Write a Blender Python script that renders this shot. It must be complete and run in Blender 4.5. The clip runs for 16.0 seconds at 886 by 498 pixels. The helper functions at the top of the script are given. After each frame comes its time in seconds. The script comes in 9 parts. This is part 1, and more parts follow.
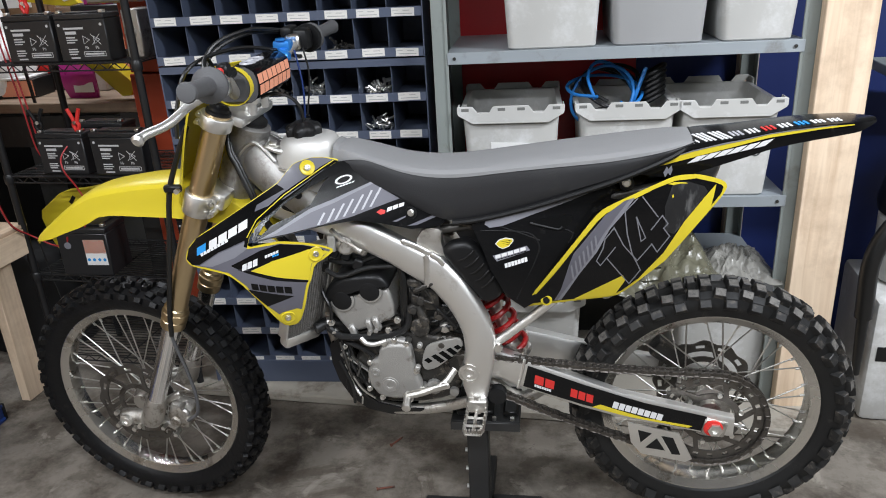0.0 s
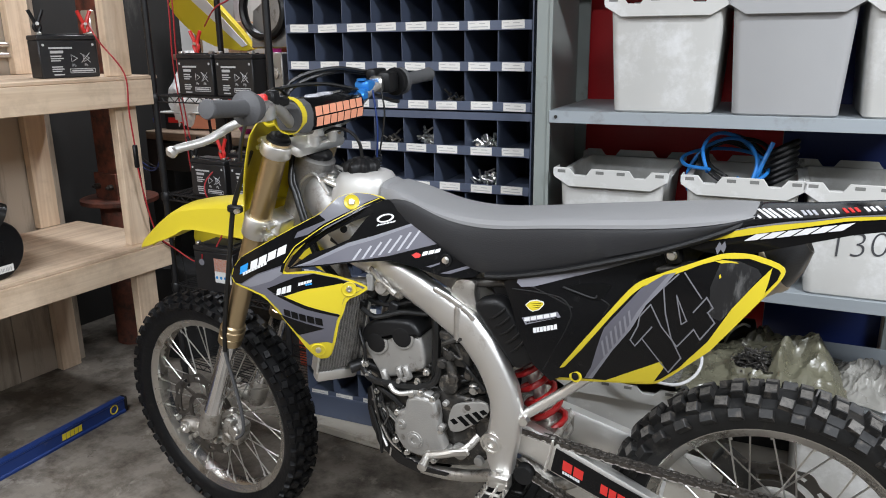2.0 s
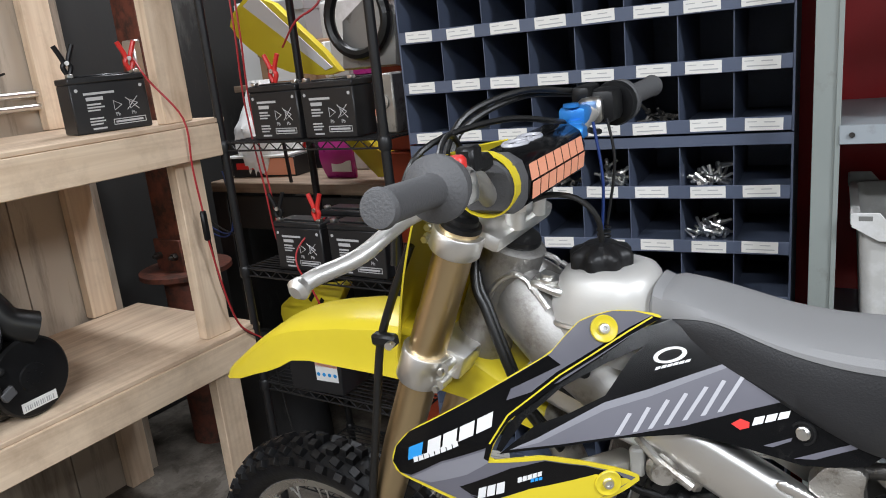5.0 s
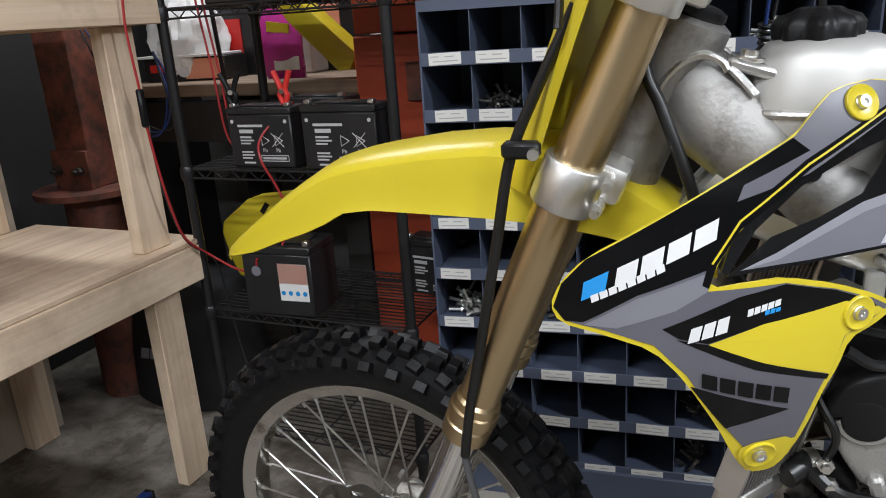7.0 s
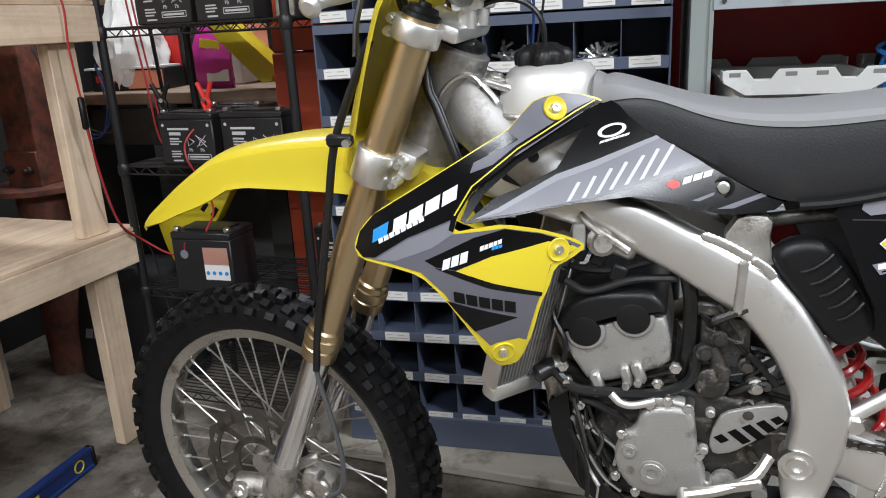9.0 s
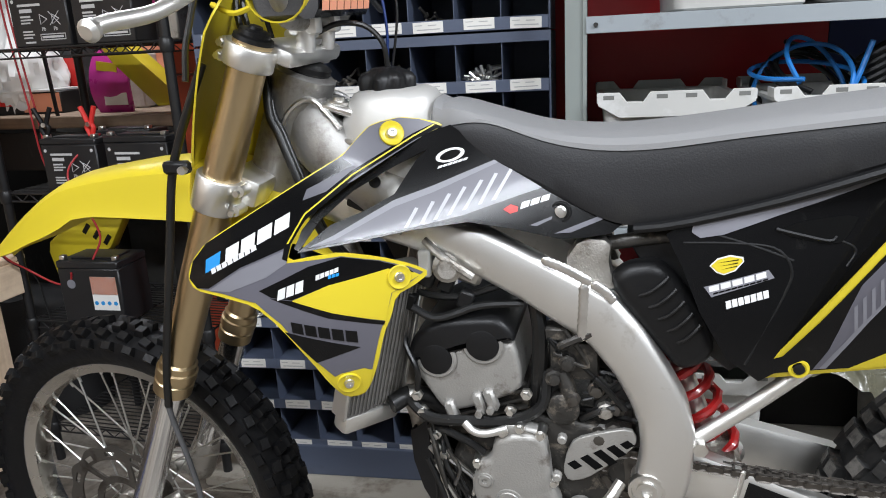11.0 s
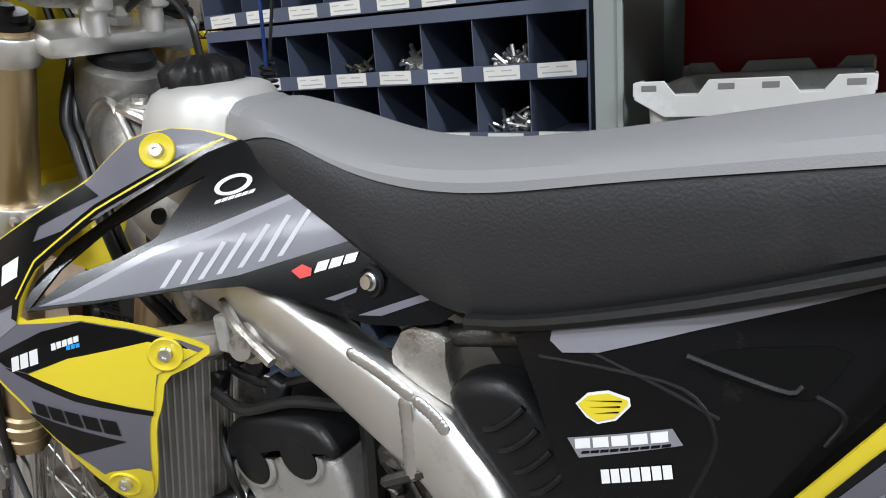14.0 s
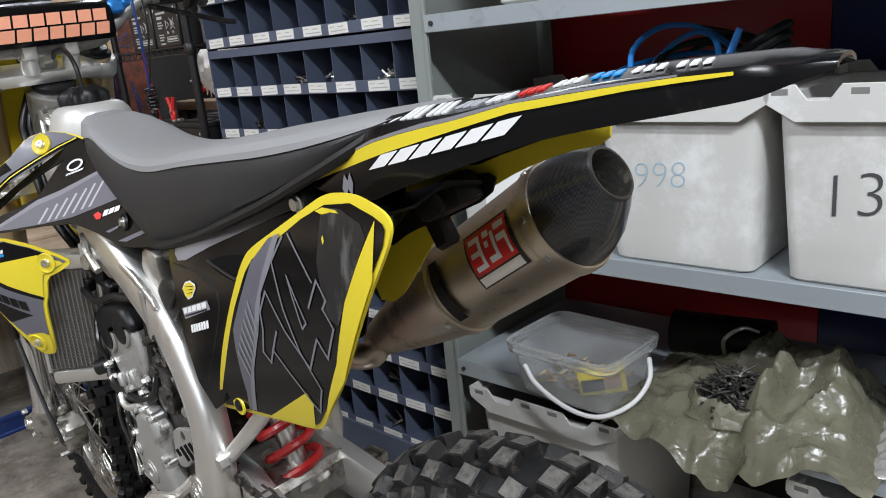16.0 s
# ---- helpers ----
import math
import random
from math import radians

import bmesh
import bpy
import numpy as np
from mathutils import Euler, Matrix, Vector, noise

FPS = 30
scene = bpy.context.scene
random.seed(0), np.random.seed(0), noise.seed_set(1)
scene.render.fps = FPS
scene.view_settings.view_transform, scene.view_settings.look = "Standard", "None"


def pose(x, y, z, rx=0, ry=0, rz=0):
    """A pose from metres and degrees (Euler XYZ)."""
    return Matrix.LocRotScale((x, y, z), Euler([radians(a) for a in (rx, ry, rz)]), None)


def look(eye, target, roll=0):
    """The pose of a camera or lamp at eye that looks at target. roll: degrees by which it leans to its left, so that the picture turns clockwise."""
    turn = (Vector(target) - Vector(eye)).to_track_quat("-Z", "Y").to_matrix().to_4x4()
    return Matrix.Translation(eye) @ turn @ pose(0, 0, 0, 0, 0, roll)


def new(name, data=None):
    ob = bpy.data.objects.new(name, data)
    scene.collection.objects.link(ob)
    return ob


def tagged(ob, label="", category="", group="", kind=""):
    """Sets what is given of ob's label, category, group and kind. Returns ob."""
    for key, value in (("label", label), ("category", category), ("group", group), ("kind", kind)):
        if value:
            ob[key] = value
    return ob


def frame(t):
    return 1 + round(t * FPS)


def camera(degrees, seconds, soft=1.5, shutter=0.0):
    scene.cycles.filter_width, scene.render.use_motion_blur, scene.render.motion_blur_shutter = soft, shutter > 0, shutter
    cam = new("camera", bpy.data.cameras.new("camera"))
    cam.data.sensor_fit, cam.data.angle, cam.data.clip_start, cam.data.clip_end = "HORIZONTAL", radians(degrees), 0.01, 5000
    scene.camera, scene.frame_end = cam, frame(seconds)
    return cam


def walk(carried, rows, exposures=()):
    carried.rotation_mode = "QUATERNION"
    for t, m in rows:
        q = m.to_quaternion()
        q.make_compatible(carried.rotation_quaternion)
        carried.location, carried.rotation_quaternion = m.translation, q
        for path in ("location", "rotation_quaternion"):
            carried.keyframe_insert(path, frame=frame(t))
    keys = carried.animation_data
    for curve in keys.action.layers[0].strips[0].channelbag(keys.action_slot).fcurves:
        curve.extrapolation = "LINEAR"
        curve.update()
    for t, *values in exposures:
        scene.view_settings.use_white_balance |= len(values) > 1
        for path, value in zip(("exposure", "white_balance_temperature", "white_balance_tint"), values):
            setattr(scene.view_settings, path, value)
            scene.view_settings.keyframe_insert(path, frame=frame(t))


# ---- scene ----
cam = camera(61.6, 16.0, soft=1.0)
PATH = [
    (0, (0.032, 0.039, 1.47), (-0.377, 1.849, 0.724), -3.2),
    (0.5, (0.023, 0.034, 1.443), (-0.475, 1.858, 0.792), -2.8),
    (1, (0.105, 0.07, 1.411), (-0.552, 1.874, 0.849), -2.2),
    (1.5, (0.284, 0.151, 1.388), (-0.534, 1.9, 0.869), -1.0),
    (2, (0.368, 0.232, 1.382), (-0.587, 1.904, 0.842), -0.6),
    (2.5, (0.315, 0.38, 1.383), (-0.757, 1.966, 0.805), -1.2),
    (3, (0.257, 0.496, 1.385), (-0.909, 2.008, 0.79), -2.2),
    (3.5, (0.196, 0.653, 1.388), (-1.039, 2.118, 0.817), -3.2),
    (4, (0.081, 0.699, 1.392), (-1.148, 2.183, 0.855), -4.2),
    (4.2, (0.017, 0.677, 1.398), (-1.189, 2.183, 0.872), -4.6),
    (6.3, (-0.644, 0.792, 1.253), (-1.492, 2.514, 0.694), -5.4),
    (6.5, (-0.663, 0.78, 1.212), (-1.48, 2.514, 0.642), -4.9),
    (7, (-0.68, 0.75, 1.143), (-1.448, 2.496, 0.541), -3.8),
    (7.5, (-0.674, 0.7, 1.104), (-1.42, 2.447, 0.479), -3.2),
    (8, (-0.611, 0.641, 1.096), (-1.354, 2.391, 0.473), -2.9),
    (8.5, (-0.474, 0.573, 1.13), (-1.204, 2.335, 0.529), -2.9),
    (9, (-0.386, 0.514, 1.16), (-1.069, 2.302, 0.581), -3.1),
    (9.5, (-0.324, 0.428, 1.183), (-0.951, 2.244, 0.629), -3.1),
    (10, (-0.288, 0.401, 1.183), (-0.858, 2.238, 0.638), -3.2),
    (10.2, (-0.277, 0.42, 1.175), (-0.834, 2.263, 0.636), -3.2),
    (12.3, (-0.233, 0.878, 1.142), (-0.919, 2.679, 0.608), -1.3),
    (12.5, (-0.243, 0.906, 1.138), (-0.98, 2.685, 0.597), -1.3),
    (13, (-0.216, 1.0, 1.142), (-1.11, 2.704, 0.596), -1.8),
    (13.5, (-0.141, 1.102, 1.112), (-1.178, 2.725, 0.574), -3.0),
    (14, (0.018, 1.103, 1.125), (-1.1, 2.668, 0.576), -4.6),
    (14.5, (0.206, 1.121, 1.133), (-1.021, 2.605, 0.591), -5.4),
    (15, (0.419, 1.195, 1.124), (-0.891, 2.605, 0.581), -5.3),
    (15.5, (0.561, 1.224, 1.141), (-0.831, 2.552, 0.593), -5.9),
    (16, (0.729, 1.186, 1.147), (-0.714, 2.46, 0.601), -5.7),
]
walk(cam, [(t, look(eye, target, roll)) for t, eye, target, roll in PATH], [(0, -0.06), (1.5, 0.0), (4.2, 0.05), (6.3, -0.14), (7.5, -0.10), (8.5, 0.10), (10.2, 0.10), (12.3, 0.14), (13.0, 0.13), (13.6, -0.08), (14, -0.03), (14.5, -0.05), (15, 0.16), (15.5, 0.14), (16, -0.08)])
from mathutils.geometry import tessellate_polygon as tessellate


# ---- world and light ----
world = bpy.data.worlds.new("world")
scene.world = world
world.use_nodes = True
world.node_tree.nodes["Background"].inputs[0].default_value = (0.80, 0.90, 1.0, 1)
world.node_tree.nodes["Background"].inputs[1].default_value = 0.02
scene.view_settings.exposure = 0.0

# Unseen ceiling lamps; number, places and watts chosen to balance the light.
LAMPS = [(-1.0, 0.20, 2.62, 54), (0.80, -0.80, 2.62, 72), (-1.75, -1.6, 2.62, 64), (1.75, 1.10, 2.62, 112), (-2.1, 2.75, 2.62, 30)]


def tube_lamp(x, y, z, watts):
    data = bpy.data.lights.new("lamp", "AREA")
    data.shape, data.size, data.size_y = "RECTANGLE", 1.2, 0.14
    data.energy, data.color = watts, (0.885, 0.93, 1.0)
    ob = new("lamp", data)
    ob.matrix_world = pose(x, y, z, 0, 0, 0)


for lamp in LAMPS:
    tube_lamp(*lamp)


# ---- materials ----
def paint(name, rgb, rough=0.5, metal=0.0, var=0.12, scale=9.0, bump=0.05, grain=160.0, coat=0.0, wear=None, spec=0.5, stretch=(1, 1, 1)):
    """A plain surface with uneven colour, gloss and fine relief; wear: (rgb, amount) shows in patches."""
    m = bpy.data.materials.new(name)
    m.use_nodes = True
    nt = m.node_tree
    n, l = nt.nodes, nt.links
    b = n["Principled BSDF"]
    tc = n.new("ShaderNodeTexCoord")
    mp = n.new("ShaderNodeMapping")
    mp.inputs["Scale"].default_value = stretch
    l.new(tc.outputs["Object"], mp.inputs[0])
    big = n.new("ShaderNodeTexNoise")
    big.inputs["Scale"].default_value, big.inputs["Detail"].default_value = scale, 5
    fine = n.new("ShaderNodeTexNoise")
    fine.inputs["Scale"].default_value, fine.inputs["Detail"].default_value = grain, 3
    l.new(mp.outputs[0], big.inputs[0])
    l.new(mp.outputs[0], fine.inputs[0])
    rnd = n.new("ShaderNodeObjectInfo")
    ramp = n.new("ShaderNodeMix")
    ramp.data_type = "RGBA"
    ramp.inputs[6].default_value = tuple(c * (1 - var) for c in rgb) + (1,)
    ramp.inputs[7].default_value = tuple(min(1, c * (1 + var)) for c in rgb) + (1,)
    add = n.new("ShaderNodeMath")
    add.operation = "MULTIPLY_ADD"
    l.new(rnd.outputs["Random"], add.inputs[0])
    add.inputs[1].default_value = 0.3
    l.new(big.outputs[0], add.inputs[2])
    sub = n.new("ShaderNodeMath")
    sub.operation = "SUBTRACT"
    l.new(add.outputs[0], sub.inputs[0])
    sub.inputs[1].default_value = 0.15
    l.new(sub.outputs[0], ramp.inputs[0])
    colour = ramp.outputs[2]
    if wear:
        w2 = n.new("ShaderNodeTexNoise")
        w2.inputs["Scale"].default_value, w2.inputs["Detail"].default_value, w2.inputs["Roughness"].default_value = scale * 1.7, 9, 0.7
        l.new(mp.outputs[0], w2.inputs[0])
        cr = n.new("ShaderNodeMapRange")
        cr.inputs[1].default_value, cr.inputs[2].default_value = 0.72 - wear[1], 0.8 - wear[1] * 0.6
        l.new(w2.outputs[0], cr.inputs[0])
        mx = n.new("ShaderNodeMix")
        mx.data_type = "RGBA"
        mx.inputs[7].default_value = (*wear[0], 1)
        l.new(cr.outputs[0], mx.inputs[0])
        l.new(colour, mx.inputs[6])
        colour = mx.outputs[2]
    l.new(colour, b.inputs["Base Color"])
    rr = n.new("ShaderNodeMapRange")
    rr.inputs[3].default_value, rr.inputs[4].default_value = max(0.02, rough - 0.09), min(1, rough + 0.09)
    l.new(big.outputs[0], rr.inputs[0])
    l.new(rr.outputs[0], b.inputs["Roughness"])
    b.inputs["Metallic"].default_value = metal
    b.inputs["Coat Weight"].default_value = coat
    b.inputs["Coat Roughness"].default_value = 0.08
    b.inputs["Specular IOR Level"].default_value = spec
    if bump:
        bp = n.new("ShaderNodeBump")
        bp.inputs["Strength"].default_value, bp.inputs["Distance"].default_value = bump, 0.002
        l.new(fine.outputs[0], bp.inputs["Height"])
        l.new(bp.outputs[0], b.inputs["Normal"])
    return m


def see_through(name, rgb, rough, weight, bump=0.0):
    m = paint(name, rgb, rough, var=0.06, bump=bump, grain=25)
    b = m.node_tree.nodes["Principled BSDF"]
    b.inputs["Transmission Weight"].default_value = weight
    b.inputs["IOR"].default_value = 1.25
    return m


def crinkled(name, rgb, rough, weight):
    """Polythene film full of small hard creases."""
    m = paint(name, rgb, rough, var=0.22, scale=16, bump=0.5, grain=70)
    n, l = m.node_tree.nodes, m.node_tree.links
    b = n["Principled BSDF"]
    b.inputs["Transmission Weight"].default_value = weight
    b.inputs["IOR"].default_value = 1.35
    b.inputs["Coat Weight"].default_value, b.inputs["Coat Roughness"].default_value = 0.22, 0.18
    vor = n.new("ShaderNodeTexVoronoi")
    vor.feature = "DISTANCE_TO_EDGE"
    vor.inputs["Scale"].default_value = 30
    tc, warp = n.new("ShaderNodeTexCoord"), n.new("ShaderNodeTexNoise")
    warp.inputs["Scale"].default_value = 14
    mix = n.new("ShaderNodeMix")
    mix.data_type = "VECTOR"
    mix.inputs[0].default_value = 0.10
    l.new(tc.outputs["Object"], warp.inputs[0])
    l.new(tc.outputs["Object"], mix.inputs[4])
    l.new(warp.outputs[1], mix.inputs[5])
    l.new(mix.outputs[1], vor.inputs["Vector"])
    bp = n.new("ShaderNodeBump")
    bp.inputs["Strength"].default_value, bp.inputs["Distance"].default_value = 0.42, 0.007
    l.new(vor.outputs["Distance"], bp.inputs["Height"])
    l.new(b.inputs["Normal"].links[0].from_socket, bp.inputs["Normal"])
    l.new(bp.outputs[0], b.inputs["Normal"])
    l.new(bp.outputs[0], b.inputs["Coat Normal"])
    return m


def concrete():
    m = paint("concrete", (0.225, 0.200, 0.168), 0.60, var=0.26, scale=3.4, bump=0.4, grain=90, wear=((0.075, 0.060, 0.046), 0.30))
    nt = m.node_tree
    n, l = nt.nodes, nt.links
    vor = n.new("ShaderNodeTexNoise")
    vor.inputs["Scale"].default_value, vor.inputs["Detail"].default_value, vor.inputs["Distortion"].default_value = 0.9, 8, 1.4
    tc = n.new("ShaderNodeTexCoord")
    l.new(tc.outputs["Object"], vor.inputs[0])
    cr = n.new("ShaderNodeMapRange")
    cr.inputs[1].default_value, cr.inputs[2].default_value, cr.inputs[3].default_value, cr.inputs[4].default_value = 0.35, 0.7, 0.72, 1.16
    l.new(vor.outputs[0], cr.inputs[0])
    mul = n.new("ShaderNodeMix")
    mul.data_type, mul.blend_type = "RGBA", "MULTIPLY"
    mul.inputs[0].default_value = 1.0
    b = n["Principled BSDF"]
    old = b.inputs["Base Color"].links[0].from_socket
    l.new(old, mul.inputs[6])
    l.new(cr.outputs[0], mul.inputs[7])
    # hard-edged brown spills and pale scuffs
    colour = mul.outputs[2]
    for scale, lo, hi, amount, rgb in ((3.6, 0.56, 0.60, 0.55, (0.075, 0.058, 0.042)), (7.5, 0.60, 0.66, 0.45, (0.36, 0.33, 0.28)), (19.0, 0.62, 0.67, 0.5, (0.05, 0.040, 0.030))):
        ns, mr, mx = n.new("ShaderNodeTexNoise"), n.new("ShaderNodeMapRange"), n.new("ShaderNodeMix")
        ns.inputs["Scale"].default_value, ns.inputs["Detail"].default_value, ns.inputs["Roughness"].default_value, ns.inputs["Distortion"].default_value = scale, 10, 0.66, 0.7
        mr.inputs[1].default_value, mr.inputs[2].default_value, mr.inputs[4].default_value = lo, hi, amount
        mx.data_type = "RGBA"
        mx.inputs[7].default_value = (*rgb, 1)
        l.new(tc.outputs["Object"], ns.inputs[0])
        l.new(ns.outputs[0], mr.inputs[0])
        l.new(mr.outputs[0], mx.inputs[0])
        l.new(colour, mx.inputs[6])
        colour = mx.outputs[2]
    l.new(colour, b.inputs["Base Color"])
    return m


def timber(name, rgb, dark, along=0):
    """Sawn softwood: long grain and a few knots."""
    m = bpy.data.materials.new(name)
    m.use_nodes = True
    nt = m.node_tree
    n, l = nt.nodes, nt.links
    b = n["Principled BSDF"]
    tc, mp = n.new("ShaderNodeTexCoord"), n.new("ShaderNodeMapping")
    sc = [26.0, 26.0, 26.0]
    sc[along] = 1.3
    mp.inputs["Scale"].default_value = sc
    rnd = n.new("ShaderNodeObjectInfo")
    l.new(tc.outputs["Object"], mp.inputs[0])
    l.new(rnd.outputs["Random"], mp.inputs["Location"])
    ns = n.new("ShaderNodeTexNoise")
    ns.inputs["Scale"].default_value, ns.inputs["Detail"].default_value, ns.inputs["Distortion"].default_value = 1.6, 6, 0.9
    l.new(mp.outputs[0], ns.inputs[0])
    kn = n.new("ShaderNodeTexVoronoi")
    kn.inputs["Scale"].default_value = 3.1
    l.new(tc.outputs["Object"], kn.inputs[0])
    kr = n.new("ShaderNodeMapRange")
    kr.inputs[1].default_value, kr.inputs[2].default_value, kr.inputs[3].default_value, kr.inputs[4].default_value = 0.03, 0.075, 1.0, 0.0
    l.new(kn.outputs["Distance"], kr.inputs[0])
    cr = n.new("ShaderNodeMapRange")
    cr.inputs[1].default_value, cr.inputs[2].default_value = 0.35, 0.72
    l.new(ns.outputs[0], cr.inputs[0])
    mx = n.new("ShaderNodeMix")
    mx.data_type = "RGBA"
    mx.inputs[6].default_value, mx.inputs[7].default_value = (*rgb, 1), (*dark, 1)
    l.new(cr.outputs[0], mx.inputs[0])
    m2 = n.new("ShaderNodeMix")
    m2.data_type = "RGBA"
    m2.inputs[7].default_value = (dark[0] * 0.4, dark[1] * 0.33, dark[2] * 0.28, 1)
    l.new(kr.outputs[0], m2.inputs[0])
    l.new(mx.outputs[2], m2.inputs[6])
    dn, dr, m3 = n.new("ShaderNodeTexNoise"), n.new("ShaderNodeMapRange"), n.new("ShaderNodeMix")
    dn.inputs["Scale"].default_value, dn.inputs["Detail"].default_value, dn.inputs["Roughness"].default_value = 5.5, 9, 0.68
    dr.inputs[1].default_value, dr.inputs[2].default_value, dr.inputs[4].default_value = 0.48, 0.76, 0.62
    l.new(tc.outputs["Object"], dn.inputs[0])
    l.new(dn.outputs[0], dr.inputs[0])
    m3.data_type = "RGBA"
    m3.inputs[7].default_value = (dark[0] * 0.55, dark[1] * 0.5, dark[2] * 0.46, 1)
    l.new(dr.outputs[0], m3.inputs[0])
    l.new(m2.outputs[2], m3.inputs[6])
    l.new(m3.outputs[2], b.inputs["Base Color"])
    b.inputs["Roughness"].default_value = 0.68
    bp = n.new("ShaderNodeBump")
    bp.inputs["Strength"].default_value, bp.inputs["Distance"].default_value = 0.25, 0.002
    l.new(ns.outputs[0], bp.inputs["Height"])
    l.new(bp.outputs[0], b.inputs["Normal"])
    return m


def carbon():
    m = paint("carbon_fibre", (0.014, 0.014, 0.015), 0.3, var=0.2, bump=0.0, coat=0.6)
    nt = m.node_tree
    n, l = nt.nodes, nt.links
    ch, tc, mx = n.new("ShaderNodeTexChecker"), n.new("ShaderNodeTexCoord"), n.new("ShaderNodeMix")
    ch.inputs["Scale"].default_value = 330
    mx.data_type = "RGBA"
    mx.inputs[6].default_value, mx.inputs[7].default_value = (0.007, 0.007, 0.0075, 1), (0.018, 0.018, 0.019, 1)
    l.new(tc.outputs["Object"], ch.inputs[0])
    l.new(ch.outputs["Fac"], mx.inputs[0])
    l.new(mx.outputs[2], n["Principled BSDF"].inputs["Base Color"])
    return m


M_FLOOR = concrete()
M_CURB = paint("pale_concrete", (0.36, 0.33, 0.28), 0.8, var=0.25, scale=5, bump=0.4, grain=70, wear=((0.18, 0.15, 0.12), 0.2))
M_YELLOW = paint("yellow_plastic", (0.65, 0.52, 0.028), 0.32, var=0.05, scale=14, bump=0.03, grain=220)
M_BLACKG = paint("gloss_black_graphic", (0.0042, 0.0042, 0.0046), 0.17, var=0.3, scale=6, bump=0.02, coat=0.05, spec=0.22, wear=((0.016, 0.0155, 0.015), 0.13))
M_GREYG = paint("grey_graphic", (0.110, 0.108, 0.130), 0.33, var=0.06, scale=20, bump=0.02, coat=0.12)
M_WELD = paint("rippled_weld", (0.74, 0.73, 0.71), 0.38, 1.0, var=0.12, scale=40, bump=0.3, grain=260)
M_LGREYG = paint("light_grey_graphic", (0.195, 0.195, 0.22), 0.32, var=0.06, scale=20, bump=0.02, coat=0.2)
M_LINEG = paint("pale_line_graphic", (0.16, 0.16, 0.175), 0.3, var=0.05, bump=0.0)
M_PALEG = paint("pale_stripe_graphic", (0.42, 0.42, 0.45), 0.3, var=0.05, bump=0.0)
M_PRINT = paint("pale_print", (0.50, 0.50, 0.50), 0.4, var=0.04, bump=0.0)
M_WHITEG = paint("white_graphic", (0.70, 0.70, 0.70), 0.35, var=0.04, bump=0.0)
M_BLUEG = paint("blue_graphic", (0.02, 0.27, 0.66), 0.3, var=0.05, bump=0.0)
M_REDG = paint("red_graphic", (0.62, 0.03, 0.025), 0.35, var=0.06, bump=0.0)
M_ORANGEG = paint("salmon_graphic", (0.86, 0.36, 0.22), 0.45, var=0.05, bump=0.0)
M_BLACKP = paint("black_plastic", (0.0075, 0.0075, 0.008), 0.42, var=0.25, bump=0.15, grain=240, spec=0.30)
# Black for flat patches that paint in the shade of openings.
M_RECESS = paint("matt_black_recess", (0.003, 0.003, 0.003), 0.9, var=0.1, bump=0.0, spec=0.1)
M_SCUFF = paint("scuffed_graphic", (0.014, 0.014, 0.015), 0.42, var=0.5, scale=22, bump=0.15, grain=120, wear=((0.11, 0.11, 0.108), 0.19), stretch=(1.0, 1.0, 0.28))
M_RUBBER = paint("tyre_rubber", (0.0045, 0.0045, 0.005), 0.45, var=0.4, scale=22, bump=0.5, grain=90, wear=((0.018, 0.0165, 0.015), 0.14), spec=0.26)
M_KNOBD = paint("knob_rubber", (0.0095, 0.0093, 0.009), 0.55, var=0.5, scale=30, bump=0.3, grain=130, wear=((0.07, 0.060, 0.05), 0.20), spec=0.4)
# Paler tan for the knobs' outer faces, with darker patches.
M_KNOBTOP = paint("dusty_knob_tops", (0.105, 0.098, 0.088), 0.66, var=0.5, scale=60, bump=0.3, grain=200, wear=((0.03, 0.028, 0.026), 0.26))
M_RUBBERD = paint("dusty_rubber", (0.0075, 0.0075, 0.0075), 0.55, var=0.3, scale=12, bump=0.3, grain=130, wear=((0.045, 0.040, 0.034), 0.14), spec=0.4)
M_HOSE = paint("black_rubber_hose", (0.007, 0.007, 0.007), 0.36, var=0.2, bump=0.05)
M_GREYGRIP = paint("grey_rubber_grip", (0.080, 0.080, 0.083), 0.68, var=0.1, bump=0.5, grain=320)
M_SEATTOP = paint("grey_gripper_vinyl", (0.215, 0.215, 0.217), 0.62, var=0.05, scale=5, bump=0.2, grain=900)
M_SEATSIDE = paint("charcoal_vinyl", (0.0195, 0.0195, 0.021), 0.50, var=0.12, scale=4, bump=0.22, grain=420, spec=0.34, wear=((0.027, 0.0265, 0.026), 0.14))
M_ALU = paint("brushed_aluminium", (0.84, 0.83, 0.80), 0.43, 1.0, var=0.1, scale=10, bump=0.10, grain=300)
M_CAST = paint("cast_aluminium", (0.54, 0.52, 0.485), 0.48, 1.0, var=0.25, scale=14, bump=0.4, grain=330, wear=((0.17, 0.14, 0.105), 0.22))
M_TANK = paint("satin_tank_shell", (0.58, 0.57, 0.545), 0.45, 0.4, var=0.08, scale=6, bump=0.05, grain=260)
M_NECK = paint("satin_cast_neck", (0.42, 0.41, 0.395), 0.56, 1.0, var=0.22, scale=9, bump=0.2, grain=200, wear=((0.22, 0.205, 0.185), 0.2))
M_SPAR = paint("frame_aluminium", (0.86, 0.85, 0.825), 0.44, 1.0, var=0.08, scale=5, bump=0.06, grain=260, wear=((0.62, 0.59, 0.54), 0.13))
M_GREYCAST = paint("grey_painted_casting", (0.36, 0.35, 0.33), 0.46, 0.55, var=0.14, scale=12, bump=0.35, grain=330, wear=((0.13, 0.11, 0.09), 0.16))
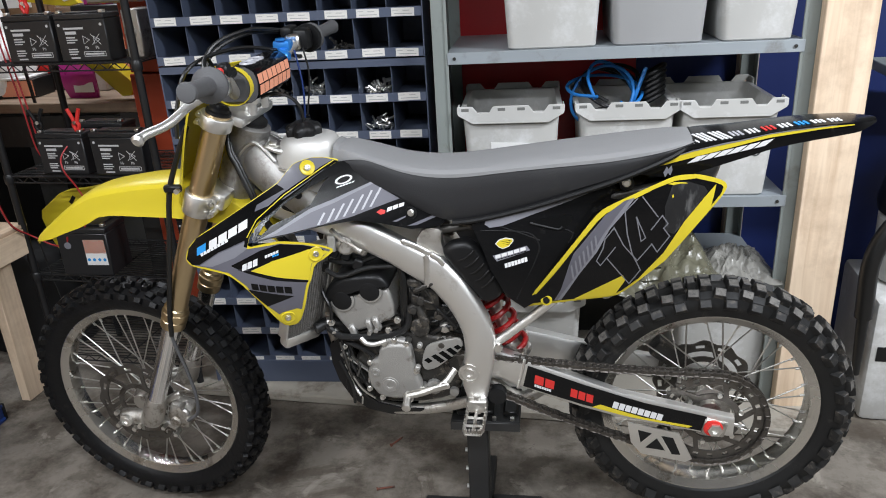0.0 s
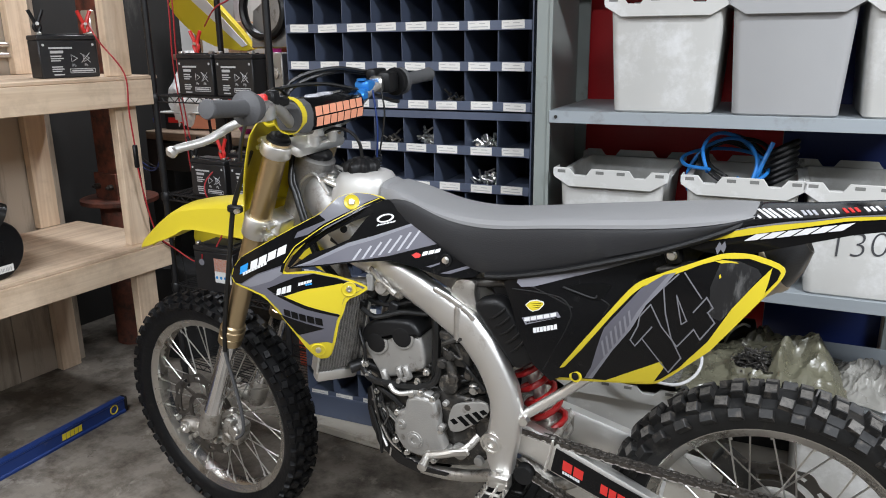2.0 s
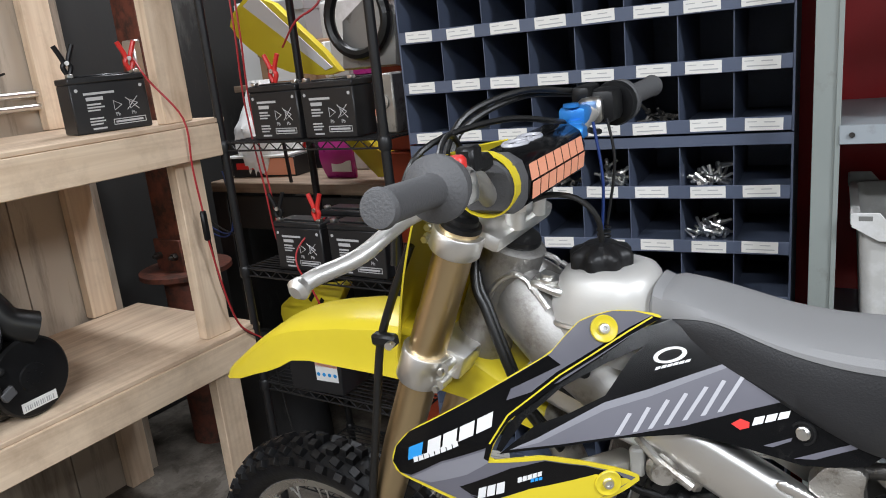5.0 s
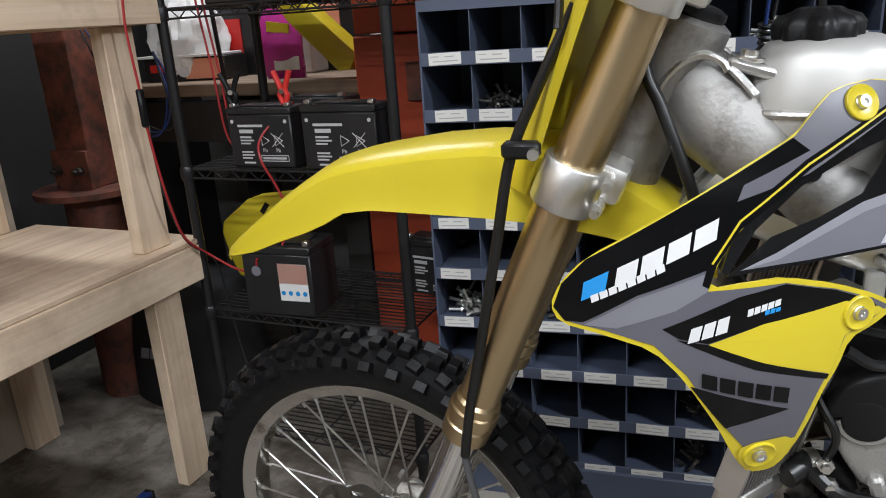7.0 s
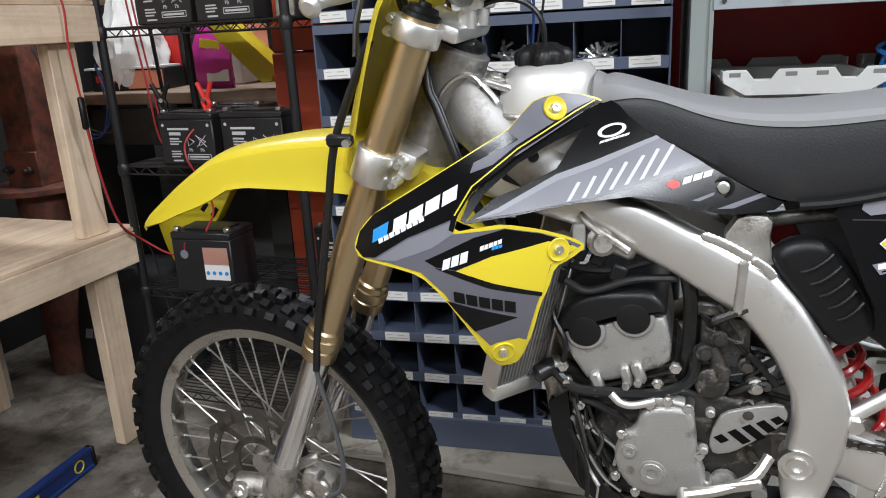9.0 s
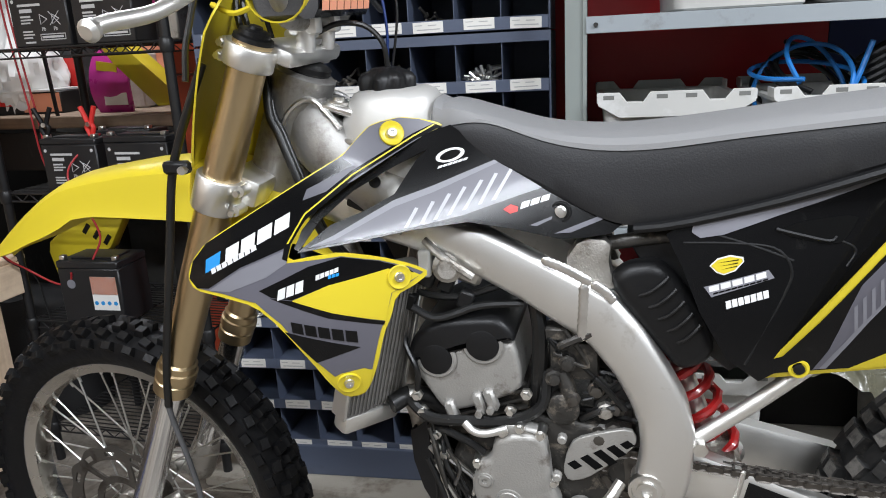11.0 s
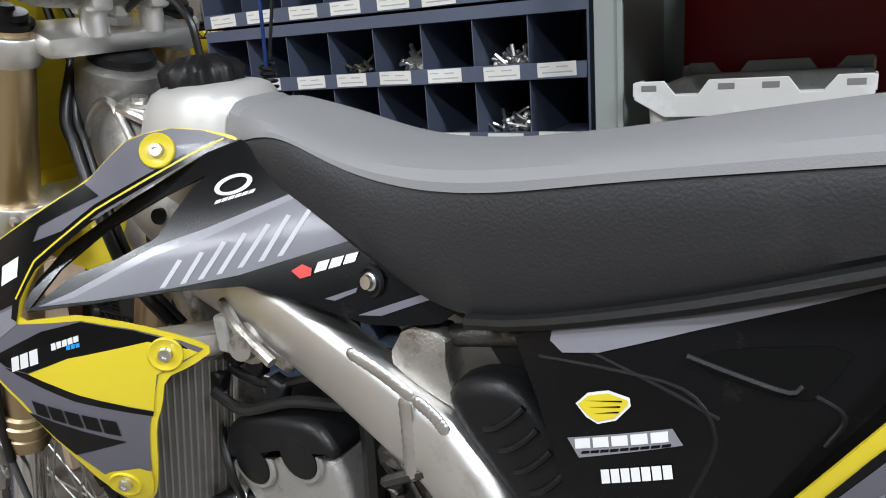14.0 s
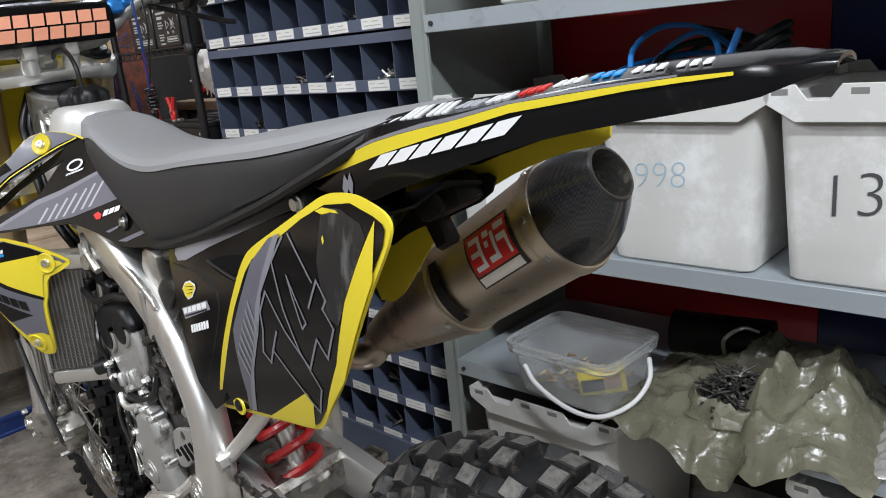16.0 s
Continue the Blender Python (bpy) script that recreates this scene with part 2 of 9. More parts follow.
M_DARKCAST = paint("dark_oily_casting", (0.050, 0.047, 0.043), 0.42, 0.5, var=0.5, scale=24, bump=0.5, grain=160, wear=((0.24, 0.21, 0.17), 0.18))
M_GOLD = paint("gold_anodised", (0.58, 0.45, 0.27), 0.35, 1.0, var=0.06, scale=5, bump=0.04, grain=300)
M_CHROME = paint("polished_fork_tube", (0.85,0.85,0.85), 0.16, 1.0, var=0.05, bump=0.0)
M_SPOKE = paint("dull_spoke_steel", (0.56, 0.55, 0.52), 0.40, 1.0, var=0.2, scale=30, bump=0.05)
M_STEEL = paint("plated_steel", (0.78,0.77,0.74), 0.32, 1.0, var=0.14, scale=40, bump=0.05)
M_RIM = paint("rim_aluminium", (0.62, 0.60, 0.56), 0.27, 1.0, var=0.14, scale=9, bump=0.05, wear=((0.20, 0.17, 0.13), 0.16))
M_TITAN = paint("titanium_sleeve", (0.57, 0.50, 0.41), 0.42, 1.0, var=0.12, scale=7, bump=0.08, grain=200, wear=((0.16, 0.115, 0.08), 0.16))
M_CARBON = carbon()
M_REDSPRING = paint("red_spring", (0.33, 0.011, 0.011), 0.32, var=0.08, bump=0.0, coat=0.4)
M_BLUEAN = paint("blue_anodised", (0.03, 0.22, 0.62), 0.35, 0.4, var=0.1, bump=0.0)
M_CHAIN = paint("oily_chain", (0.10, 0.09, 0.08), 0.42, 0.8, var=0.3, scale=60, bump=0.1)
M_SPROCKET = paint("sprocket_steel", (0.13, 0.12, 0.108), 0.46, 0.85, var=0.2, scale=15, bump=0.1, wear=((0.06, 0.05, 0.042), 0.2))
M_CAB = paint("slate_blue_enamel", (0.085, 0.104, 0.155), 0.42, var=0.1, scale=5, bump=0.06, grain=200, wear=((0.065, 0.076, 0.10), 0.1))
M_CARD = paint("label_card", (0.74, 0.73, 0.69), 0.7, var=0.05, bump=0.05)
M_INK = paint("label_ink", (0.42, 0.42, 0.42), 0.7, var=0.1, bump=0.0)
M_SHELF = paint("grey_green_enamel", (0.245, 0.27, 0.255), 0.42, var=0.1, scale=4, bump=0.05, wear=((0.17, 0.17, 0.15), 0.12))
M_SHELFB = paint("grey_blue_enamel", (0.30, 0.33, 0.35), 0.42, var=0.1, scale=4, bump=0.05, wear=((0.20, 0.20, 0.19), 0.14))
M_TOTE = paint("scuffed_white_plastic", (0.51, 0.505, 0.48), 0.46, var=0.12, scale=5, bump=0.12, grain=60, wear=((0.66, 0.66, 0.65), 0.22))
M_TOTEG = paint("grey_plastic", (0.335, 0.335, 0.335), 0.5, var=0.06, scale=5, bump=0.08, grain=80)
# Darkened plastic that paints in the shade of the tote slots.
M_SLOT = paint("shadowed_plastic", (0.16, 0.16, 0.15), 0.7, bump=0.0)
M_RED = paint("red_enamel", (0.50, 0.015, 0.020), 0.32, var=0.15, scale=3, bump=0.03)
M_BLUE = paint("navy_enamel", (0.008, 0.020, 0.110), 0.45, var=0.15, scale=3, bump=0.03)
M_ORANGE = paint("orange_enamel", (0.42, 0.060, 0.022), 0.5, var=0.15, scale=6, bump=0.05, wear=((0.16, 0.04, 0.02), 0.12))
M_PINEX = timber("pine_along_x", (0.80, 0.635, 0.465), (0.63, 0.465, 0.32), 0)
M_PINEY = timber("pine_along_y", (0.80, 0.635, 0.465), (0.63, 0.465, 0.32), 1)
M_PINEZ = timber("pine_upright", (0.80, 0.635, 0.465), (0.63, 0.465, 0.32), 2)
M_PLY = timber("plywood_top", (0.72, 0.565, 0.41), (0.54, 0.39, 0.27), 1)
M_OLDWOOD = timber("old_bench_wood", (0.34, 0.25, 0.175), (0.18, 0.125, 0.085), 0)
M_PANELW = paint("weathered_wall_board", (0.47, 0.40, 0.32), 0.7, var=0.2, scale=3, bump=0.25, grain=60, wear=((0.12, 0.09, 0.065), 0.24), stretch=(1, 1, 0.12))
M_WALLW = paint("painted_block", (0.20, 0.195, 0.185), 0.75, var=0.25, scale=3, bump=0.4, grain=60, wear=((0.10, 0.095, 0.085), 0.2))
# Walls and ceiling out of view; their tone sets the bounced light.
M_WALLF = paint("pale_painted_block", (0.22, 0.215, 0.205), 0.75, var=0.12, scale=3, bump=0.4, grain=60)
M_CEIL = paint("white_ceiling", (0.34, 0.34, 0.33), 0.8, var=0.08, scale=2, bump=0.1)
M_RACK = paint("black_wire_rack", (0.015, 0.015, 0.016), 0.38, 0.2, var=0.2, bump=0.0)
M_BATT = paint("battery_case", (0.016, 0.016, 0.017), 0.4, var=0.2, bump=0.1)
M_RUST = paint("rusty_red_steel", (0.20, 0.062, 0.038), 0.7, var=0.4, scale=10, bump=0.5, grain=70, wear=((0.07, 0.035, 0.026), 0.3))
# Near-black with paler patches; on the old bench it also paints in shade.
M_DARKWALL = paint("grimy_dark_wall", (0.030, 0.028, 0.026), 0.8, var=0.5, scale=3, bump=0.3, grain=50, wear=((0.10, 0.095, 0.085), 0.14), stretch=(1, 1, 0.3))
M_LEVEL = paint("blue_level_frame", (0.012, 0.035, 0.155), 0.4, var=0.1, bump=0.03, wear=((0.10, 0.11, 0.14), 0.1))
M_BAG = paint("black_bag_cloth", (0.014, 0.014, 0.015), 0.7, var=0.3, bump=0.5, grain=300)
M_STAND = paint("black_powder_coat", (0.018, 0.018, 0.018), 0.45, var=0.25, bump=0.2, grain=260)
M_BUCKET = see_through("clear_bucket_plastic", (0.93, 0.94, 0.94), 0.11, 0.86)
M_BUCKET.node_tree.nodes["Principled BSDF"].inputs["IOR"].default_value = 1.12
M_FILM = crinkled("olive_polythene", (0.30, 0.285, 0.20), 0.28, 0.55)
M_FILMG = crinkled("grey_polythene", (0.33, 0.32, 0.29), 0.28, 0.15)
M_CABLEB = paint("blue_cable", (0.015, 0.17, 0.50), 0.45, bump=0.0)
M_REDWIRE = paint("red_wire", (0.36, 0.022, 0.026), 0.45, bump=0.0)
M_PINK = paint("pink_pouch", (0.45, 0.03, 0.24), 0.3, var=0.3, scale=20, bump=0.6, grain=30)
M_CARDB = paint("brown_cardboard", (0.33, 0.205, 0.115), 0.75, var=0.1, bump=0.1)
M_PAPER = paint("white_paper", (0.78, 0.78, 0.76), 0.7, var=0.05, bump=0.05)


# ---- helpers for shapes ----
def part(name, bm, material, parent, label="", angle=38, mats=()):
    bmesh.ops.recalc_face_normals(bm, faces=bm.faces[:])
    me = bpy.data.meshes.new(name)
    bm.to_mesh(me)
    bm.free()
    for x in (material, *mats):
        me.materials.append(x)
    me.shade_smooth()
    me.set_sharp_from_angle(angle=radians(angle))
    ob = new(name, me)
    ob.parent = parent
    return tagged(ob, label)


def twin(ob, m=None, name=None):
    """Another object on the same mesh and under the same parent."""
    o = bpy.data.objects.new(name or ob.name.split(".")[0], ob.data)
    scene.collection.objects.link(o)
    o.parent = ob.parent
    if m is not None:
        o.matrix_basis = m
    return o


def thing(name, label, category, m=None, group="", kind=""):
    ob = new(name)
    ob.empty_display_size = 0.1
    if m is not None:
        ob.matrix_world = m
    return tagged(ob, label, category, group, kind)


def standing():
    """The top-level objects built so far."""
    return {o for o in scene.collection.objects if o.parent is None}


def settle(before, m):
    """Moves what was built since, as one."""
    for o in standing() - before:
        o.matrix_basis = m @ o.matrix_basis


def box(bm, c, s, rot=None, bevel=0.0, seg=1, mat=0):
    m = Matrix.Translation(c) @ (rot.to_4x4() if rot is not None else Matrix()) @ Matrix.Diagonal((*s, 1))
    r = bmesh.ops.create_cube(bm, size=1.0, matrix=m)
    fs = set()
    for v in r["verts"]:
        fs.update(v.link_faces)
    for f in fs:
        f.material_index = mat
    if bevel:
        es = set()
        for v in r["verts"]:
            es.update(v.link_edges)
        bmesh.ops.bevel(bm, geom=list(es), offset=bevel, segments=seg, affect="EDGES", profile=0.5)


def span(bm, lo, hi, bevel=0.0, seg=1, mat=0):
    box(bm, [(a + b) / 2 for a, b in zip(lo, hi)], [abs(b - a) for a, b in zip(lo, hi)], None, bevel, seg, mat)


def basis(d):
    d = Vector(d).normalized()
    a = Vector((0, 0, 1)) if abs(d.z) < 0.9 else Vector((1, 0, 0))
    x = a.cross(d).normalized()
    return x, d.cross(x), d


def ring(bm, c, x, y, r, n, ry=None):
    return [bm.verts.new(Vector(c) + x * (r * math.cos(2 * math.pi * i / n)) + y * ((ry or r) * math.sin(2 * math.pi * i / n))) for i in range(n)]


def bridge(bm, a, b):
    n = len(a)
    for i in range(n):
        bm.faces.new((a[i], a[(i + 1) % n], b[(i + 1) % n], b[i]))


def cyl(bm, a, b, r, r2=None, n=16, caps=True):
    x, y, d = basis(Vector(b) - Vector(a))
    p, q = ring(bm, a, x, y, r, n), ring(bm, b, x, y, r if r2 is None else r2, n)
    bridge(bm, p, q)
    if caps:
        bm.faces.new(p[::-1])
        bm.faces.new(q)


def lathe(bm, a, d, profile, n=24, caps=True):
    """profile: (distance along d from a, radius)."""
    x, y, d = basis(d)
    rings = [ring(bm, Vector(a) + d * h, x, y, max(r, 0.0004), n) for h, r in profile]
    for p, q in zip(rings, rings[1:]):
        bridge(bm, p, q)
    if caps:
        bm.faces.new(rings[0][::-1])
        bm.faces.new(rings[-1])


def curve(pts, k=6):
    """Catmull-Rom through the points."""
    p = [Vector(q) for q in pts]
    p = [p[0] * 2 - p[1]] + p + [p[-1] * 2 - p[-2]]
    out = []
    for i in range(1, len(p) - 2):
        for j in range(k):
            t = j / k
            a, b, c, d = p[i - 1], p[i], p[i + 1], p[i + 2]
            out.append(0.5 * (2 * b + (c - a) * t + (2 * a - 5 * b + 4 * c - d) * t * t + (3 * b - a - 3 * c + d) * t ** 3))
    return out + [p[-2]]


def tube(bm, pts, r, n=10, k=6, r2=None):
    pts = curve(pts, k) if k > 1 else [Vector(q) for q in pts]
    x, y, d = basis(pts[1] - pts[0])
    rings = []
    for i, p in enumerate(pts):
        e = (pts[min(i + 1, len(pts) - 1)] - pts[max(i - 1, 0)]).normalized()
        x = (x - e * x.dot(e)).normalized()
        y = e.cross(x)
        rr = r if r2 is None else r + (r2 - r) * i / (len(pts) - 1)
        rings.append(ring(bm, p, x, y, rr, n))
    for p, q in zip(rings, rings[1:]):
        bridge(bm, p, q)
    bm.faces.new(rings[0][::-1])
    bm.faces.new(rings[-1])


def loft(bm, rings, caps=True):
    rs = [[bm.verts.new(p) for p in r] for r in rings]
    for p, q in zip(rs, rs[1:]):
        bridge(bm, p, q)
    if caps:
        bm.faces.new(rs[0][::-1])
        bm.faces.new(rs[-1])


def sheet(bm, rows, thick=0.0):
    """A grid of points as one sheet, thickened."""
    g = [[bm.verts.new(p) for p in r] for r in rows]
    fs = [bm.faces.new((g[i][j], g[i][j + 1], g[i + 1][j + 1], g[i + 1][j])) for i in range(len(g) - 1) for j in range(len(g[0]) - 1)]
    bmesh.ops.recalc_face_normals(bm, faces=fs)
    if thick:
        bmesh.ops.solidify(bm, geom=fs, thickness=thick)


def prism(bm, outline, v0, v1, bevel=0.0, seg=2):
    """An outline in (u, w) drawn out from v0 to v1."""
    p = [bm.verts.new((u, v0, w)) for u, w in outline]
    f = bm.faces.new(p)
    r = bmesh.ops.extrude_face_region(bm, geom=[f])
    vs = [g for g in r["geom"] if isinstance(g, bmesh.types.BMVert)]
    bmesh.ops.translate(bm, verts=vs, vec=(0, v1 - v0, 0))
    if bevel:
        top = [g for g in r["geom"] if isinstance(g, bmesh.types.BMFace)] + [f]
        es = set()
        for g in top:
            es.update(g.edges)
        bmesh.ops.bevel(bm, geom=list(es), offset=bevel, segments=seg, affect="EDGES", profile=0.5)


def soften(outline, times=1):
    """Cuts the corners of a closed outline."""
    for _ in range(times):
        n = len(outline)
        outline = [q for i in range(n) for a, b in ((outline[i], outline[(i + 1) % n]),) for q in
                   ((a[0] * 0.78 + b[0] * 0.22, a[1] * 0.78 + b[1] * 0.22), (a[0] * 0.22 + b[0] * 0.78, a[1] * 0.22 + b[1] * 0.78))]
    return outline


def bulge(c):
    def f(u, w):
        a, b = u - c[0], w - c[1]
        return c[2] + c[3] * a + c[4] * b + c[5] * a * a + c[6] * a * b + c[7] * b * b
    return f


def patch(bm, outline, f, lift=0.0, thick=0.0, side=-1, step=0.025):
    """A piece of skin: the outline in (u, w) laid on the surface v = f(u, w), lifted outwards."""
    tris = tessellate([[Vector((u, w, 0)) for u, w in outline]])
    vs = [bm.verts.new((u, 0, w)) for u, w in outline]
    for t in tris:
        try:
            bm.faces.new([vs[i] for i in t])
        except ValueError:
            pass
    us, ws = [p[0] for p in outline], [p[1] for p in outline]
    for k, (lo, hi) in ((0, (min(us), max(us))), (2, (min(ws), max(ws)))):
        x = math.ceil(lo / step) * step
        while x < hi:
            co, no = [0, 0, 0], [0, 0, 0]
            co[k], no[k] = x, 1
            bmesh.ops.bisect_plane(bm, geom=bm.verts[:] + bm.edges[:] + bm.faces[:], dist=1e-5, plane_co=co, plane_no=no)
            x += step
    for v in bm.verts:
        d = f(v.co.x, v.co.z) - lift
        v.co.y = d if side < 0 else -d
    bmesh.ops.recalc_face_normals(bm, faces=bm.faces[:])
    if bm.faces and sum(fc.normal.y * fc.calc_area() for fc in bm.faces) * side < 0:
        bmesh.ops.reverse_faces(bm, faces=bm.faces[:])
    if thick:
        bmesh.ops.solidify(bm, geom=bm.faces[:], thickness=thick)


def bars(quad, n, lean=0.25, gap=0.15):
    """Letter-like bars in a four-cornered strip a b c d (a-b its upper edge): plain slanted blocks."""
    (a, b, c, d), out = quad, []
    for i in range(n):
        s, e = (i + gap / 2) / n, (i + 1 - gap / 2) / n
        up = [(a[0] + (b[0] - a[0]) * t, a[1] + (b[1] - a[1]) * t) for t in (s, e)]
        lo = [(d[0] + (c[0] - d[0]) * t, d[1] + (c[1] - d[1]) * t) for t in (s - lean / n, e - lean / n)]
        out.append([up[0], up[1], lo[1], lo[0]])
    return out


def skin(name, outline, f, material, parent, lift, label=""):
    bm = bmesh.new()
    patch(bm, outline, f, lift)
    return part(name, bm, material, parent, label)


def letters(name, quad, n, f, material, parent, lift, label="", lean=0.25):
    bm = bmesh.new()
    for q in bars(quad, n, lean):
        b2 = bmesh.new()
        patch(b2, q, f, lift)
        me = bpy.data.meshes.new("tmp")
        b2.to_mesh(me)
        b2.free()
        bm.from_mesh(me)
        bpy.data.meshes.remove(me)
    return part(name, bm, material, parent, label)


def writing(name, text, size, m, material, parent, label="", thin=0.0, lean=0.0):
    cu = bpy.data.curves.new(name, "FONT")
    cu.body, cu.size, cu.align_x, cu.align_y, cu.extrude = text, size, "CENTER", "CENTER", 0.0003
    cu.offset, cu.shear = -thin, lean
    ob = bpy.data.objects.new("tmp", cu)
    scene.collection.objects.link(ob)
    dg = bpy.context.evaluated_depsgraph_get()
    me = bpy.data.meshes.new_from_object(ob.evaluated_get(dg))
    bpy.data.objects.remove(ob)
    bpy.data.curves.remove(cu)
    me.materials.clear()
    me.materials.append(material)
    o = new(name, me)
    o.parent = parent
    o.matrix_basis = m
    return tagged(o, label)


# ---- the room ----
def slab(name, lo, hi, material, label, category, bevel=0.0):
    bm = bmesh.new()
    span(bm, lo, hi, bevel)
    return tagged(part(name, bm, material, None), label, category, kind="structure")


slab("floor", (-3.2, -3.6, -0.1), (3.6, 3.7, 0.0), M_FLOOR, "stained grey concrete garage floor", "floor")
# The ceiling is unseen, added to close the room and return light.
slab("ceiling", (-3.2, -3.6, 2.72), (3.6, 3.7, 2.82), M_CEIL, "plain white ceiling, unseen, added to close the garage", "ceiling")
slab("wall_back", (-3.2, 3.45, 0.0), (3.6, 3.6, 2.72), M_WALLW, "white painted block wall behind the shelves", "wall")
slab("wall_left", (-2.80, -3.6, 0.0), (-2.65, 2.17, 2.72), M_PANELW, "weathered brown wall boards behind the wooden bench", "wall")
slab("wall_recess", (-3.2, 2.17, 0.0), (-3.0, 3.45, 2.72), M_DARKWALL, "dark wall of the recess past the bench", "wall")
# These two walls are unseen, added for bounce and reflections.
slab("wall_right", (3.3, -3.6, 0.0), (3.45, 3.45, 2.72), M_WALLF, "plain painted side wall, unseen, added to close the garage", "wall")
slab("wall_front", (-2.8, -3.6, 0.0), (3.3, -3.45, 2.72), M_WALLF, "plain painted wall opposite, unseen, added to close the garage", "wall")
slab("kerb", (-1.45, 2.13, 0.0), (0.75, 2.9, 0.033), M_CURB, "low pale concrete plinth under the shelving", "plinth", 0.006)

# Housings for the added lamps, none of them in view.
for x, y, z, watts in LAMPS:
    fx = thing("ceiling_light", "slim white ceiling tube light, unseen, added to light the room", "ceiling light", pose(x, y, 2.72), group="ceiling tube lights")
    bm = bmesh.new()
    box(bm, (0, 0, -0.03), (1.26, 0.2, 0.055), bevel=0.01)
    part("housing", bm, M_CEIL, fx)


# ---- pigeonhole bolt cabinets ----
built = standing()
CAB_X0, CAB_X1, CAB_Y, COLS, PITCH = -1.300, -0.460, 2.185, 8, 0.1165
COLW = (CAB_X1 - CAB_X0) / COLS


def label_card_mesh():
    bm = bmesh.new()
    span(bm, (-0.0345, -0.0012, -0.0120), (0.0345, 0, 0.0120))
    span(bm, (-0.030, -0.0016, 0.0042), (-0.013, -0.0011, 0.0058), mat=1)
    span(bm, (0.000, -0.0016, 0.0032), (0.020, -0.0011, 0.0052), mat=1)
    span(bm, (-0.026, -0.0016, -0.0058), (0.028, -0.0011, -0.0036), mat=1)
    return bm


def bolt_cabinet(z0, rows, base, label):
    top = z0 + base + rows * PITCH
    ob = thing("bolt_cabinet", label, "parts cabinet", pose(0, CAB_Y, 0), group="stacked bolt cabinets")
    bm = bmesh.new()
    span(bm, (CAB_X0 - 0.004, 0, z0), (CAB_X0, 0.3, top))
    side = part("side_panel", bm, M_CAB, ob)
    twin(side, pose(CAB_X1 - CAB_X0 + 0.004, 0, 0))
    bm = bmesh.new()
    span(bm, (CAB_X0, 0.296, z0), (CAB_X1, 0.3, top))
    part("back_panel", bm, M_CAB, ob)
    bm = bmesh.new()
    span(bm, (CAB_X0, 0.0, top - 0.022), (CAB_X1, 0.296, top))
    part("top_panel", bm, M_CAB, ob)
    if base > 0.03:
        bm = bmesh.new()
        span(bm, (CAB_X0, -0.012, z0), (CAB_X1, 0.29, z0 + base - 0.002), 0.002)
        part("plinth", bm, M_CAB, ob)
    bm = bmesh.new()
    span(bm, (CAB_X0, 0.0, -0.001), (CAB_X1, 0.295, 0.001))
    span(bm, (CAB_X0, -0.003, -0.014), (CAB_X1, 0.0, 0.014), 0.001)
    shelf = part("shelf", bm, M_CAB, ob)
    bm = bmesh.new()
    vs = [(0, 0.004, 0.0), (0, 0.004, PITCH - 0.016), (0, 0.05, PITCH - 0.006), (0, 0.295, PITCH - 0.006), (0, 0.295, 0.0)]
    loft(bm, [[(x, y, z) for _, y, z in vs] for x in (-0.0008, 0.0008)])
    div = part("divider", bm, M_CAB, ob)
    card = part("label_card", label_card_mesh(), M_CARD, ob, "white printed label card", mats=(M_INK,))
    first = True
    rng = random.Random(int(z0 * 100))
    for r in range(rows):
        z = z0 + base + r * PITCH
        s = shelf if first else twin(shelf)
        s.matrix_basis = pose(0, 0, z)
        for c in range(COLS):
            d = (div if first else twin(div)) if c else None
            if d is not None:
                d.matrix_basis = pose(CAB_X0 + c * COLW, 0, z)
                first = False
            k = twin(card) if (r or c) else card
            k.matrix_basis = pose(CAB_X0 + (c + 0.5) * COLW + rng.uniform(-0.006, 0.006), -0.0032, z + rng.uniform(-0.001, 0.002), 0, rng.uniform(-1.5, 1.5), 0)
    return ob


bolt_cabinet(0.045, 9, 0.09, "slate-blue steel bolt cabinet, open pigeonholes with white labels")
bolt_cabinet(1.1865, 9, 0.016, "slate-blue steel bolt cabinet stacked on another, labelled pigeonholes")


def bolt(bm, c, d, r, length):
    d = Vector(d).normalized()
    cyl(bm, c, Vector(c) + d * length, r, n=7)
    cyl(bm, Vector(c) - d * r * 1.3, c, r * 1.9, n=6)


def bolt_heap(col, row_z, n, material, seed, size=0.0035):
    rng = random.Random(seed)
    bm = bmesh.new()
    for i in range(n):
        h = rng.random()
        c = (rng.uniform(-0.035, 0.035) * (1 - h * 0.4), 0.03 + rng.random() * 0.06 + h * 0.03, 0.008 + h * 0.035 * rng.random())
        d = (rng.uniform(-1, 1), rng.uniform(-1, 0.6), rng.uniform(-0.3, 0.7))
        bolt(bm, c, d, size * rng.uniform(0.8, 1.3), rng.uniform(0.018, 0.036))
    ob = part("loose_bolts", bm, material, None)
    ob.matrix_world = pose(CAB_X0 + (col + 0.5) * COLW, CAB_Y, row_z + 0.002)
    return tagged(ob, "heap of loose zinc-plated bolts in a pigeonhole", "bolts", kind="stuff")


ROW = [0.135 + i * PITCH for i in range(9)]
for col, row, n, mt, seed in ((4, 8, 26, M_STEEL, 1), (6, 8, 30, M_STEEL, 2), (6, 7, 34, M_STEEL, 3), (3, 8, 14, M_DARKCAST, 4), (0, 3, 40, M_STEEL, 5), (1, 7, 26, M_DARKCAST, 6),
                              (1, 6, 18, M_DARKCAST, 7), (4, 6, 14, M_DARKCAST, 8), (5, 1, 16, M_DARKCAST, 9), (5, 0, 14, M_DARKCAST, 10), (2, 3, 14, M_DARKCAST, 11)):
    bolt_heap(col, ROW[row], n, mt, seed)
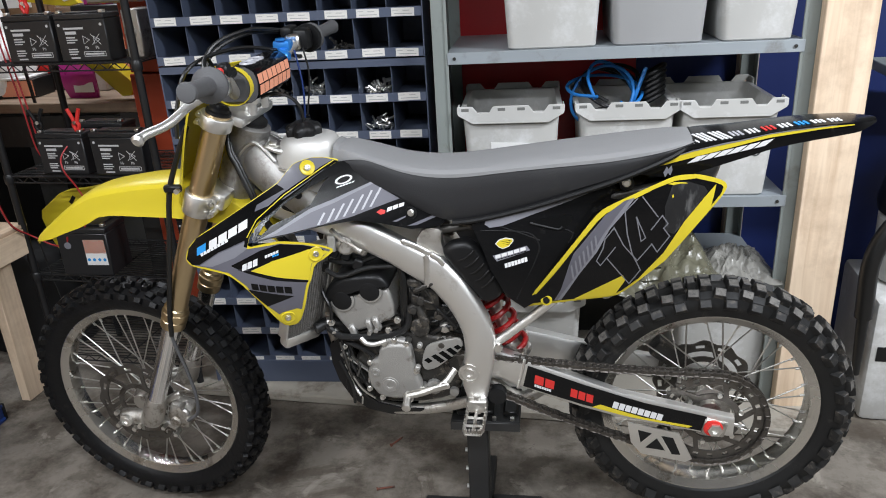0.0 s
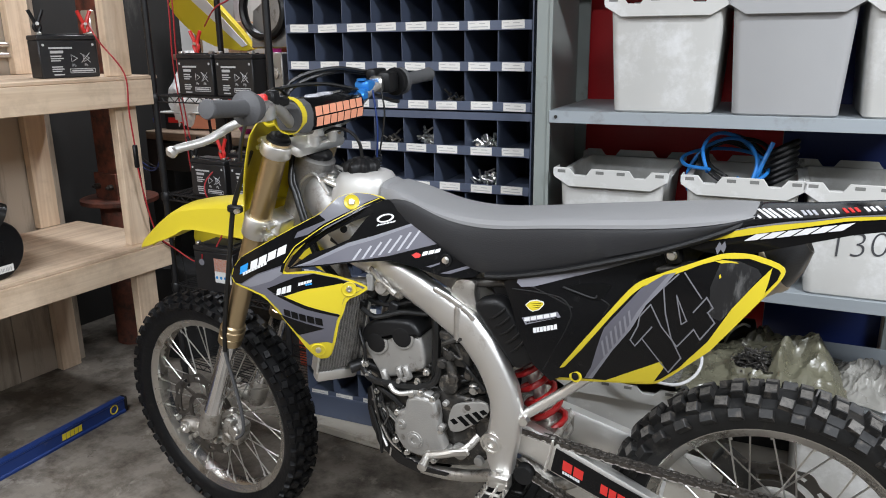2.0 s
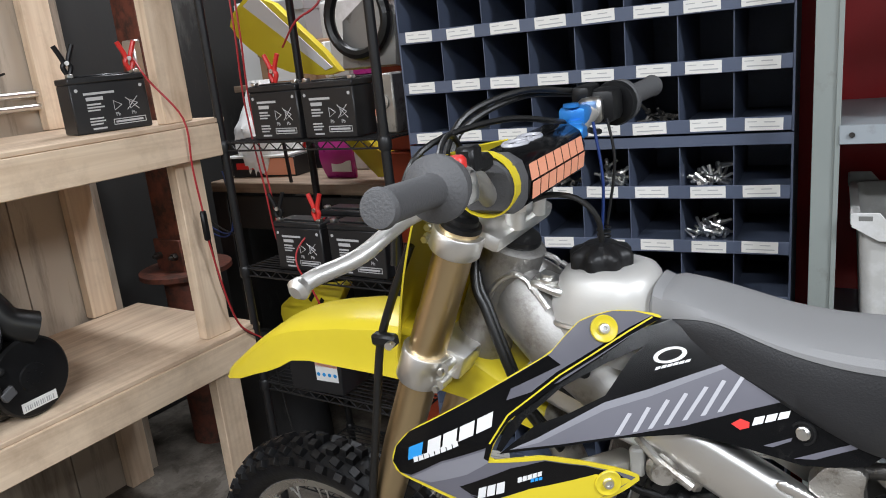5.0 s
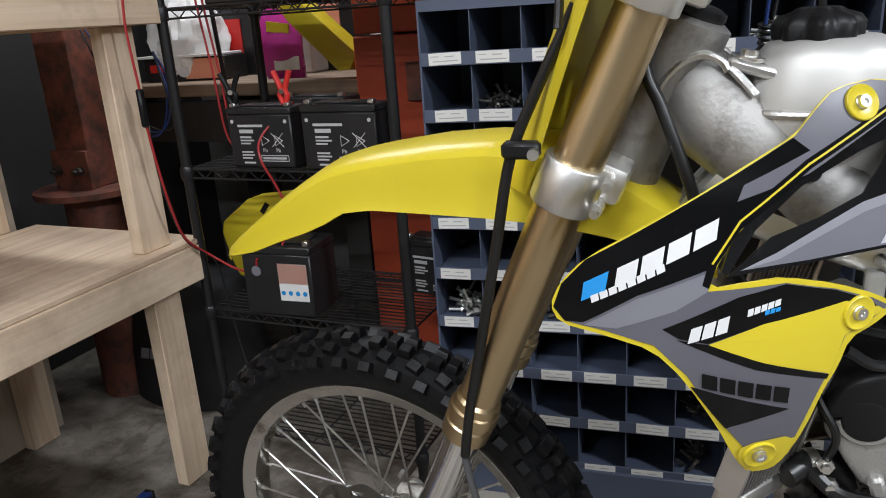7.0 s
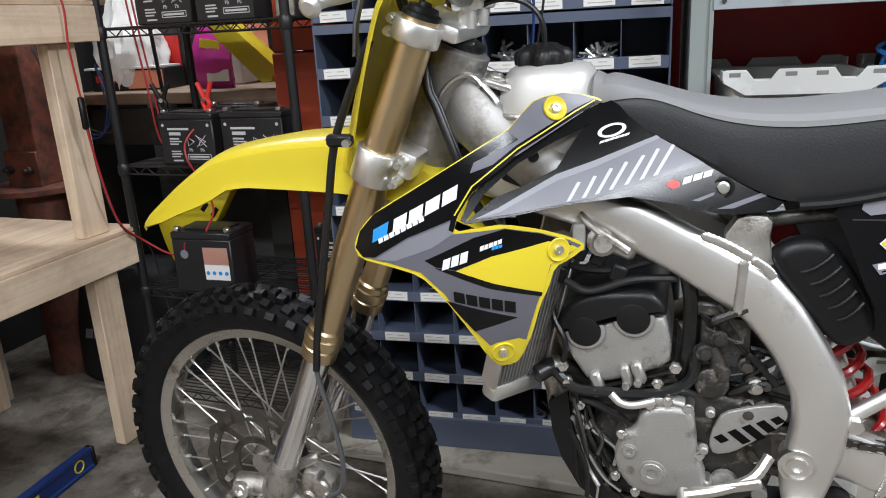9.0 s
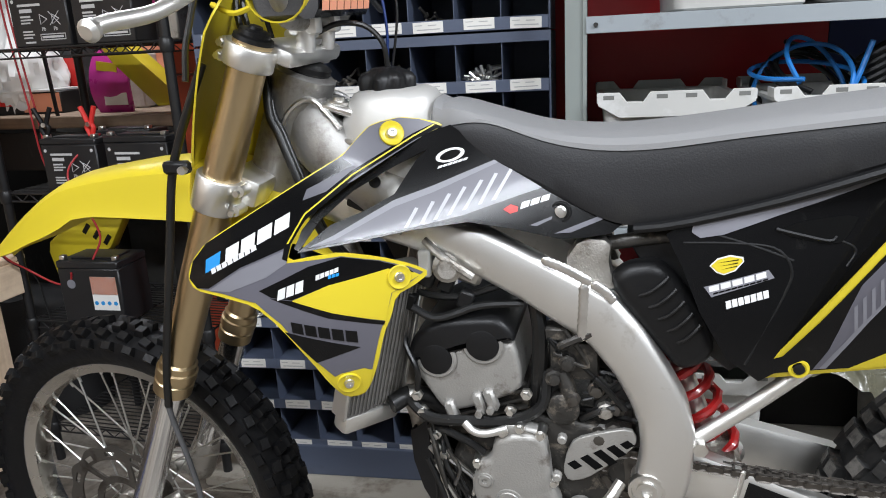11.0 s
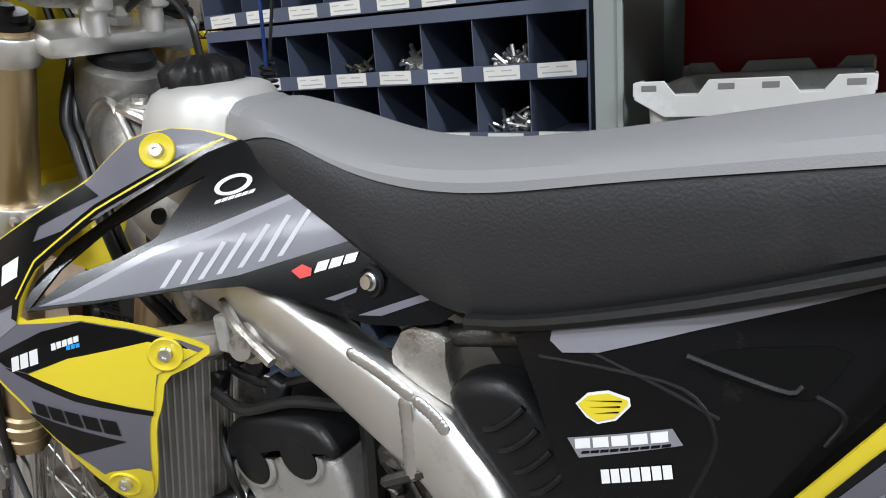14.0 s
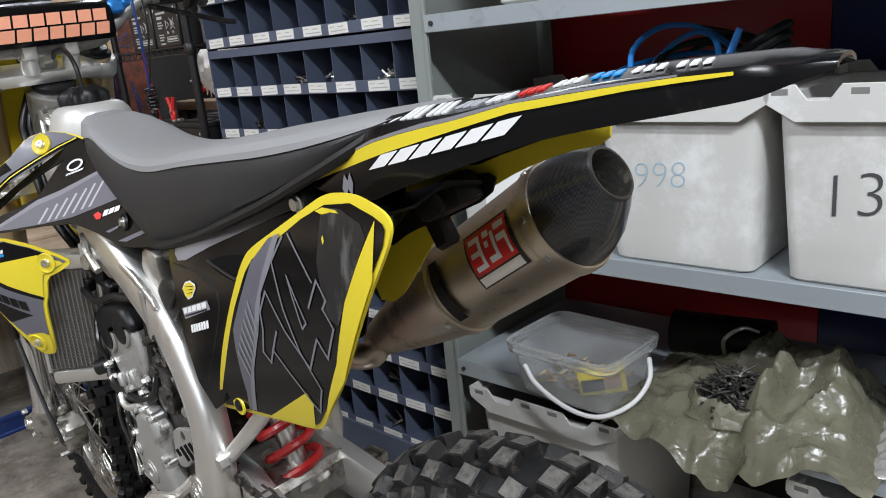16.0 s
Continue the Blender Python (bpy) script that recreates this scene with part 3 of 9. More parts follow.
bolt_heap(5, 1.2025, 10, M_DARKCAST, 12)
settle(built, pose(-1.283, 2.195, -0.012, 0, 0, 6.0) @ pose(1.2475, -2.182, 0))
built = standing()


# ---- grey steel shelving with totes ----
def steel_shelving():
    ob = thing("steel_shelving", "grey-green steel shelving unit bolted together, loaded with totes", "shelving")
    for x, y in ((-0.448, 2.165), (0.620, 2.165), (-0.448, 2.60), (0.582, 2.60)):
        bm = bmesh.new()
        s = 1 if x < 0 else -1
        t = 1 if y < 2.4 else -1
        span(bm, (x, y, 0.045), (x + s * 0.045, y + t * 0.003, 2.4), 0.0008)
        span(bm, (x, y + t * 0.003, 0.045), (x + s * 0.003, y + t * 0.04, 2.4), 0.0008)
        span(bm, (x + s * 0.036, y - t * 0.004, 0.045), (x + s * 0.045, y - t * 0.0, 2.4), 0.001)
        part("post", bm, M_SHELF, ob)
    bm = bmesh.new()
    span(bm, (-0.444, 2.21, 0.045), (-0.441, 2.60, 2.4))
    part("side_panel", bm, M_SHELF, ob)
    for z in (0.47, 0.756, 1.206, 1.68):
        bm = bmesh.new()
        span(bm, (-0.405, 2.162, z - 0.003), (0.585, 2.60, z))
        span(bm, (-0.405, 2.158, z - 0.034), (0.585, 2.162, z), 0.001)
        span(bm, (-0.405, 2.162, z - 0.034), (0.585, 2.175, z - 0.031))
        b = part("shelf", bm, M_SHELFB, ob)
        for x in (-0.385, 0.56):
            bm = bmesh.new()
            cyl(bm, (x, 2.1575, z - 0.017), (x, 2.154, z - 0.017), 0.005, n=8)
            part("bolt", bm, M_DARKCAST, ob)
    return ob


steel_shelving()


def tote(x0, x1, y0, z, material, label, depth=0.40, height=0.295, mark=None):
    """A tapered stack-and-nest box with a deep slotted rim."""
    w = x1 - x0
    ob = thing("storage_tote", label, "tote", pose((x0 + x1) / 2, y0 + depth / 2, z), group="stacking totes on the shelves")
    tw, bw, td, bd, h = w / 2 - 0.006, w / 2 - 0.022, depth / 2 - 0.012, depth / 2 - 0.028, height

    def rect(a, b, zz, r=0.02):
        pts = []
        for sx, sy, a0 in ((1, 1, 0), (-1, 1, 90), (-1, -1, 180), (1, -1, 270)):
            for k in range(4):
                t = radians(a0 + k * 30)
                pts.append((sx * (a - r) + r * math.cos(t), sy * (b - r) + r * math.sin(t), zz))
        return pts

    bm = bmesh.new()
    loft(bm, [rect(bw - 0.004, bd - 0.004, 0), rect(bw, bd, 0.004), rect(tw, td, h - 0.020), rect(tw - 0.004, td - 0.004, h - 0.020), rect(bw - 0.006, bd - 0.006, 0.006)])
    part("body", bm, material, ob)
    bm = bmesh.new()
    loft(bm, [rect(tw, td, h - 0.030), rect(tw + 0.010, td + 0.008, h - 0.029), rect(tw + 0.012, td + 0.010, h - 0.021), rect(tw + 0.008, td + 0.006, h - 0.019), rect(tw - 0.003, td - 0.003, h - 0.020), rect(tw - 0.003, td - 0.003, h - 0.03)], caps=False)
    rim = part("rim", bm, material, ob)
    e = tw + 0.012
    for s in (-1, 1):
        bm = bmesh.new()
        o = [(-e, h - 0.002), (-e + 0.003, h), (-0.72 * e, h), (-0.61 * e, h - 0.021), (-0.42 * e, h - 0.021), (-0.32 * e, h), (0.34 * e, h), (0.44 * e, h - 0.021), (0.61 * e, h - 0.021), (0.72 * e, h), (e - 0.003, h), (e, h - 0.002),
             (e, h - 0.026), (0.72 * e, h - 0.052), (-0.72 * e, h - 0.052), (-e, h - 0.026)]
        prism(bm, o, s * (td + 0.014), s * (td + 0.010), 0.0010, 1)
        for q in (-1, 1):
            span(bm, (q * e - 0.002, s * (td + 0.014) - (0.30 * td if s > 0 else 0), h - 0.022), (q * e + 0.002, s * (td + 0.014) + (0 if s > 0 else 0.30 * td), h - 0.002), 0.001)
        lip = part("handle_lip", bm, material, ob, "scalloped slotted lip")
        # Slots are thin dark boxes on the lip, their shade put into the colour.
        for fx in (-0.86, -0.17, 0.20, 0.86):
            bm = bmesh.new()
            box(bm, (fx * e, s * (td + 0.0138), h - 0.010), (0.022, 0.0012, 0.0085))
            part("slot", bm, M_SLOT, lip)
    if mark:
        text, size, dx, dz, tilt, mt = mark
        slope = math.degrees(math.atan2(td - bd, h))
        writing("writing", text, size, pose(dx, -(bd + (td - bd) * dz / h) - 0.0012, dz, 90 + slope, tilt, 0), mt, ob, "handwritten marker number", 0.0019, 0.12)
    return ob


M_MARKER = paint("black_marker", (0.05, 0.05, 0.055), 0.6, bump=0.0)
M_MARKERB = paint("faded_blue_marker", (0.30, 0.42, 0.50), 0.6, bump=0.0)
TOP, MID = 1.207, 0.757
tote(-0.252, 0.042, 2.14, TOP, M_TOTE, "scuffed white plastic tote on the upper shelf")
tote(0.047, 0.335, 2.14, TOP, M_TOTEG, "plain grey plastic tote on the upper shelf")
tote(0.342, 0.575, 2.14, TOP, M_TOTE, "scuffed white plastic tote at the shelf's end")
tote(-0.374, -0.076, 2.14, MID, M_TOTE, "open white plastic tote with a stuck-on paper label")
tote(-0.030, 0.255, 2.14, MID, M_TOTE, "open white tote full of blue and black cables", mark=("998", 0.064, -0.030, 0.152, -3, M_MARKERB))
tote(0.262, 0.545, 2.14, MID, M_TOTE, "open white tote marked 1300 in black", mark=("1300", 0.092, 0.010, 0.140, -6, M_MARKER))
tote(-0.345, -0.004, 2.135, 0.0455, M_TOTE, "white plastic tote standing under the lowest shelf", depth=0.42, height=0.386)
tote(0.30, 0.61, 2.175, 0.0455, M_TOTE, "white tote standing under the lowest shelf by the post", depth=0.4, height=0.362)

ob = thing("paper_label", "torn white paper label stuck on a tote", "label", pose(-0.20, 2.158, 0.885, 93, 0, 0))
bm = bmesh.new()
prism(bm, [(-0.085, -0.055), (0.10, -0.05), (0.10, 0.03), (0.06, 0.032), (0.05, 0.05), (-0.085, 0.055)], -0.0006, 0.0006)
p = part("sheet", bm, M_PAPER, ob)
p.matrix_basis = pose(0, 0, 0, -90, 0, 0)
writing("writing", "15", 0.024, pose(-0.06, 0.03, 0.002), M_MARKER, ob, "handwritten number")


def cable_coil(name, label, material, loops, r, seed, c, mat_sub=None):
    rng = random.Random(seed)
    bm = bmesh.new()
    for i in range(loops):
        ang, rad = rng.uniform(0, 6), rng.uniform(0.05, 0.09)
        tilt = Matrix.Rotation(rng.uniform(0.2, 1.0), 3, "X") @ Matrix.Rotation(rng.uniform(-0.7, 0.7), 3, "Y")
        pts = [Vector(c) + tilt @ Vector((rad * 1.3 * math.cos(ang + t * 0.7), rad * 1.3 * math.sin(ang + t * 0.7), t * 0.006)) for t in range(10)]
        tube(bm, pts, r, n=8, k=4)
    return tagged(part(name, bm, material, None), label, "cable", kind="stuff")


cable_coil("cable_bundle", "tangled blue cables lying in a tote", M_CABLEB, 3, 0.005, 5, (0.06, 2.30, 1.035))
cable_coil("cable_bundle", "tangled black cables lying in a tote", M_HOSE, 4, 0.006, 6, (0.08, 2.37, 1.03))
bm = bmesh.new()
for i in range(6):
    tube(bm, [(0.20 + 0.035 * math.cos(a), 2.30 + 0.02 * math.sin(a), 1.03 + i * 0.016 + 0.02 * math.cos(a)) for a in [j * 0.63 for j in range(11)]], 0.008, n=8, k=2)
tagged(part("ribbed_hose", bm, M_BLACKP, None), "coiled black ribbed hose in a tote", "hose", kind="stuff")
bm = bmesh.new()
tube(bm, [(0.13, 2.26, 1.0), (0.15, 2.25, 1.06), (0.175, 2.26, 1.13)], 0.006, n=8)
tagged(part("cable", bm, M_CABLEB, None), "stiff blue cable standing in a tote", "cable")

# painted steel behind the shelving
# Added dark sheet: the shade under the lowest shelf is in its colour.
slab("backdrop_low", (-0.42, 2.635, 0.046), (0.57, 2.65, 0.43), M_BATT, "dark sheet added low behind the shelving to stand for shade", "panel")
slab("backdrop_red", (-0.60, 2.66, 0.0), (0.20, 2.70, 2.4), M_RED, "red enamelled steel sheet behind the shelving", "panel")
slab("backdrop_blue", (0.202, 2.66, 0.0), (1.1, 2.70, 2.4), M_BLUE, "dark blue enamelled steel sheet behind the shelving", "panel")


def timber_post(lo, hi, label):
    bm = bmesh.new()
    span(bm, lo, hi, 0.003)
    return tagged(part("timber_post", bm, M_PINEZ, None), label, "post", group="timber posts beside the shelving")


timber_post((0.613, 2.12, 0.0), (0.752, 2.158, 2.72), "pale pine post beside the steel shelving")
timber_post((0.535, 2.615, 0.0), (0.60, 2.655, 2.72), "pale pine post behind the steel shelving")


# clear bucket of small parts on the lowest shelf
def bucket():
    ob = thing("plastic_bucket", "clear square plastic bucket with a lowered white handle", "bucket", pose(-0.098, 2.188, 0.471, 0, 0, -3))

    def sq(a, b, z, r=0.03):
        pts = []
        for sx, sy, a0 in ((1, 1, 0), (-1, 1, 90), (-1, -1, 180), (1, -1, 270)):
            for k in range(5):
                t = radians(a0 + k * 22.5)
                pts.append((sx * (a - r) + r * math.cos(t), sy * (b - r) + r * math.sin(t), z))
        return pts
    bm = bmesh.new()
    loft(bm, [sq(0.104, 0.078, 0), sq(0.116, 0.090, 0.100), sq(0.114, 0.088, 0.100), sq(0.102, 0.076, 0.003)])
    part("body", bm, M_BUCKET, ob)
    bm = bmesh.new()
    loft(bm, [sq(0.115, 0.089, 0.084), sq(0.122, 0.096, 0.085), sq(0.122, 0.096, 0.092), sq(0.119, 0.093, 0.094), sq(0.124, 0.098, 0.098), sq(0.124, 0.098, 0.106), sq(0.119, 0.093, 0.107), sq(0.116, 0.090, 0.098)], caps=False)
    part("rim", bm, M_BUCKET, ob)
    bm = bmesh.new()
    tube(bm, [(-0.065, -0.098, 0.068), (-0.03, -0.108, 0.040), (0.04, -0.112, 0.014), (0.105, -0.105, 0.012), (0.145, -0.06, 0.030), (0.152, -0.01, 0.058), (0.130, 0.03, 0.080)], 0.0045, n=8)
    part("handle", bm, M_WHITEG, ob, "white plastic carrying handle")
    box_ob = thing("fuse_box", "small yellow and black carton in a clear bucket", "carton", pose(-0.035, 2.160, 0.490, 0, -8, 30))
    bm = bmesh.new()
    box(bm, (0, 0, 0.02), (0.088, 0.022, 0.042), bevel=0.001)
    part("carton", bm, M_YELLOW, box_ob)
    bm = bmesh.new()
    box(bm, (-0.017, -0.0113, 0.018), (0.042, 0.001, 0.024))
    part("print", bm, M_BLACKP, box_ob)
    bm = bmesh.new()
    box(bm, (0.02, -0.0113, 0.022), (0.03, 0.001, 0.03))
    part("print", bm, M_CARDB, box_ob)
    rng = random.Random(4)
    bm = bmesh.new()
    for i in range(70):
        bolt(bm, (-0.098 + rng.uniform(-0.08, 0.08), 2.195 + rng.uniform(-0.055, 0.055), 0.482 + rng.random() * 0.018), (rng.uniform(-1, 1), rng.uniform(-1, 1), rng.uniform(-0.2, 0.4)), 0.0025, 0.016)
    tagged(part("small_brass_parts", bm, M_GOLD, None), "scatter of small brass parts in a clear bucket", "small parts", kind="stuff")


bucket()


def poly_bag(name, x0, x1, y0, y1, z, top, seed, label, peaks, over=0.0, material=None):
    """A slumped bag: a film sheet with sharp folds over its contents, its front edge hanging over the shelf."""
    bm = bmesh.new()
    rows = []
    nx, ny = 72, 60
    for i in range(nx + 1):
        row = []
        for j in range(ny + 1):
            a, b = i / nx, j / ny
            edge = min(1, 5 * a, 5 * (1 - a)) * min(1, 4.5 * b if not over else 1, 5 * (1 - b))
            x = x0 + (x1 - x0) * (a + 0.05 * noise.noise((3 * a, 4 * b, seed)))
            y = y0 + (y1 - y0) * (b + 0.06 * noise.noise((5 * a + 3, 3 * b, seed)))
            h = 0.35 + sum(p[2] * math.exp(-((a - p[0]) / p[3]) ** 2 - ((b - p[1]) / p[4]) ** 2) for p in peaks)
            big = 1 - abs(noise.noise((3.1 * a + seed, 2.6 * b + 1.7 * a, seed))) * 2.6
            mid = 1 - abs(noise.noise((7 * a - 5 * b, 6 * b + seed, 2.2))) * 3.0
            fine = 1 - abs(noise.noise((17 * a + 9 * b, 13 * b - 8 * a, seed))) * 3.0
            zz = z + 0.004 + edge ** 0.6 * top * max(0.05, h * (0.60 + 0.20 * big + 0.20 * mid + 0.07 * fine))
            if over and b < 0.3:
                k = (0.3 - b) / 0.3
                zz -= over * math.exp(-((a - 0.48) / 0.30) ** 2) * k * k * (0.75 + 0.5 * noise.noise((4 * a, seed, 0.3))) + 0.004 * k
                zz += 0.012 * k * noise.noise((14 * a, 3 * b, seed))
            row.append((x, y, zz))
        rows.append(row)
    sheet(bm, rows)
    return tagged(part(name, bm, material or M_FILM, None, angle=40), label, "bag")


bag = poly_bag("poly_bag", -0.005, 0.43, 2.085, 2.46, 0.471, 0.115, 1.3, "crumpled olive polythene bag of screws spilling over a shelf", ((0.60, 0.30, 0.80, 0.055, 0.26), (0.80, 0.50, 0.85, 0.16, 0.30), (0.50, 0.80, 0.70, 0.18, 0.16), (0.42, 0.36, -0.10, 0.11, 0.12)), 0.105)
poly_bag("poly_bag", 0.385, 0.60, 2.140, 2.44, 0.471, 0.070, 4.1, "slumped grey polythene bag of fasteners lying on a shelf", ((0.35, 0.45, 0.70, 0.25, 0.3), (0.7, 0.5, 0.5, 0.25, 0.3)), 0.0, M_FILMG)
bm = bmesh.new()
rows = []
for i in range(49):
    t = 2 * math.pi * i / 48
    row = []
    for k in range(7):
        q = k / 6
        r = 0.056 + 0.026 * q + 0.012 * noise.noise((2.2 * math.cos(t), 2.2 * math.sin(t), 1.5 * q + 3))
        lip = 0.030 * math.sin(math.pi * min(1, q * 1.3)) * (0.7 + 0.9 * noise.noise((3 * math.cos(t), 3 * math.sin(t), 7.1)) + 0.5 * noise.noise((7 * math.cos(t), 7 * math.sin(t), q)))
        row.append((0.188 + 1.05 * r * math.cos(t), 2.225 + 1.1 * r * math.sin(t), 0.512 + lip - 0.022 * q))
    rows.append(row)
sheet(bm, rows)
part("bag_mouth", bm, M_FILM, bag, "rolled-back open mouth of the bag", 75)
rng = random.Random(9)
bm = bmesh.new()
for i in range(220):
    a, r = rng.uniform(0, 6.28), rng.random() ** 0.5
    bolt(bm, (0.188 + 0.05 * r * math.cos(a), 2.220 + 0.055 * r * math.sin(a), 0.500 + 0.05 * (1 - r) + rng.random() * 0.02), (rng.uniform(-1, 1), rng.uniform(-1, 1), rng.uniform(-0.4, 0.5)), 0.0022, 0.03)
tagged(part("loose_screws", bm, M_DARKCAST, None), "heap of dark steel screws in an open bag", "screws", kind="stuff")
bm = bmesh.new()
lathe(bm, (-0.02, 2.42, 0.520), (1, 0.15, 0), [(0, 0.02), (0.005, 0.046), (0.20, 0.046), (0.205, 0.03)], 24)
can = tagged(part("black_canister", bm, M_BLACKP, None), "glossy black canister lying on a shelf", "canister")
bm = bmesh.new()
tube(bm, [(0.10, 2.40, 0.50), (0.115, 2.36, 0.55), (0.145, 2.37, 0.575), (0.165, 2.40, 0.56)], 0.004, n=8)
part("spout", bm, M_STEEL, can, "bent bright metal spout")


settle(built, pose(-0.392, 2.203, -0.014, 0, 0, 5.5) @ pose(0.385, -2.158, 0))


# ---- the motorcycle: u along it from the front axle to the rear, v across (its left side is -v), w up ----
bike = thing("motocross_bike", "yellow, black and grey motocross bike on a centre stand", "motorcycle",
             pose(-1.156, 1.625, 0, 0, 0, 2.0) @ pose(0, 0, 0.4, 2.5, 0, 0) @ pose(0, 0, -0.4))
YAX = Vector((0, 1, 0))


def around(c, r, a, v=0.0):
    return Vector((c[0] + r * math.cos(a), v, c[2] + r * math.sin(a)))


def tyre_mesh(R, rim, hw, pitches, rear):
    """A knobbly tyre round the v axis at the origin: its carcass and its knobs."""
    carcass, bm = bmesh.new(), bmesh.new()
    base = R - 0.014
    fat = hw * (0.88 if rear else 1.0)
    prof = [(-0.48 * hw, rim - 0.004), (-0.72 * hw, rim + 0.004), (-0.93 * fat, rim + 0.3 * (base - rim)), (-1.0 * fat, rim + 0.55 * (base - rim)), (-0.90 * fat, rim + 0.8 * (base - rim)),
            (-0.6 * hw, base - 0.008), (-0.3 * hw, base - 0.001), (0, base)]
    prof += [(-a, r) for a, r in prof[-2::-1]]
    lathe(carcass, (0, 0, 0), (0, 1, 0), prof, 72, caps=False)

    def knob(a, v, lu, lv, h, twist=0.0):
        t = v / hw
        lean = t * 0.95
        r = base - 0.024 * abs(t) ** 2.2 * (1.25 if rear else 1.0)
        c = around((0, 0, 0), r, a, v * 0.98)
        rad = Vector((math.cos(a), 0, math.sin(a)))
        up = (rad * math.cos(lean) + YAX * math.sin(lean)).normalized()
        tang = Vector((-math.sin(a), 0, math.cos(a)))
        side = up.cross(tang)
        if twist:
            tang, side = tang * math.cos(twist) + side * math.sin(twist), side * math.cos(twist) - tang * math.sin(twist)
        lo = [bm.verts.new(c - up * 0.008 + tang * (sx * lu * 0.56) + side * (sy * lv * 0.56)) for sx, sy in ((-1, -1), (1, -1), (1, 1), (-1, 1))]
        mi = [bm.verts.new(c + up * (h - 0.0015) + tang * (sx * lu * 0.48) + side * (sy * lv * 0.48)) for sx, sy in ((-1, -1), (1, -1), (1, 1), (-1, 1))]
        hi = [bm.verts.new(c + up * h + tang * (sx * lu * 0.42) + side * (sy * lv * 0.42)) for sx, sy in ((-1, -1), (1, -1), (1, 1), (-1, 1))]
        bridge(bm, lo, mi)
        bridge(bm, mi, hi)
        # Outer faces of all but the edge knobs take the second material.
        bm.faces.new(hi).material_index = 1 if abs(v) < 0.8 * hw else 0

    for i in range(pitches):
        a = 2 * math.pi * i / pitches
        half = math.pi / pitches
        if rear:
            for s in (-1, 1):
                knob(a, s * 0.23 * hw, 0.024, 0.026, 0.016)
                knob(a + half, s * 0.62 * hw, 0.026, 0.022, 0.015, s * 0.15)
                knob(a + half * 0.2, s * 0.93 * hw, 0.026, 0.019, 0.013)
            if i % 2:
                knob(a + half, 0.0, 0.018, 0.030, 0.0145)
        else:
            for s in (-1, 1):
                knob(a, s * 0.25 * hw, 0.019, 0.017, 0.013)
                knob(a + half, s * 0.62 * hw, 0.021, 0.016, 0.013, s * 0.2)
                knob(a + half * 0.1, s * 0.95 * hw, 0.020, 0.015, 0.011)
            if i % 2 == 0:
                knob(a + half, 0.0, 0.016, 0.022, 0.012)
    return carcass, bm


def wheel(name, c, R, rim, hw, pitches, rear, label):
    bm = bmesh.new()
    lathe(bm, (0, 0, 0), (0, 1, 0), [(-0.62 * hw, rim - 0.001), (-0.64 * hw, rim + 0.009), (-0.56 * hw, rim + 0.010), (-0.5 * hw, rim - 0.006), (-0.40 * hw, rim - 0.014), (0, rim - 0.018),
                                     (0.40 * hw, rim - 0.014), (0.5 * hw, rim - 0.006), (0.56 * hw, rim + 0.010), (0.64 * hw, rim + 0.009), (0.62 * hw, rim - 0.001), (0.45 * hw, rim - 0.02),
                                     (0, rim - 0.025), (-0.45 * hw, rim - 0.02), (-0.62 * hw, rim - 0.001)], 72, caps=False)
    w = part(name, bm, M_RIM, bike, label)
    w.matrix_basis = pose(*c, 0, 0, 0 if rear else -4)
    carcass, knobs = tyre_mesh(R, rim, hw, pitches, rear)
    ty = part("tyre", carcass, M_RUBBERD if rear else M_RUBBER, w, "knobbly off-road tyre with dust in the tread")
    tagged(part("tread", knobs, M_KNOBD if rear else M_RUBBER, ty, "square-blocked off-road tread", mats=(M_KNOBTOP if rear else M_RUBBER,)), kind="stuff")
    bm = bmesh.new()
    fl = 0.052 if rear else 0.034
    hr = 0.03 if rear else 0.022
    lathe(bm, (0, -0.06, 0), (0, 1, 0), [(0, hr), (0.02, hr), (0.024, fl), (0.029, fl), (0.034, hr * 0.8), (0.086, hr * 0.8), (0.091, fl), (0.096, fl), (0.10, hr), (0.12, hr)], 28)
    part("hub", bm, M_CAST, w)
    bm = bmesh.new()
    cyl(bm, (0, 0, 0), (0, 0, 1), 0.0019, n=6)
    sp = None
    for i in range(36):
        a = 2 * math.pi * (i + 0.5) / 36
        s = -1 if i % 2 else 1
        cross = (1 if (i // 2) % 2 else -1) * radians(62 if not rear else 56)
        p, q = around((0, 0, 0), fl - 0.003, a + cross, s * 0.032), around((0, 0, 0), rim - 0.018, a, s * 0.006)
        d = q - p
        if sp is None:
            sp = part("spoke", bm, M_SPOKE, w)
            o = sp
        else:
            o = twin(sp)
        o.matrix_basis = Matrix.Translation(p) @ d.to_track_quat("Z", "Y").to_matrix().to_4x4() @ Matrix.Diagonal((1, 1, d.length, 1))
    bm = bmesh.new()
    for i in range(36):
        a = 2 * math.pi * (i + 0.5) / 36
        s = -1 if i % 2 else 1
        p, q = around((0, 0, 0), rim - 0.015, a, s * 0.006), around((0, 0, 0), rim - 0.034, a, s * 0.007)
        cyl(bm, p, q, 0.0036, 0.003, n=6)
    tagged(part("nipple_ring", bm, M_STEEL, w), kind="stuff")
    return w


FRONT, REAR = (-0.038, 0.010, 0.354), (1.456, 0.0, 0.419)
fw = wheel("front_wheel", FRONT, 0.355, 0.274, 0.044, 46, False, "narrow spoked front wheel with an aluminium rim")
rw = wheel("rear_wheel", REAR, 0.330, 0.250, 0.056, 34, True, "wide spoked rear wheel with an aluminium rim")


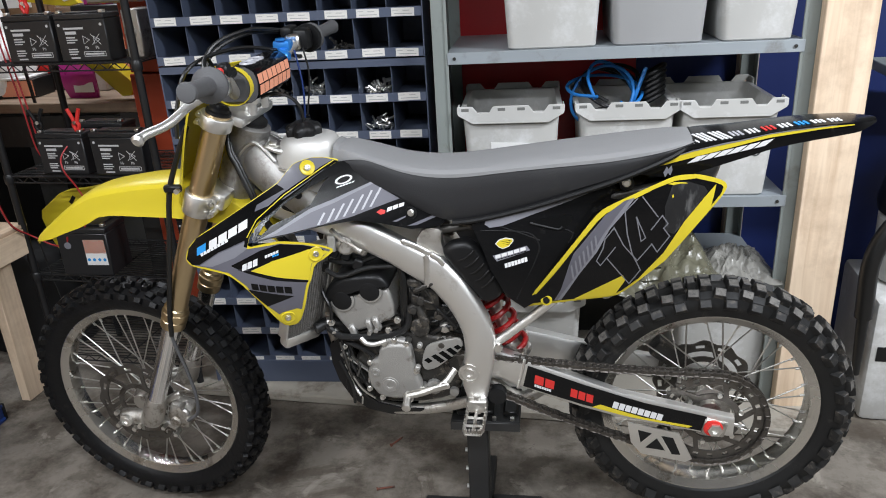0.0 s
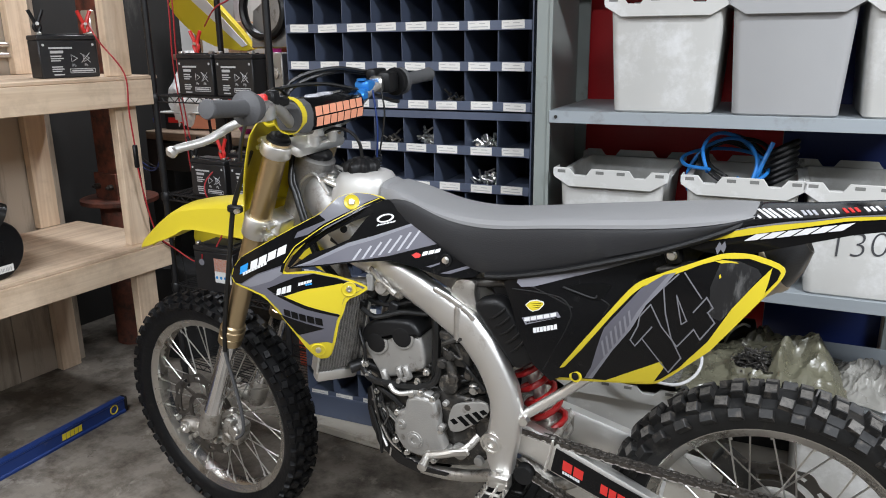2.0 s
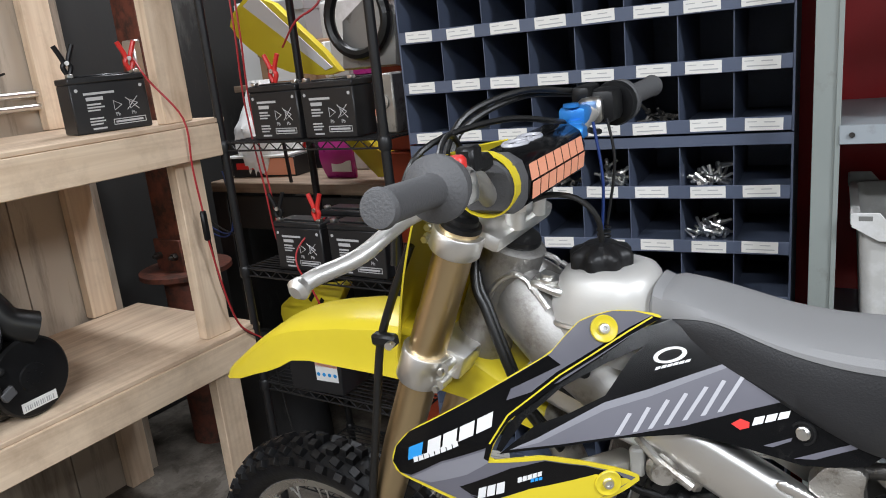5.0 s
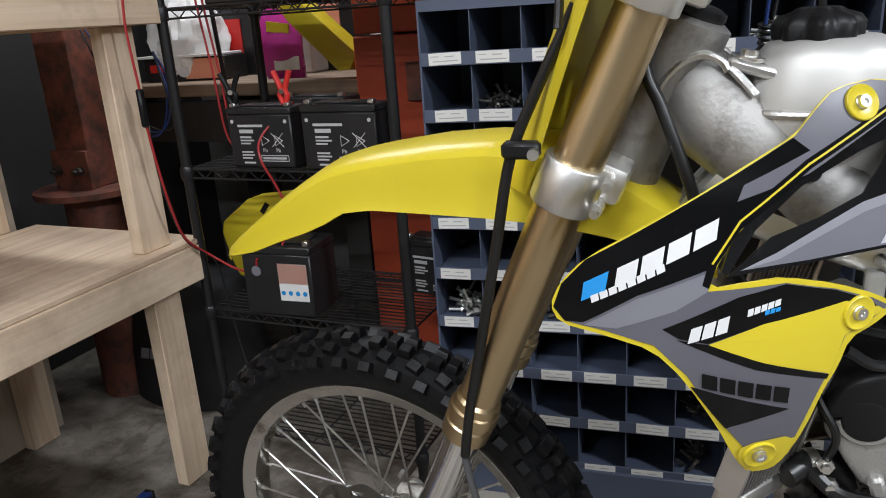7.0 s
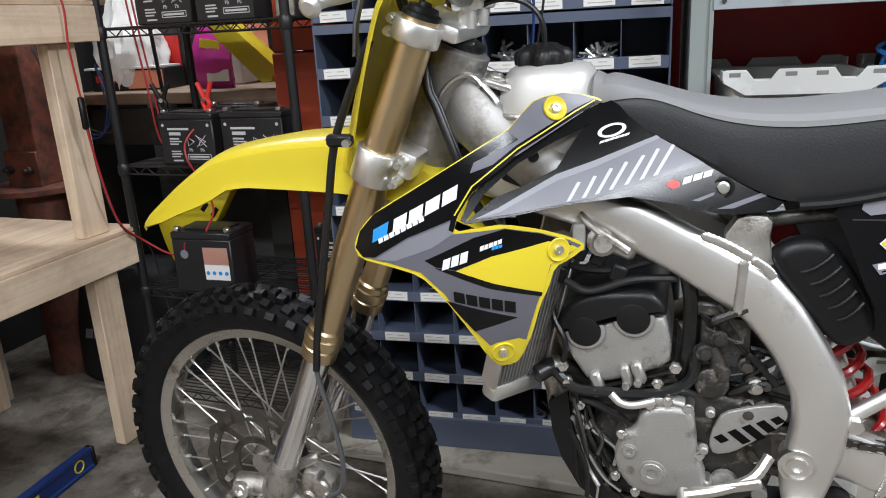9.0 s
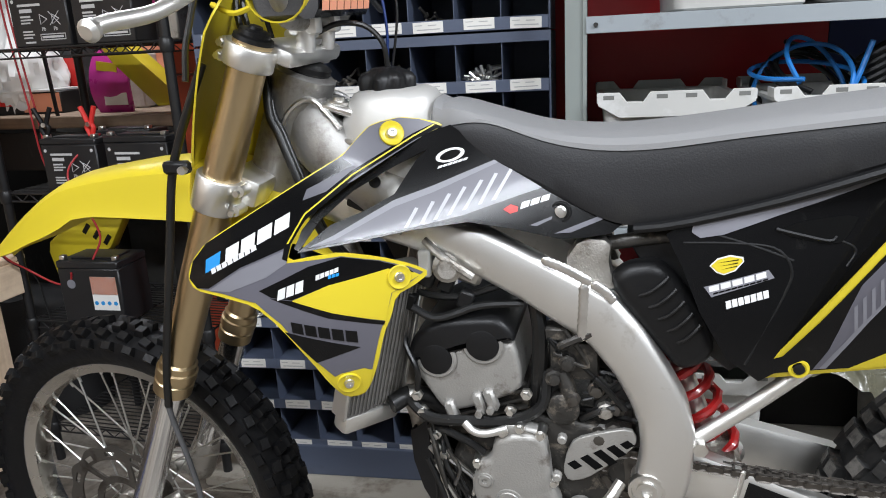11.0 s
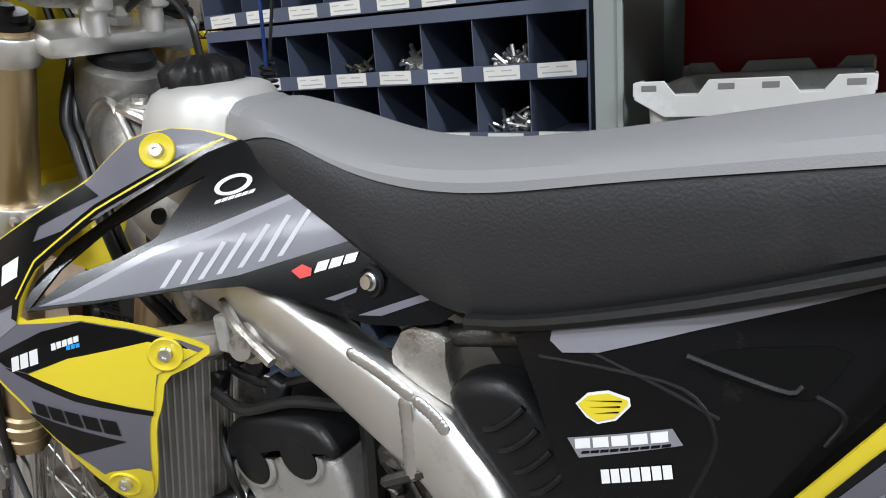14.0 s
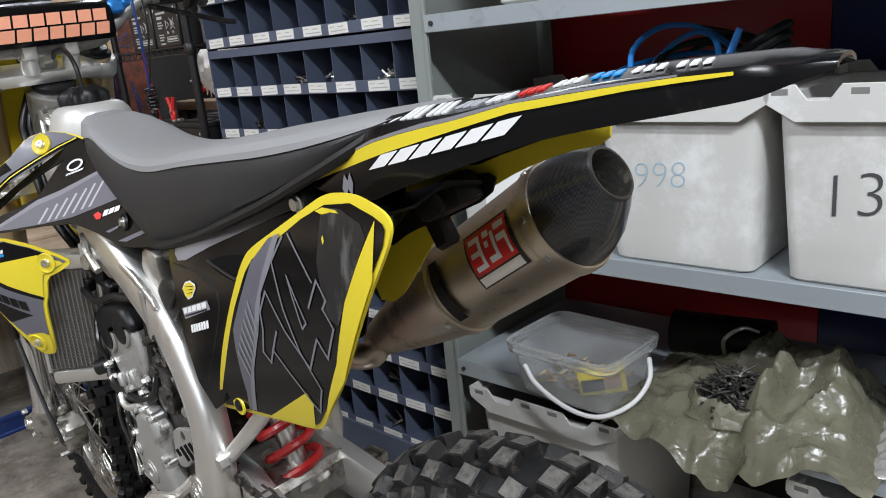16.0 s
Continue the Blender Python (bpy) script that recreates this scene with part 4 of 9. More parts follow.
def disc(name, R, inner, v, parent, teeth, holes, material, label, thick=0.004, wave=0.004):
    """A wavy or toothed plate with windows, round the v axis."""
    bm = bmesh.new()
    n = 200 if teeth > 30 else 120
    outer = []
    for i in range(n):
        a = 2 * math.pi * i / n
        r = R + (wave if i % 4 in (1, 2) else -wave) if teeth > 30 else R + wave * math.cos(teeth * a)
        outer.append((r * math.cos(a), r * math.sin(a)))
    mid = R - 0.026
    rings = [outer] + [[(r * math.cos(2 * math.pi * i / n), r * math.sin(2 * math.pi * i / n)) for i in range(n)] for r in (R - 0.009, R - 0.019, mid)]
    A = [[bm.verts.new((x, v - thick / 2, z)) for x, z in r] for r in rings]
    B2 = [[bm.verts.new((x, v + thick / 2, z)) for x, z in r] for r in rings]
    for k in range(3):
        for i in range(n):
            j = (i + 1) % n
            if k == 1 and i % 10 < 4:
                # a window through the plate, with its walls
                bm.faces.new((A[1][i], B2[1][i], B2[1][j], A[1][j]))
                bm.faces.new((A[2][i], A[2][j], B2[2][j], B2[2][i]))
                if i % 10 == 0:
                    bm.faces.new((A[1][i], A[2][i], B2[2][i], B2[1][i]))
                if i % 10 == 3:
                    bm.faces.new((A[1][j], B2[1][j], B2[2][j], A[2][j]))
                continue
            bm.faces.new((A[k][i], A[k][j], A[k + 1][j], A[k + 1][i]))
            bm.faces.new((B2[k][i], B2[k + 1][i], B2[k + 1][j], B2[k][j]))
    bridge(bm, A[0], B2[0])
    bridge(bm, A[3], B2[3])
    lathe(bm, (0, v - thick / 2, 0), (0, 1, 0), [(0, inner), (0, inner + 0.014), (thick, inner + 0.014), (thick, inner), (0, inner)], 36, caps=False)
    for k in range(holes):
        a = 2 * math.pi * k / holes
        p, q = around((0, 0, 0), inner + 0.008, a, v), around((0, 0, 0), mid + 0.006, a + 0.28, v)
        d = (q - p)
        box(bm, (p + q) / 2, (d.length, thick * 0.98, 0.011), Matrix((d.normalized(), YAX, d.normalized().cross(YAX))).transposed())
    return part(name, bm, material, parent, label)


disc("brake_disc", 0.124, 0.05, -0.062, fw, 12, 6, M_SPROCKET, "wavy drilled steel brake disc")
disc("brake_disc", 0.116, 0.06, 0.075, rw, 12, 6, M_SPROCKET, "wavy drilled steel brake disc")
disc("rear_sprocket", 0.122, 0.055, -0.075, rw, 49, 6, M_SPROCKET, "large dusty steel rear sprocket", 0.005, 0.0035)
for k in range(6):
    a = 2 * math.pi * (k + 0.3) / 6
    p = around((0, 0, 0), 0.068, a, -0.077)
    bm = bmesh.new()
    cyl(bm, p, p + Vector((0, -0.006, 0)), 0.006, n=6)
    part("sprocket_bolt", bm, M_STEEL, rw)
bm = bmesh.new()
lathe(bm, (0, -0.10, 0), (0, 1, 0), [(0, 0.02), (0.004, 0.026), (0.02, 0.026), (0.024, 0.02)], 20)
part("spacer", bm, M_REDSPRING, rw, "red anodised wheel spacer")

# chain: links round both sprockets
DRIVE = Vector((0.865, -0.075, 0.545))


def chain():
    R1, R2 = 0.033, 0.125
    c1, c2 = Vector((DRIVE.x, DRIVE.z)), Vector((REAR[0], REAR[2]))
    d = c2 - c1
    base = math.atan2(d.y, d.x)
    off = math.acos((R2 - R1) / d.length)
    pts = []
    au, al = base + math.pi - off, base + math.pi + off
    up1, up2 = c1 + Vector((math.cos(au), math.sin(au))) * R1, c2 + Vector((math.cos(au), math.sin(au))) * R2
    lo1, lo2 = c1 + Vector((math.cos(al), math.sin(al))) * R1, c2 + Vector((math.cos(al), math.sin(al))) * R2
    path = [up1 + (up2 - up1) * (i / 40) - Vector((0, 0.012 * math.sin(math.pi * i / 40))) for i in range(40)]
    a0, a1 = au, al - 2 * math.pi
    path += [c2 + Vector((math.cos(a0 + (a1 - a0) * i / 30), math.sin(a0 + (a1 - a0) * i / 30))) * R2 for i in range(30)]
    path += [lo2 + (lo1 - lo2) * (i / 40) - Vector((0, 0.016 * math.sin(math.pi * i / 40))) for i in range(40)]
    path += [c1 + Vector((math.cos(al + (au - al) * i / 8), math.sin(al + (au - al) * i / 8))) * R1 for i in range(8)]
    ln = [0.0]
    for a, b in zip(path, path[1:] + path[:1]):
        ln.append(ln[-1] + (b - a).length)
    n = round(ln[-1] / 0.01588)
    closed = path + path[:1]
    for k in range(n):
        s = ln[-1] * k / n
        i = next(j for j in range(len(ln) - 1) if ln[j + 1] >= s)
        t = (s - ln[i]) / max(1e-6, ln[i + 1] - ln[i])
        pts.append(closed[i] + (closed[i + 1] - closed[i]) * t)
    bm = bmesh.new()
    for k, p in enumerate(pts):
        q = pts[(k + 1) % n]
        m, e = (p + q) / 2, q - p
        ang = math.atan2(e.y, e.x)
        w = 0.0085 if k % 2 else 0.0062
        for s in (-1, 1):
            box(bm, (m.x, DRIVE.y + s * w, m.y), (0.0225, 0.0016, 0.0125), Matrix.Rotation(-ang, 3, "Y"), 0.003)
        cyl(bm, (p.x, DRIVE.y - 0.0095, p.y), (p.x, DRIVE.y + 0.0095, p.y), 0.0048, n=8)
    return part("chain", bm, M_CHAIN, bike, "oily roller chain")


chain()


# ---- front end ----
def fk(w, v, du=0.0):
    return Vector((0.030 + (w - 0.36) * 0.425 + du, v, w))


FDIR = Vector((0.425, 0, 1)).normalized()
for v in (-0.108, 0.092):
    bm = bmesh.new()
    a = fk(0.642, v)
    L = (fk(1.178, v) - a).length
    lathe(bm, a, FDIR, [(0, 0.024), (0.001, 0.0305), (0.022, 0.0315), (0.024, 0.0295), (0.03, 0.0295), (0.032, 0.0325), (0.045, 0.0325), (0.047, 0.0295), (0.058, 0.0295), (0.062, 0.0258), (0.16, 0.0258),
                        (0.20, 0.0272), (L - 0.14, 0.0274), (L - 0.135, 0.0268), (L - 0.06, 0.0268), (L, 0.0268)], 32)
    f = part("fork_tube", bm, M_GOLD, bike, "gold anodised upper fork tube")
    bm = bmesh.new()
    lathe(bm, fk(1.176, v), FDIR, [(0, 0.028), (0.006, 0.027), (0.008, 0.022), (0.014, 0.021), (0.016, 0.01), (0.02, 0.009)], 20)
    part("fork_cap", bm, M_BLACKP, f, "black fork cap")
    bm = bmesh.new()
    cyl(bm, fk(0.40, v), fk(0.655, v), 0.0235, n=28)
    g = part("fork_leg", bm, M_CHROME, bike, "polished lower fork leg")
    bm = bmesh.new()
    lathe(bm, fk(0.335, v), FDIR, [(0, 0.018), (0.004, 0.026), (0.02, 0.030), (0.055, 0.029), (0.075, 0.0265), (0.085, 0.0255), (0.09, 0.0235)], 24)
    b = fk(0.352, v)
    tube(bm, [b + Vector((-0.01, 0, 0.0)), Vector((FRONT[0] + 0.01, v, FRONT[2])), Vector((FRONT[0] - 0.018, v, FRONT[2] - 0.002))], 0.021, n=14, k=2)
    part("axle_lug", bm, M_CAST, g)
    bm = bmesh.new()
    e = -1 if v < 0 else 1
    lathe(bm, (FRONT[0], v + e * 0.018, FRONT[2]), (0, e, 0), [(0, 0.017), (0.008, 0.017), (0.009, 0.013), (0.012, 0.013), (0.0125, 0.008), (0.006, 0.008)], 16)
    for dx, dz in ((-0.022, 0.024), (0.018, -0.026), (-0.026, -0.016), (0.036, -0.016)):
        cyl(bm, (FRONT[0] + dx, v + e * 0.015, FRONT[2] + dz), (FRONT[0] + dx, v + e * 0.027, FRONT[2] + dz), 0.0065, n=6)
    part("axle_clamp", bm, M_STEEL, g)

for name, w, hgt in (("upper_clamp", 1.157, 0.030), ("lower_clamp", 0.971, 0.052)):
    bm = bmesh.new()
    box(bm, fk(w, -0.008, 0.028), (0.058, 0.18, hgt * 0.82), Matrix.Rotation(math.atan(0.425), 3, "Y"), 0.008, 2)
    cl = part(name, bm, M_ALU, bike, "machined aluminium triple clamp")
    for v in (-0.108, 0.092):
        bm = bmesh.new()
        lathe(bm, fk(w, v) - FDIR * hgt / 2, FDIR, [(0, 0.026), (0, 0.0335), (0.002, 0.035), (hgt - 0.002, 0.035), (hgt, 0.0335), (hgt, 0.026)], 28)
        part("clamp_ring", bm, M_ALU, cl)
        for s in (-0.3, 0.3):
            bm = bmesh.new()
            c = fk(w, v) + FDIR * s * hgt + (Vector((0.034, -0.006, -0.012)) if w < 1 else Vector((-0.034, -0.004, 0.012)))
            cyl(bm, c - Vector((0, 0.006, 0)), c + Vector((0, 0.02, 0)), 0.0080, n=12)
            part("bolt_boss", bm, M_ALU, cl)
    for v in (-0.128, 0.112):
        for s in (-0.3, 0.3):
            bm = bmesh.new()
            e = -1 if v < 0 else 1
            c = fk(w, v) + FDIR * s * hgt + (Vector((0.036, 0, -0.012)) if w < 1 else Vector((-0.036, 0.008, 0.012)))
            cyl(bm, c, c + Vector((0, e * 0.006, 0)), 0.0050, n=6)
            part("pinch_bolt", bm, M_STEEL, cl)
bm = bmesh.new()
lathe(bm, fk(1.170, -0.008, 0.035), FDIR, [(0, 0.02), (0.008, 0.02), (0.009, 0.014), (0.022, 0.013), (0.023, 0.006)], 6)
part("stem_nut", bm, M_STEEL, bike)

# front mudguard
bm = bmesh.new()
rows = []
ST = [(-0.234, 0.838, 0.828, 0.020), (-0.208, 0.858, 0.836, 0.040), (-0.16, 0.892, 0.850, 0.054), (-0.114, 0.924, 0.869, 0.062), (-0.066, 0.954, 0.886, 0.068), (-0.032, 0.971, 0.901, 0.070), (-0.006, 0.979, 0.916, 0.071),
      (0.034, 0.987, 0.922, 0.072), (0.108, 0.998, 0.920, 0.073), (0.178, 1.003, 0.917, 0.071), (0.26, 1.000, 0.910, 0.068), (0.33, 0.972, 0.895, 0.062), (0.40, 0.925, 0.868, 0.056), (0.44, 0.89, 0.85, 0.05)]
us = np.linspace(-0.234, 0.44, 48)
prof = [np.interp(us, [s[0] for s in ST], [s[k] for s in ST]) for k in (1, 2, 3)]
for u, t, b, h in zip(us, *prof):
    t -= 0.012
    half = [(1.03, b), (0.975, b + (t - b) * 0.22), (0.965, b + (t - b) * 0.62), (0.92, t - 0.002), (0.80, t + 0.006), (0.5, t + 0.011)]
    rows.append([(u, -x * h, z) for x, z in half] + [(u, 0, t + 0.014)] + [(u, x * h, z) for x, z in half[::-1]])
sheet(bm, rows, 0.003)
part("front_mudguard", bm, M_YELLOW, bike, "glossy yellow plastic front mudguard", 30)

# number shield in front of the fork
bm = bmesh.new()
rows = []
for i in range(16):
    t = i / 15
    w = 0.955 + 0.295 * t
    hw = (0.093 + 0.052 * math.sin(min(1, t * 1.3) * math.pi / 2)) * (1 - 0.30 * max(0, t - 0.82) / 0.18)
    u0 = 0.207 + (w - 0.985) * 0.39
    rows.append([(u0 + 0.045 * abs(s) ** 2.0, -0.008 + s * hw, w) for s in [k / 8 - 1 for k in range(17)]])
sheet(bm, rows, 0.0025)
ns = part("number_shield", bm, M_YELLOW, bike, "yellow plastic front number shield, blank")
bm = bmesh.new()
rows = [[(0.431 + 0.043 * math.cos(a), -0.136 + dv, 1.236 + 0.040 * math.sin(a)) for dv in (0, 0.007, 0.014)] for a in [k * 2 * math.pi / 24 for k in range(25)]]
sheet(bm, rows, 0.002)
tube(bm, [(0.395, -0.13, 1.218), (0.36, -0.12, 1.212), (0.32, -0.10, 1.225)], 0.004, n=6)
part("shield_strap", bm, M_YELLOW, ns, "yellow rubber strap looped round the handlebar")

# handlebar
BAR = [(0.486, -0.42, 1.288), (0.463, -0.26, 1.270), (0.448, -0.19, 1.262), (0.432, -0.125, 1.218), (0.425, -0.085, 1.198), (0.425, 0.07, 1.198), (0.432, 0.108, 1.218), (0.448, 0.172, 1.262), (0.463, 0.243, 1.270), (0.488, 0.402, 1.279)]
bm = bmesh.new()
tube(bm, BAR, 0.0125, n=14, k=5)
bar = part("handlebar", bm, M_GREYCAST, bike, "grey aluminium handlebar")
bm = bmesh.new()
sec = [(-0.036, -0.022), (-0.03, -0.034), (0.03, -0.034), (0.037, -0.022), (0.040, 0.005), (0.034, 0.024), (0.018, 0.034), (-0.018, 0.034), (-0.034, 0.024), (-0.040, 0.005)]
loft(bm, [[(0.432 + a * k, v, 1.234 + b * k) for a, b in sec] for v, k in ((-0.128, 0.9), (-0.122, 1.0), (0.10, 1.0), (0.106, 0.9))])
pad = part("bar_pad", bm, M_BLACKG, bar, "black crossbar pad with salmon block lettering")
bm = bmesh.new()
loft(bm, [[(0.432 + a * k, v, 1.234 + b * k) for a, b in sec] for v, k in ((-0.134, 0.84), (-0.129, 0.98), (-0.124, 1.02), (-0.098, 1.02), (-0.097, 1.0))])
part("pad_end", bm, M_GREYGRIP, pad, "grey foam end of the bar pad")


def flat_letters(name, origin, ex, ey, n, width, height, material, parent, label="", lean=0.2):
    """A strip of letter-like blocks on a flat face: ex along the line, ey up."""
    ex, ey = Vector(ex).normalized(), Vector(ey).normalized()
    nz = ex.cross(ey)
    bm = bmesh.new()
    for i in range(n):
        x0, x1 = width * i / n, width * (i + 0.86) / n
        q = [(x0, 0), (x1, 0), (x1 + lean * height, height), (x0 + lean * height, height)]
        lo = [bm.verts.new(Vector(origin) + ex * a + ey * b) for a, b in q]
        hi = [bm.verts.new(Vector(origin) + ex * a + ey * b + nz * 0.0006) for a, b in q]
        bm.faces.new(hi)
        bridge(bm, lo, hi)
    return part(name, bm, material, parent, label)


flat_letters("lettering", (0.4715, -0.090, 1.2085), (0, 1, 0), (0.06, 0, 1), 7, 0.184, 0.0200, M_ORANGEG, pad, "salmon block lettering")
flat_letters("lettering", (0.4731, -0.090, 1.2315), (0, 1, 0), (-0.20, 0, 1), 7, 0.184, 0.0200, M_ORANGEG, pad, "salmon block lettering")
bm = bmesh.new()
for k in range(2):
    tube(bm, [(0.434 + 0.014 * math.cos(a), -0.045 + 0.044 * k + 0.019 * math.sin(a), 1.2685) for a in [i * 0.5236 for i in range(13)]], 0.0035, n=6, k=2)
tube(bm, [(0.434, -0.045, 1.2685), (0.447, -0.023, 1.2685), (0.434, -0.001, 1.2685)], 0.0035, n=6, k=2)
part("emblem", bm, M_PALEG, pad, "pale emblem of plain blocks")
for v in (-0.04, 0.03):
    bm = bmesh.new()
    box(bm, (0.423, v, 1.196), (0.044, 0.026, 0.036), bevel=0.006, seg=2)
    cyl(bm, (0.42, v, 1.155), (0.423, v, 1.185), 0.014, n=14)
    part("bar_mount", bm, M_ALU, bar)
for s, e0, e1 in ((-1, Vector(BAR[0]), Vector(BAR[1])), (1, Vector(BAR[-1]), Vector(BAR[-2]))):
    d = (e1 - e0).normalized()
    bm = bmesh.new()
    lathe(bm, e0 - d * 0.003, d, [(0, 0.012), (0.001, 0.0165), (0.006, 0.0185), (0.012, 0.0165), (0.10, 0.0162), (0.112, 0.0172), (0.118, 0.030), (0.122, 0.034), (0.130, 0.034), (0.134, 0.030), (0.150, 0.028), (0.156, 0.014)], 24)
    part("grip", bm, M_GREYGRIP, bar, "grey rubber handlebar grip")
# clutch side
bm = bmesh.new()
tube(bm, [(0.445, -0.262, 1.250), (0.415, -0.29, 1.236), (0.395, -0.34, 1.215), (0.374, -0.385, 1.208), (0.366, -0.402, 1.203)], 0.0088, n=10, k=5)
lathe(bm, (0.366, -0.400, 1.203), (0.0, -1, -0.3), [(-0.006, 0.004), (-0.002, 0.0105), (0.006, 0.0120), (0.011, 0.007)], 14)
part("clutch_lever", bm, M_ALU, bar, "silver clutch lever")
bm = bmesh.new()
box(bm, (0.452, -0.232, 1.258), (0.04, 0.036, 0.036), bevel=0.008, seg=2)
box(bm, (0.44, -0.25, 1.247), (0.036, 0.03, 0.016), bevel=0.004)
part("lever_perch", bm, M_STEEL, bar)
bm = bmesh.new()
box(bm, (0.455, -0.205, 1.283), (0.022, 0.026, 0.03), bevel=0.004)
box(bm, (0.44, -0.18, 1.272), (0.04, 0.05, 0.02), bevel=0.005)
part("switch_block", bm, M_BLACKP, bar)
bm = bmesh.new()
lathe(bm, (0.462, -0.245, 1.283), (0, 0, 1), [(0, 0.011), (0.008, 0.011), (0.012, 0.008)], 14)
part("stop_button", bm, M_REDG, bar, "red stop button")
# throttle side
bm = bmesh.new()
box(bm, (0.460, 0.225, 1.275), (0.05, 0.05, 0.052), bevel=0.012, seg=2)
box(bm, (0.435, 0.22, 1.295), (0.03, 0.06, 0.026), bevel=0.008, seg=2)
lathe(bm, (0.466, 0.25, 1.272), (0.12, 1, 0), [(0, 0.034), (0.008, 0.036), (0.016, 0.034), (0.02, 0.02)], 20)
part("throttle_housing", bm, M_BLACKP, bar, "black throttle housing")
bm = bmesh.new()
box(bm, (0.436, 0.165, 1.270), (0.044, 0.036, 0.028), bevel=0.008, seg=2)
cyl(bm, (0.436, 0.150, 1.284), (0.436, 0.150, 1.289), 0.012, n=12)
box(bm, (0.445, 0.140, 1.258), (0.024, 0.03, 0.016), Matrix.Rotation(0.5, 3, "Z"), 0.004)
box(bm, (0.452, 0.118, 1.252), (0.03, 0.03, 0.024), bevel=0.006)
part("brake_reservoir_cover", bm, M_BLUEAN, bar, "bright blue cover on the brake reservoir")
bm = bmesh.new()
box(bm, (0.45, 0.195, 1.272), (0.036, 0.02, 0.04), bevel=0.006)
part("master_cylinder", bm, M_STEEL, bar)
bm = bmesh.new()
tube(bm, [(0.435, 0.19, 1.25), (0.41, 0.27, 1.232), (0.395, 0.36, 1.21), (0.392, 0.39, 1.205)], 0.0055, n=8)
part("brake_lever", bm, M_DARKCAST, bar, "dark brake lever")
for pts, r in (([(0.42, 0.21, 1.30), (0.37, 0.12, 1.315), (0.32, 0.02, 1.29), (0.31, -0.02, 1.21), (0.36, -0.03, 1.10)], 0.0048),
               ([(0.42, 0.225, 1.295), (0.36, 0.13, 1.305), (0.31, 0.03, 1.27), (0.315, 0.0, 1.19), (0.37, 0.02, 1.08)], 0.0048),
               ([(0.43, 0.16, 1.26), (0.37, 0.05, 1.285), (0.32, -0.09, 1.27), (0.295, -0.13, 1.19), (0.29, -0.145, 1.13)], 0.0045),
               ([(0.45, -0.2, 1.255), (0.39, -0.16, 1.275), (0.34, -0.04, 1.28), (0.335, 0.02, 1.2), (0.36, 0.03, 1.05)], 0.004)):
    bm = bmesh.new()
    tube(bm, pts, r, n=8)
    part("cable", bm, M_HOSE, bar, "black control cable")
bm = bmesh.new()
tube(bm, [(0.47, 0.145, 1.262), (0.482, 0.138, 1.18), (0.478, 0.135, 1.10)], 0.0024, n=6)
part("tether", bm, M_LEVEL, bar, "blue cord hanging from the bar")
bm = bmesh.new()
tube(bm, [(0.488, 0.155, 1.265), (0.498, 0.148, 1.2), (0.486, 0.135, 1.11)], 0.0022, n=6)
tube(bm, [(0.480 + 0.009 * math.cos(a), 0.135 + 0.009 * math.sin(a), 1.105 - a * 0.0011) for a in [k * 0.6 for k in range(64)]], 0.0022, n=5, k=1)
part("coiled_cord", bm, M_HOSE, bar, "coiled black cord hanging from the bar")
# breather hose from the tank cap to the stem
bm = bmesh.new()
tube(bm, [(0.525, 0.0, 1.122), (0.520, 0.0, 1.16), (0.495, 0.0, 1.185), (0.455, 0.0, 1.190), (0.42, 0.0, 1.178)], 0.004, n=8)
part("breather_hose", bm, M_HOSE, bike, "black breather hose")
# front brake hose
bm = bmesh.new()
tube(bm, [(0.302, -0.118, 1.15), (0.262, -0.124, 1.07), (0.232, -0.126, 1.0), (0.214, -0.132, 0.907), (0.190, -0.138, 0.785), (0.172, -0.140, 0.70), (0.160, -0.138, 0.63)], 0.0062, n=10)
hs = part("brake_hose", bm, M_HOSE, bike, "black front brake hose")
bm = bmesh.new()
tube(bm, [(0.172, -0.140, 0.70), (0.160, -0.138, 0.63), (0.176, -0.135, 0.53), (0.182, -0.13, 0.45), (0.168, -0.12, 0.385), (0.130, -0.11, 0.350)], 0.0046, n=10)
part("lower_hose", bm, M_GREYGRIP, hs, "grey sleeved lower brake hose")
bm = bmesh.new()
box(bm, (0.246, -0.132, 1.012), (0.040, 0.018, 0.018), bevel=0.004)
part("hose_clip", bm, M_BLACKP, hs)
bm = bmesh.new()
cyl(bm, (0.260, -0.135, 1.010), (0.262, -0.148, 1.010), 0.006, n=12)
part("clip_bolt", bm, M_STEEL, hs)
# caliper
bm = bmesh.new()
box(bm, (0.098, -0.075, 0.352), (0.066, 0.05, 0.07), Matrix.Rotation(0.35, 3, "Y"), 0.012, 2)
box(bm, (0.07, -0.082, 0.395), (0.09, 0.02, 0.018), Matrix.Rotation(-0.55, 3, "Y"), 0.005)
for du, dw in ((0.0, 0.0), (0.03, 0.028)):
    lathe(bm, (0.085 + du, -0.10, 0.335 + dw), (0, -1, 0), [(-0.01, 0.017), (0.002, 0.017), (0.006, 0.013)], 18)
box(bm, (0.055, -0.08, 0.315), (0.05, 0.024, 0.02), Matrix.Rotation(0.5, 3, "Y"), 0.005)
cal = part("brake_caliper", bm, M_CAST, bike, "grimy front brake caliper")
for c in ((0.06, 0.41), (0.112, 0.385), (0.05, 0.318), (0.128, 0.352), (0.082, 0.298)):
    bm = bmesh.new()
    cyl(bm, (c[0], -0.085, c[1]), (c[0], -0.112, c[1]), 0.0062, n=6)
    part("caliper_bolt", bm, M_STEEL, cal)


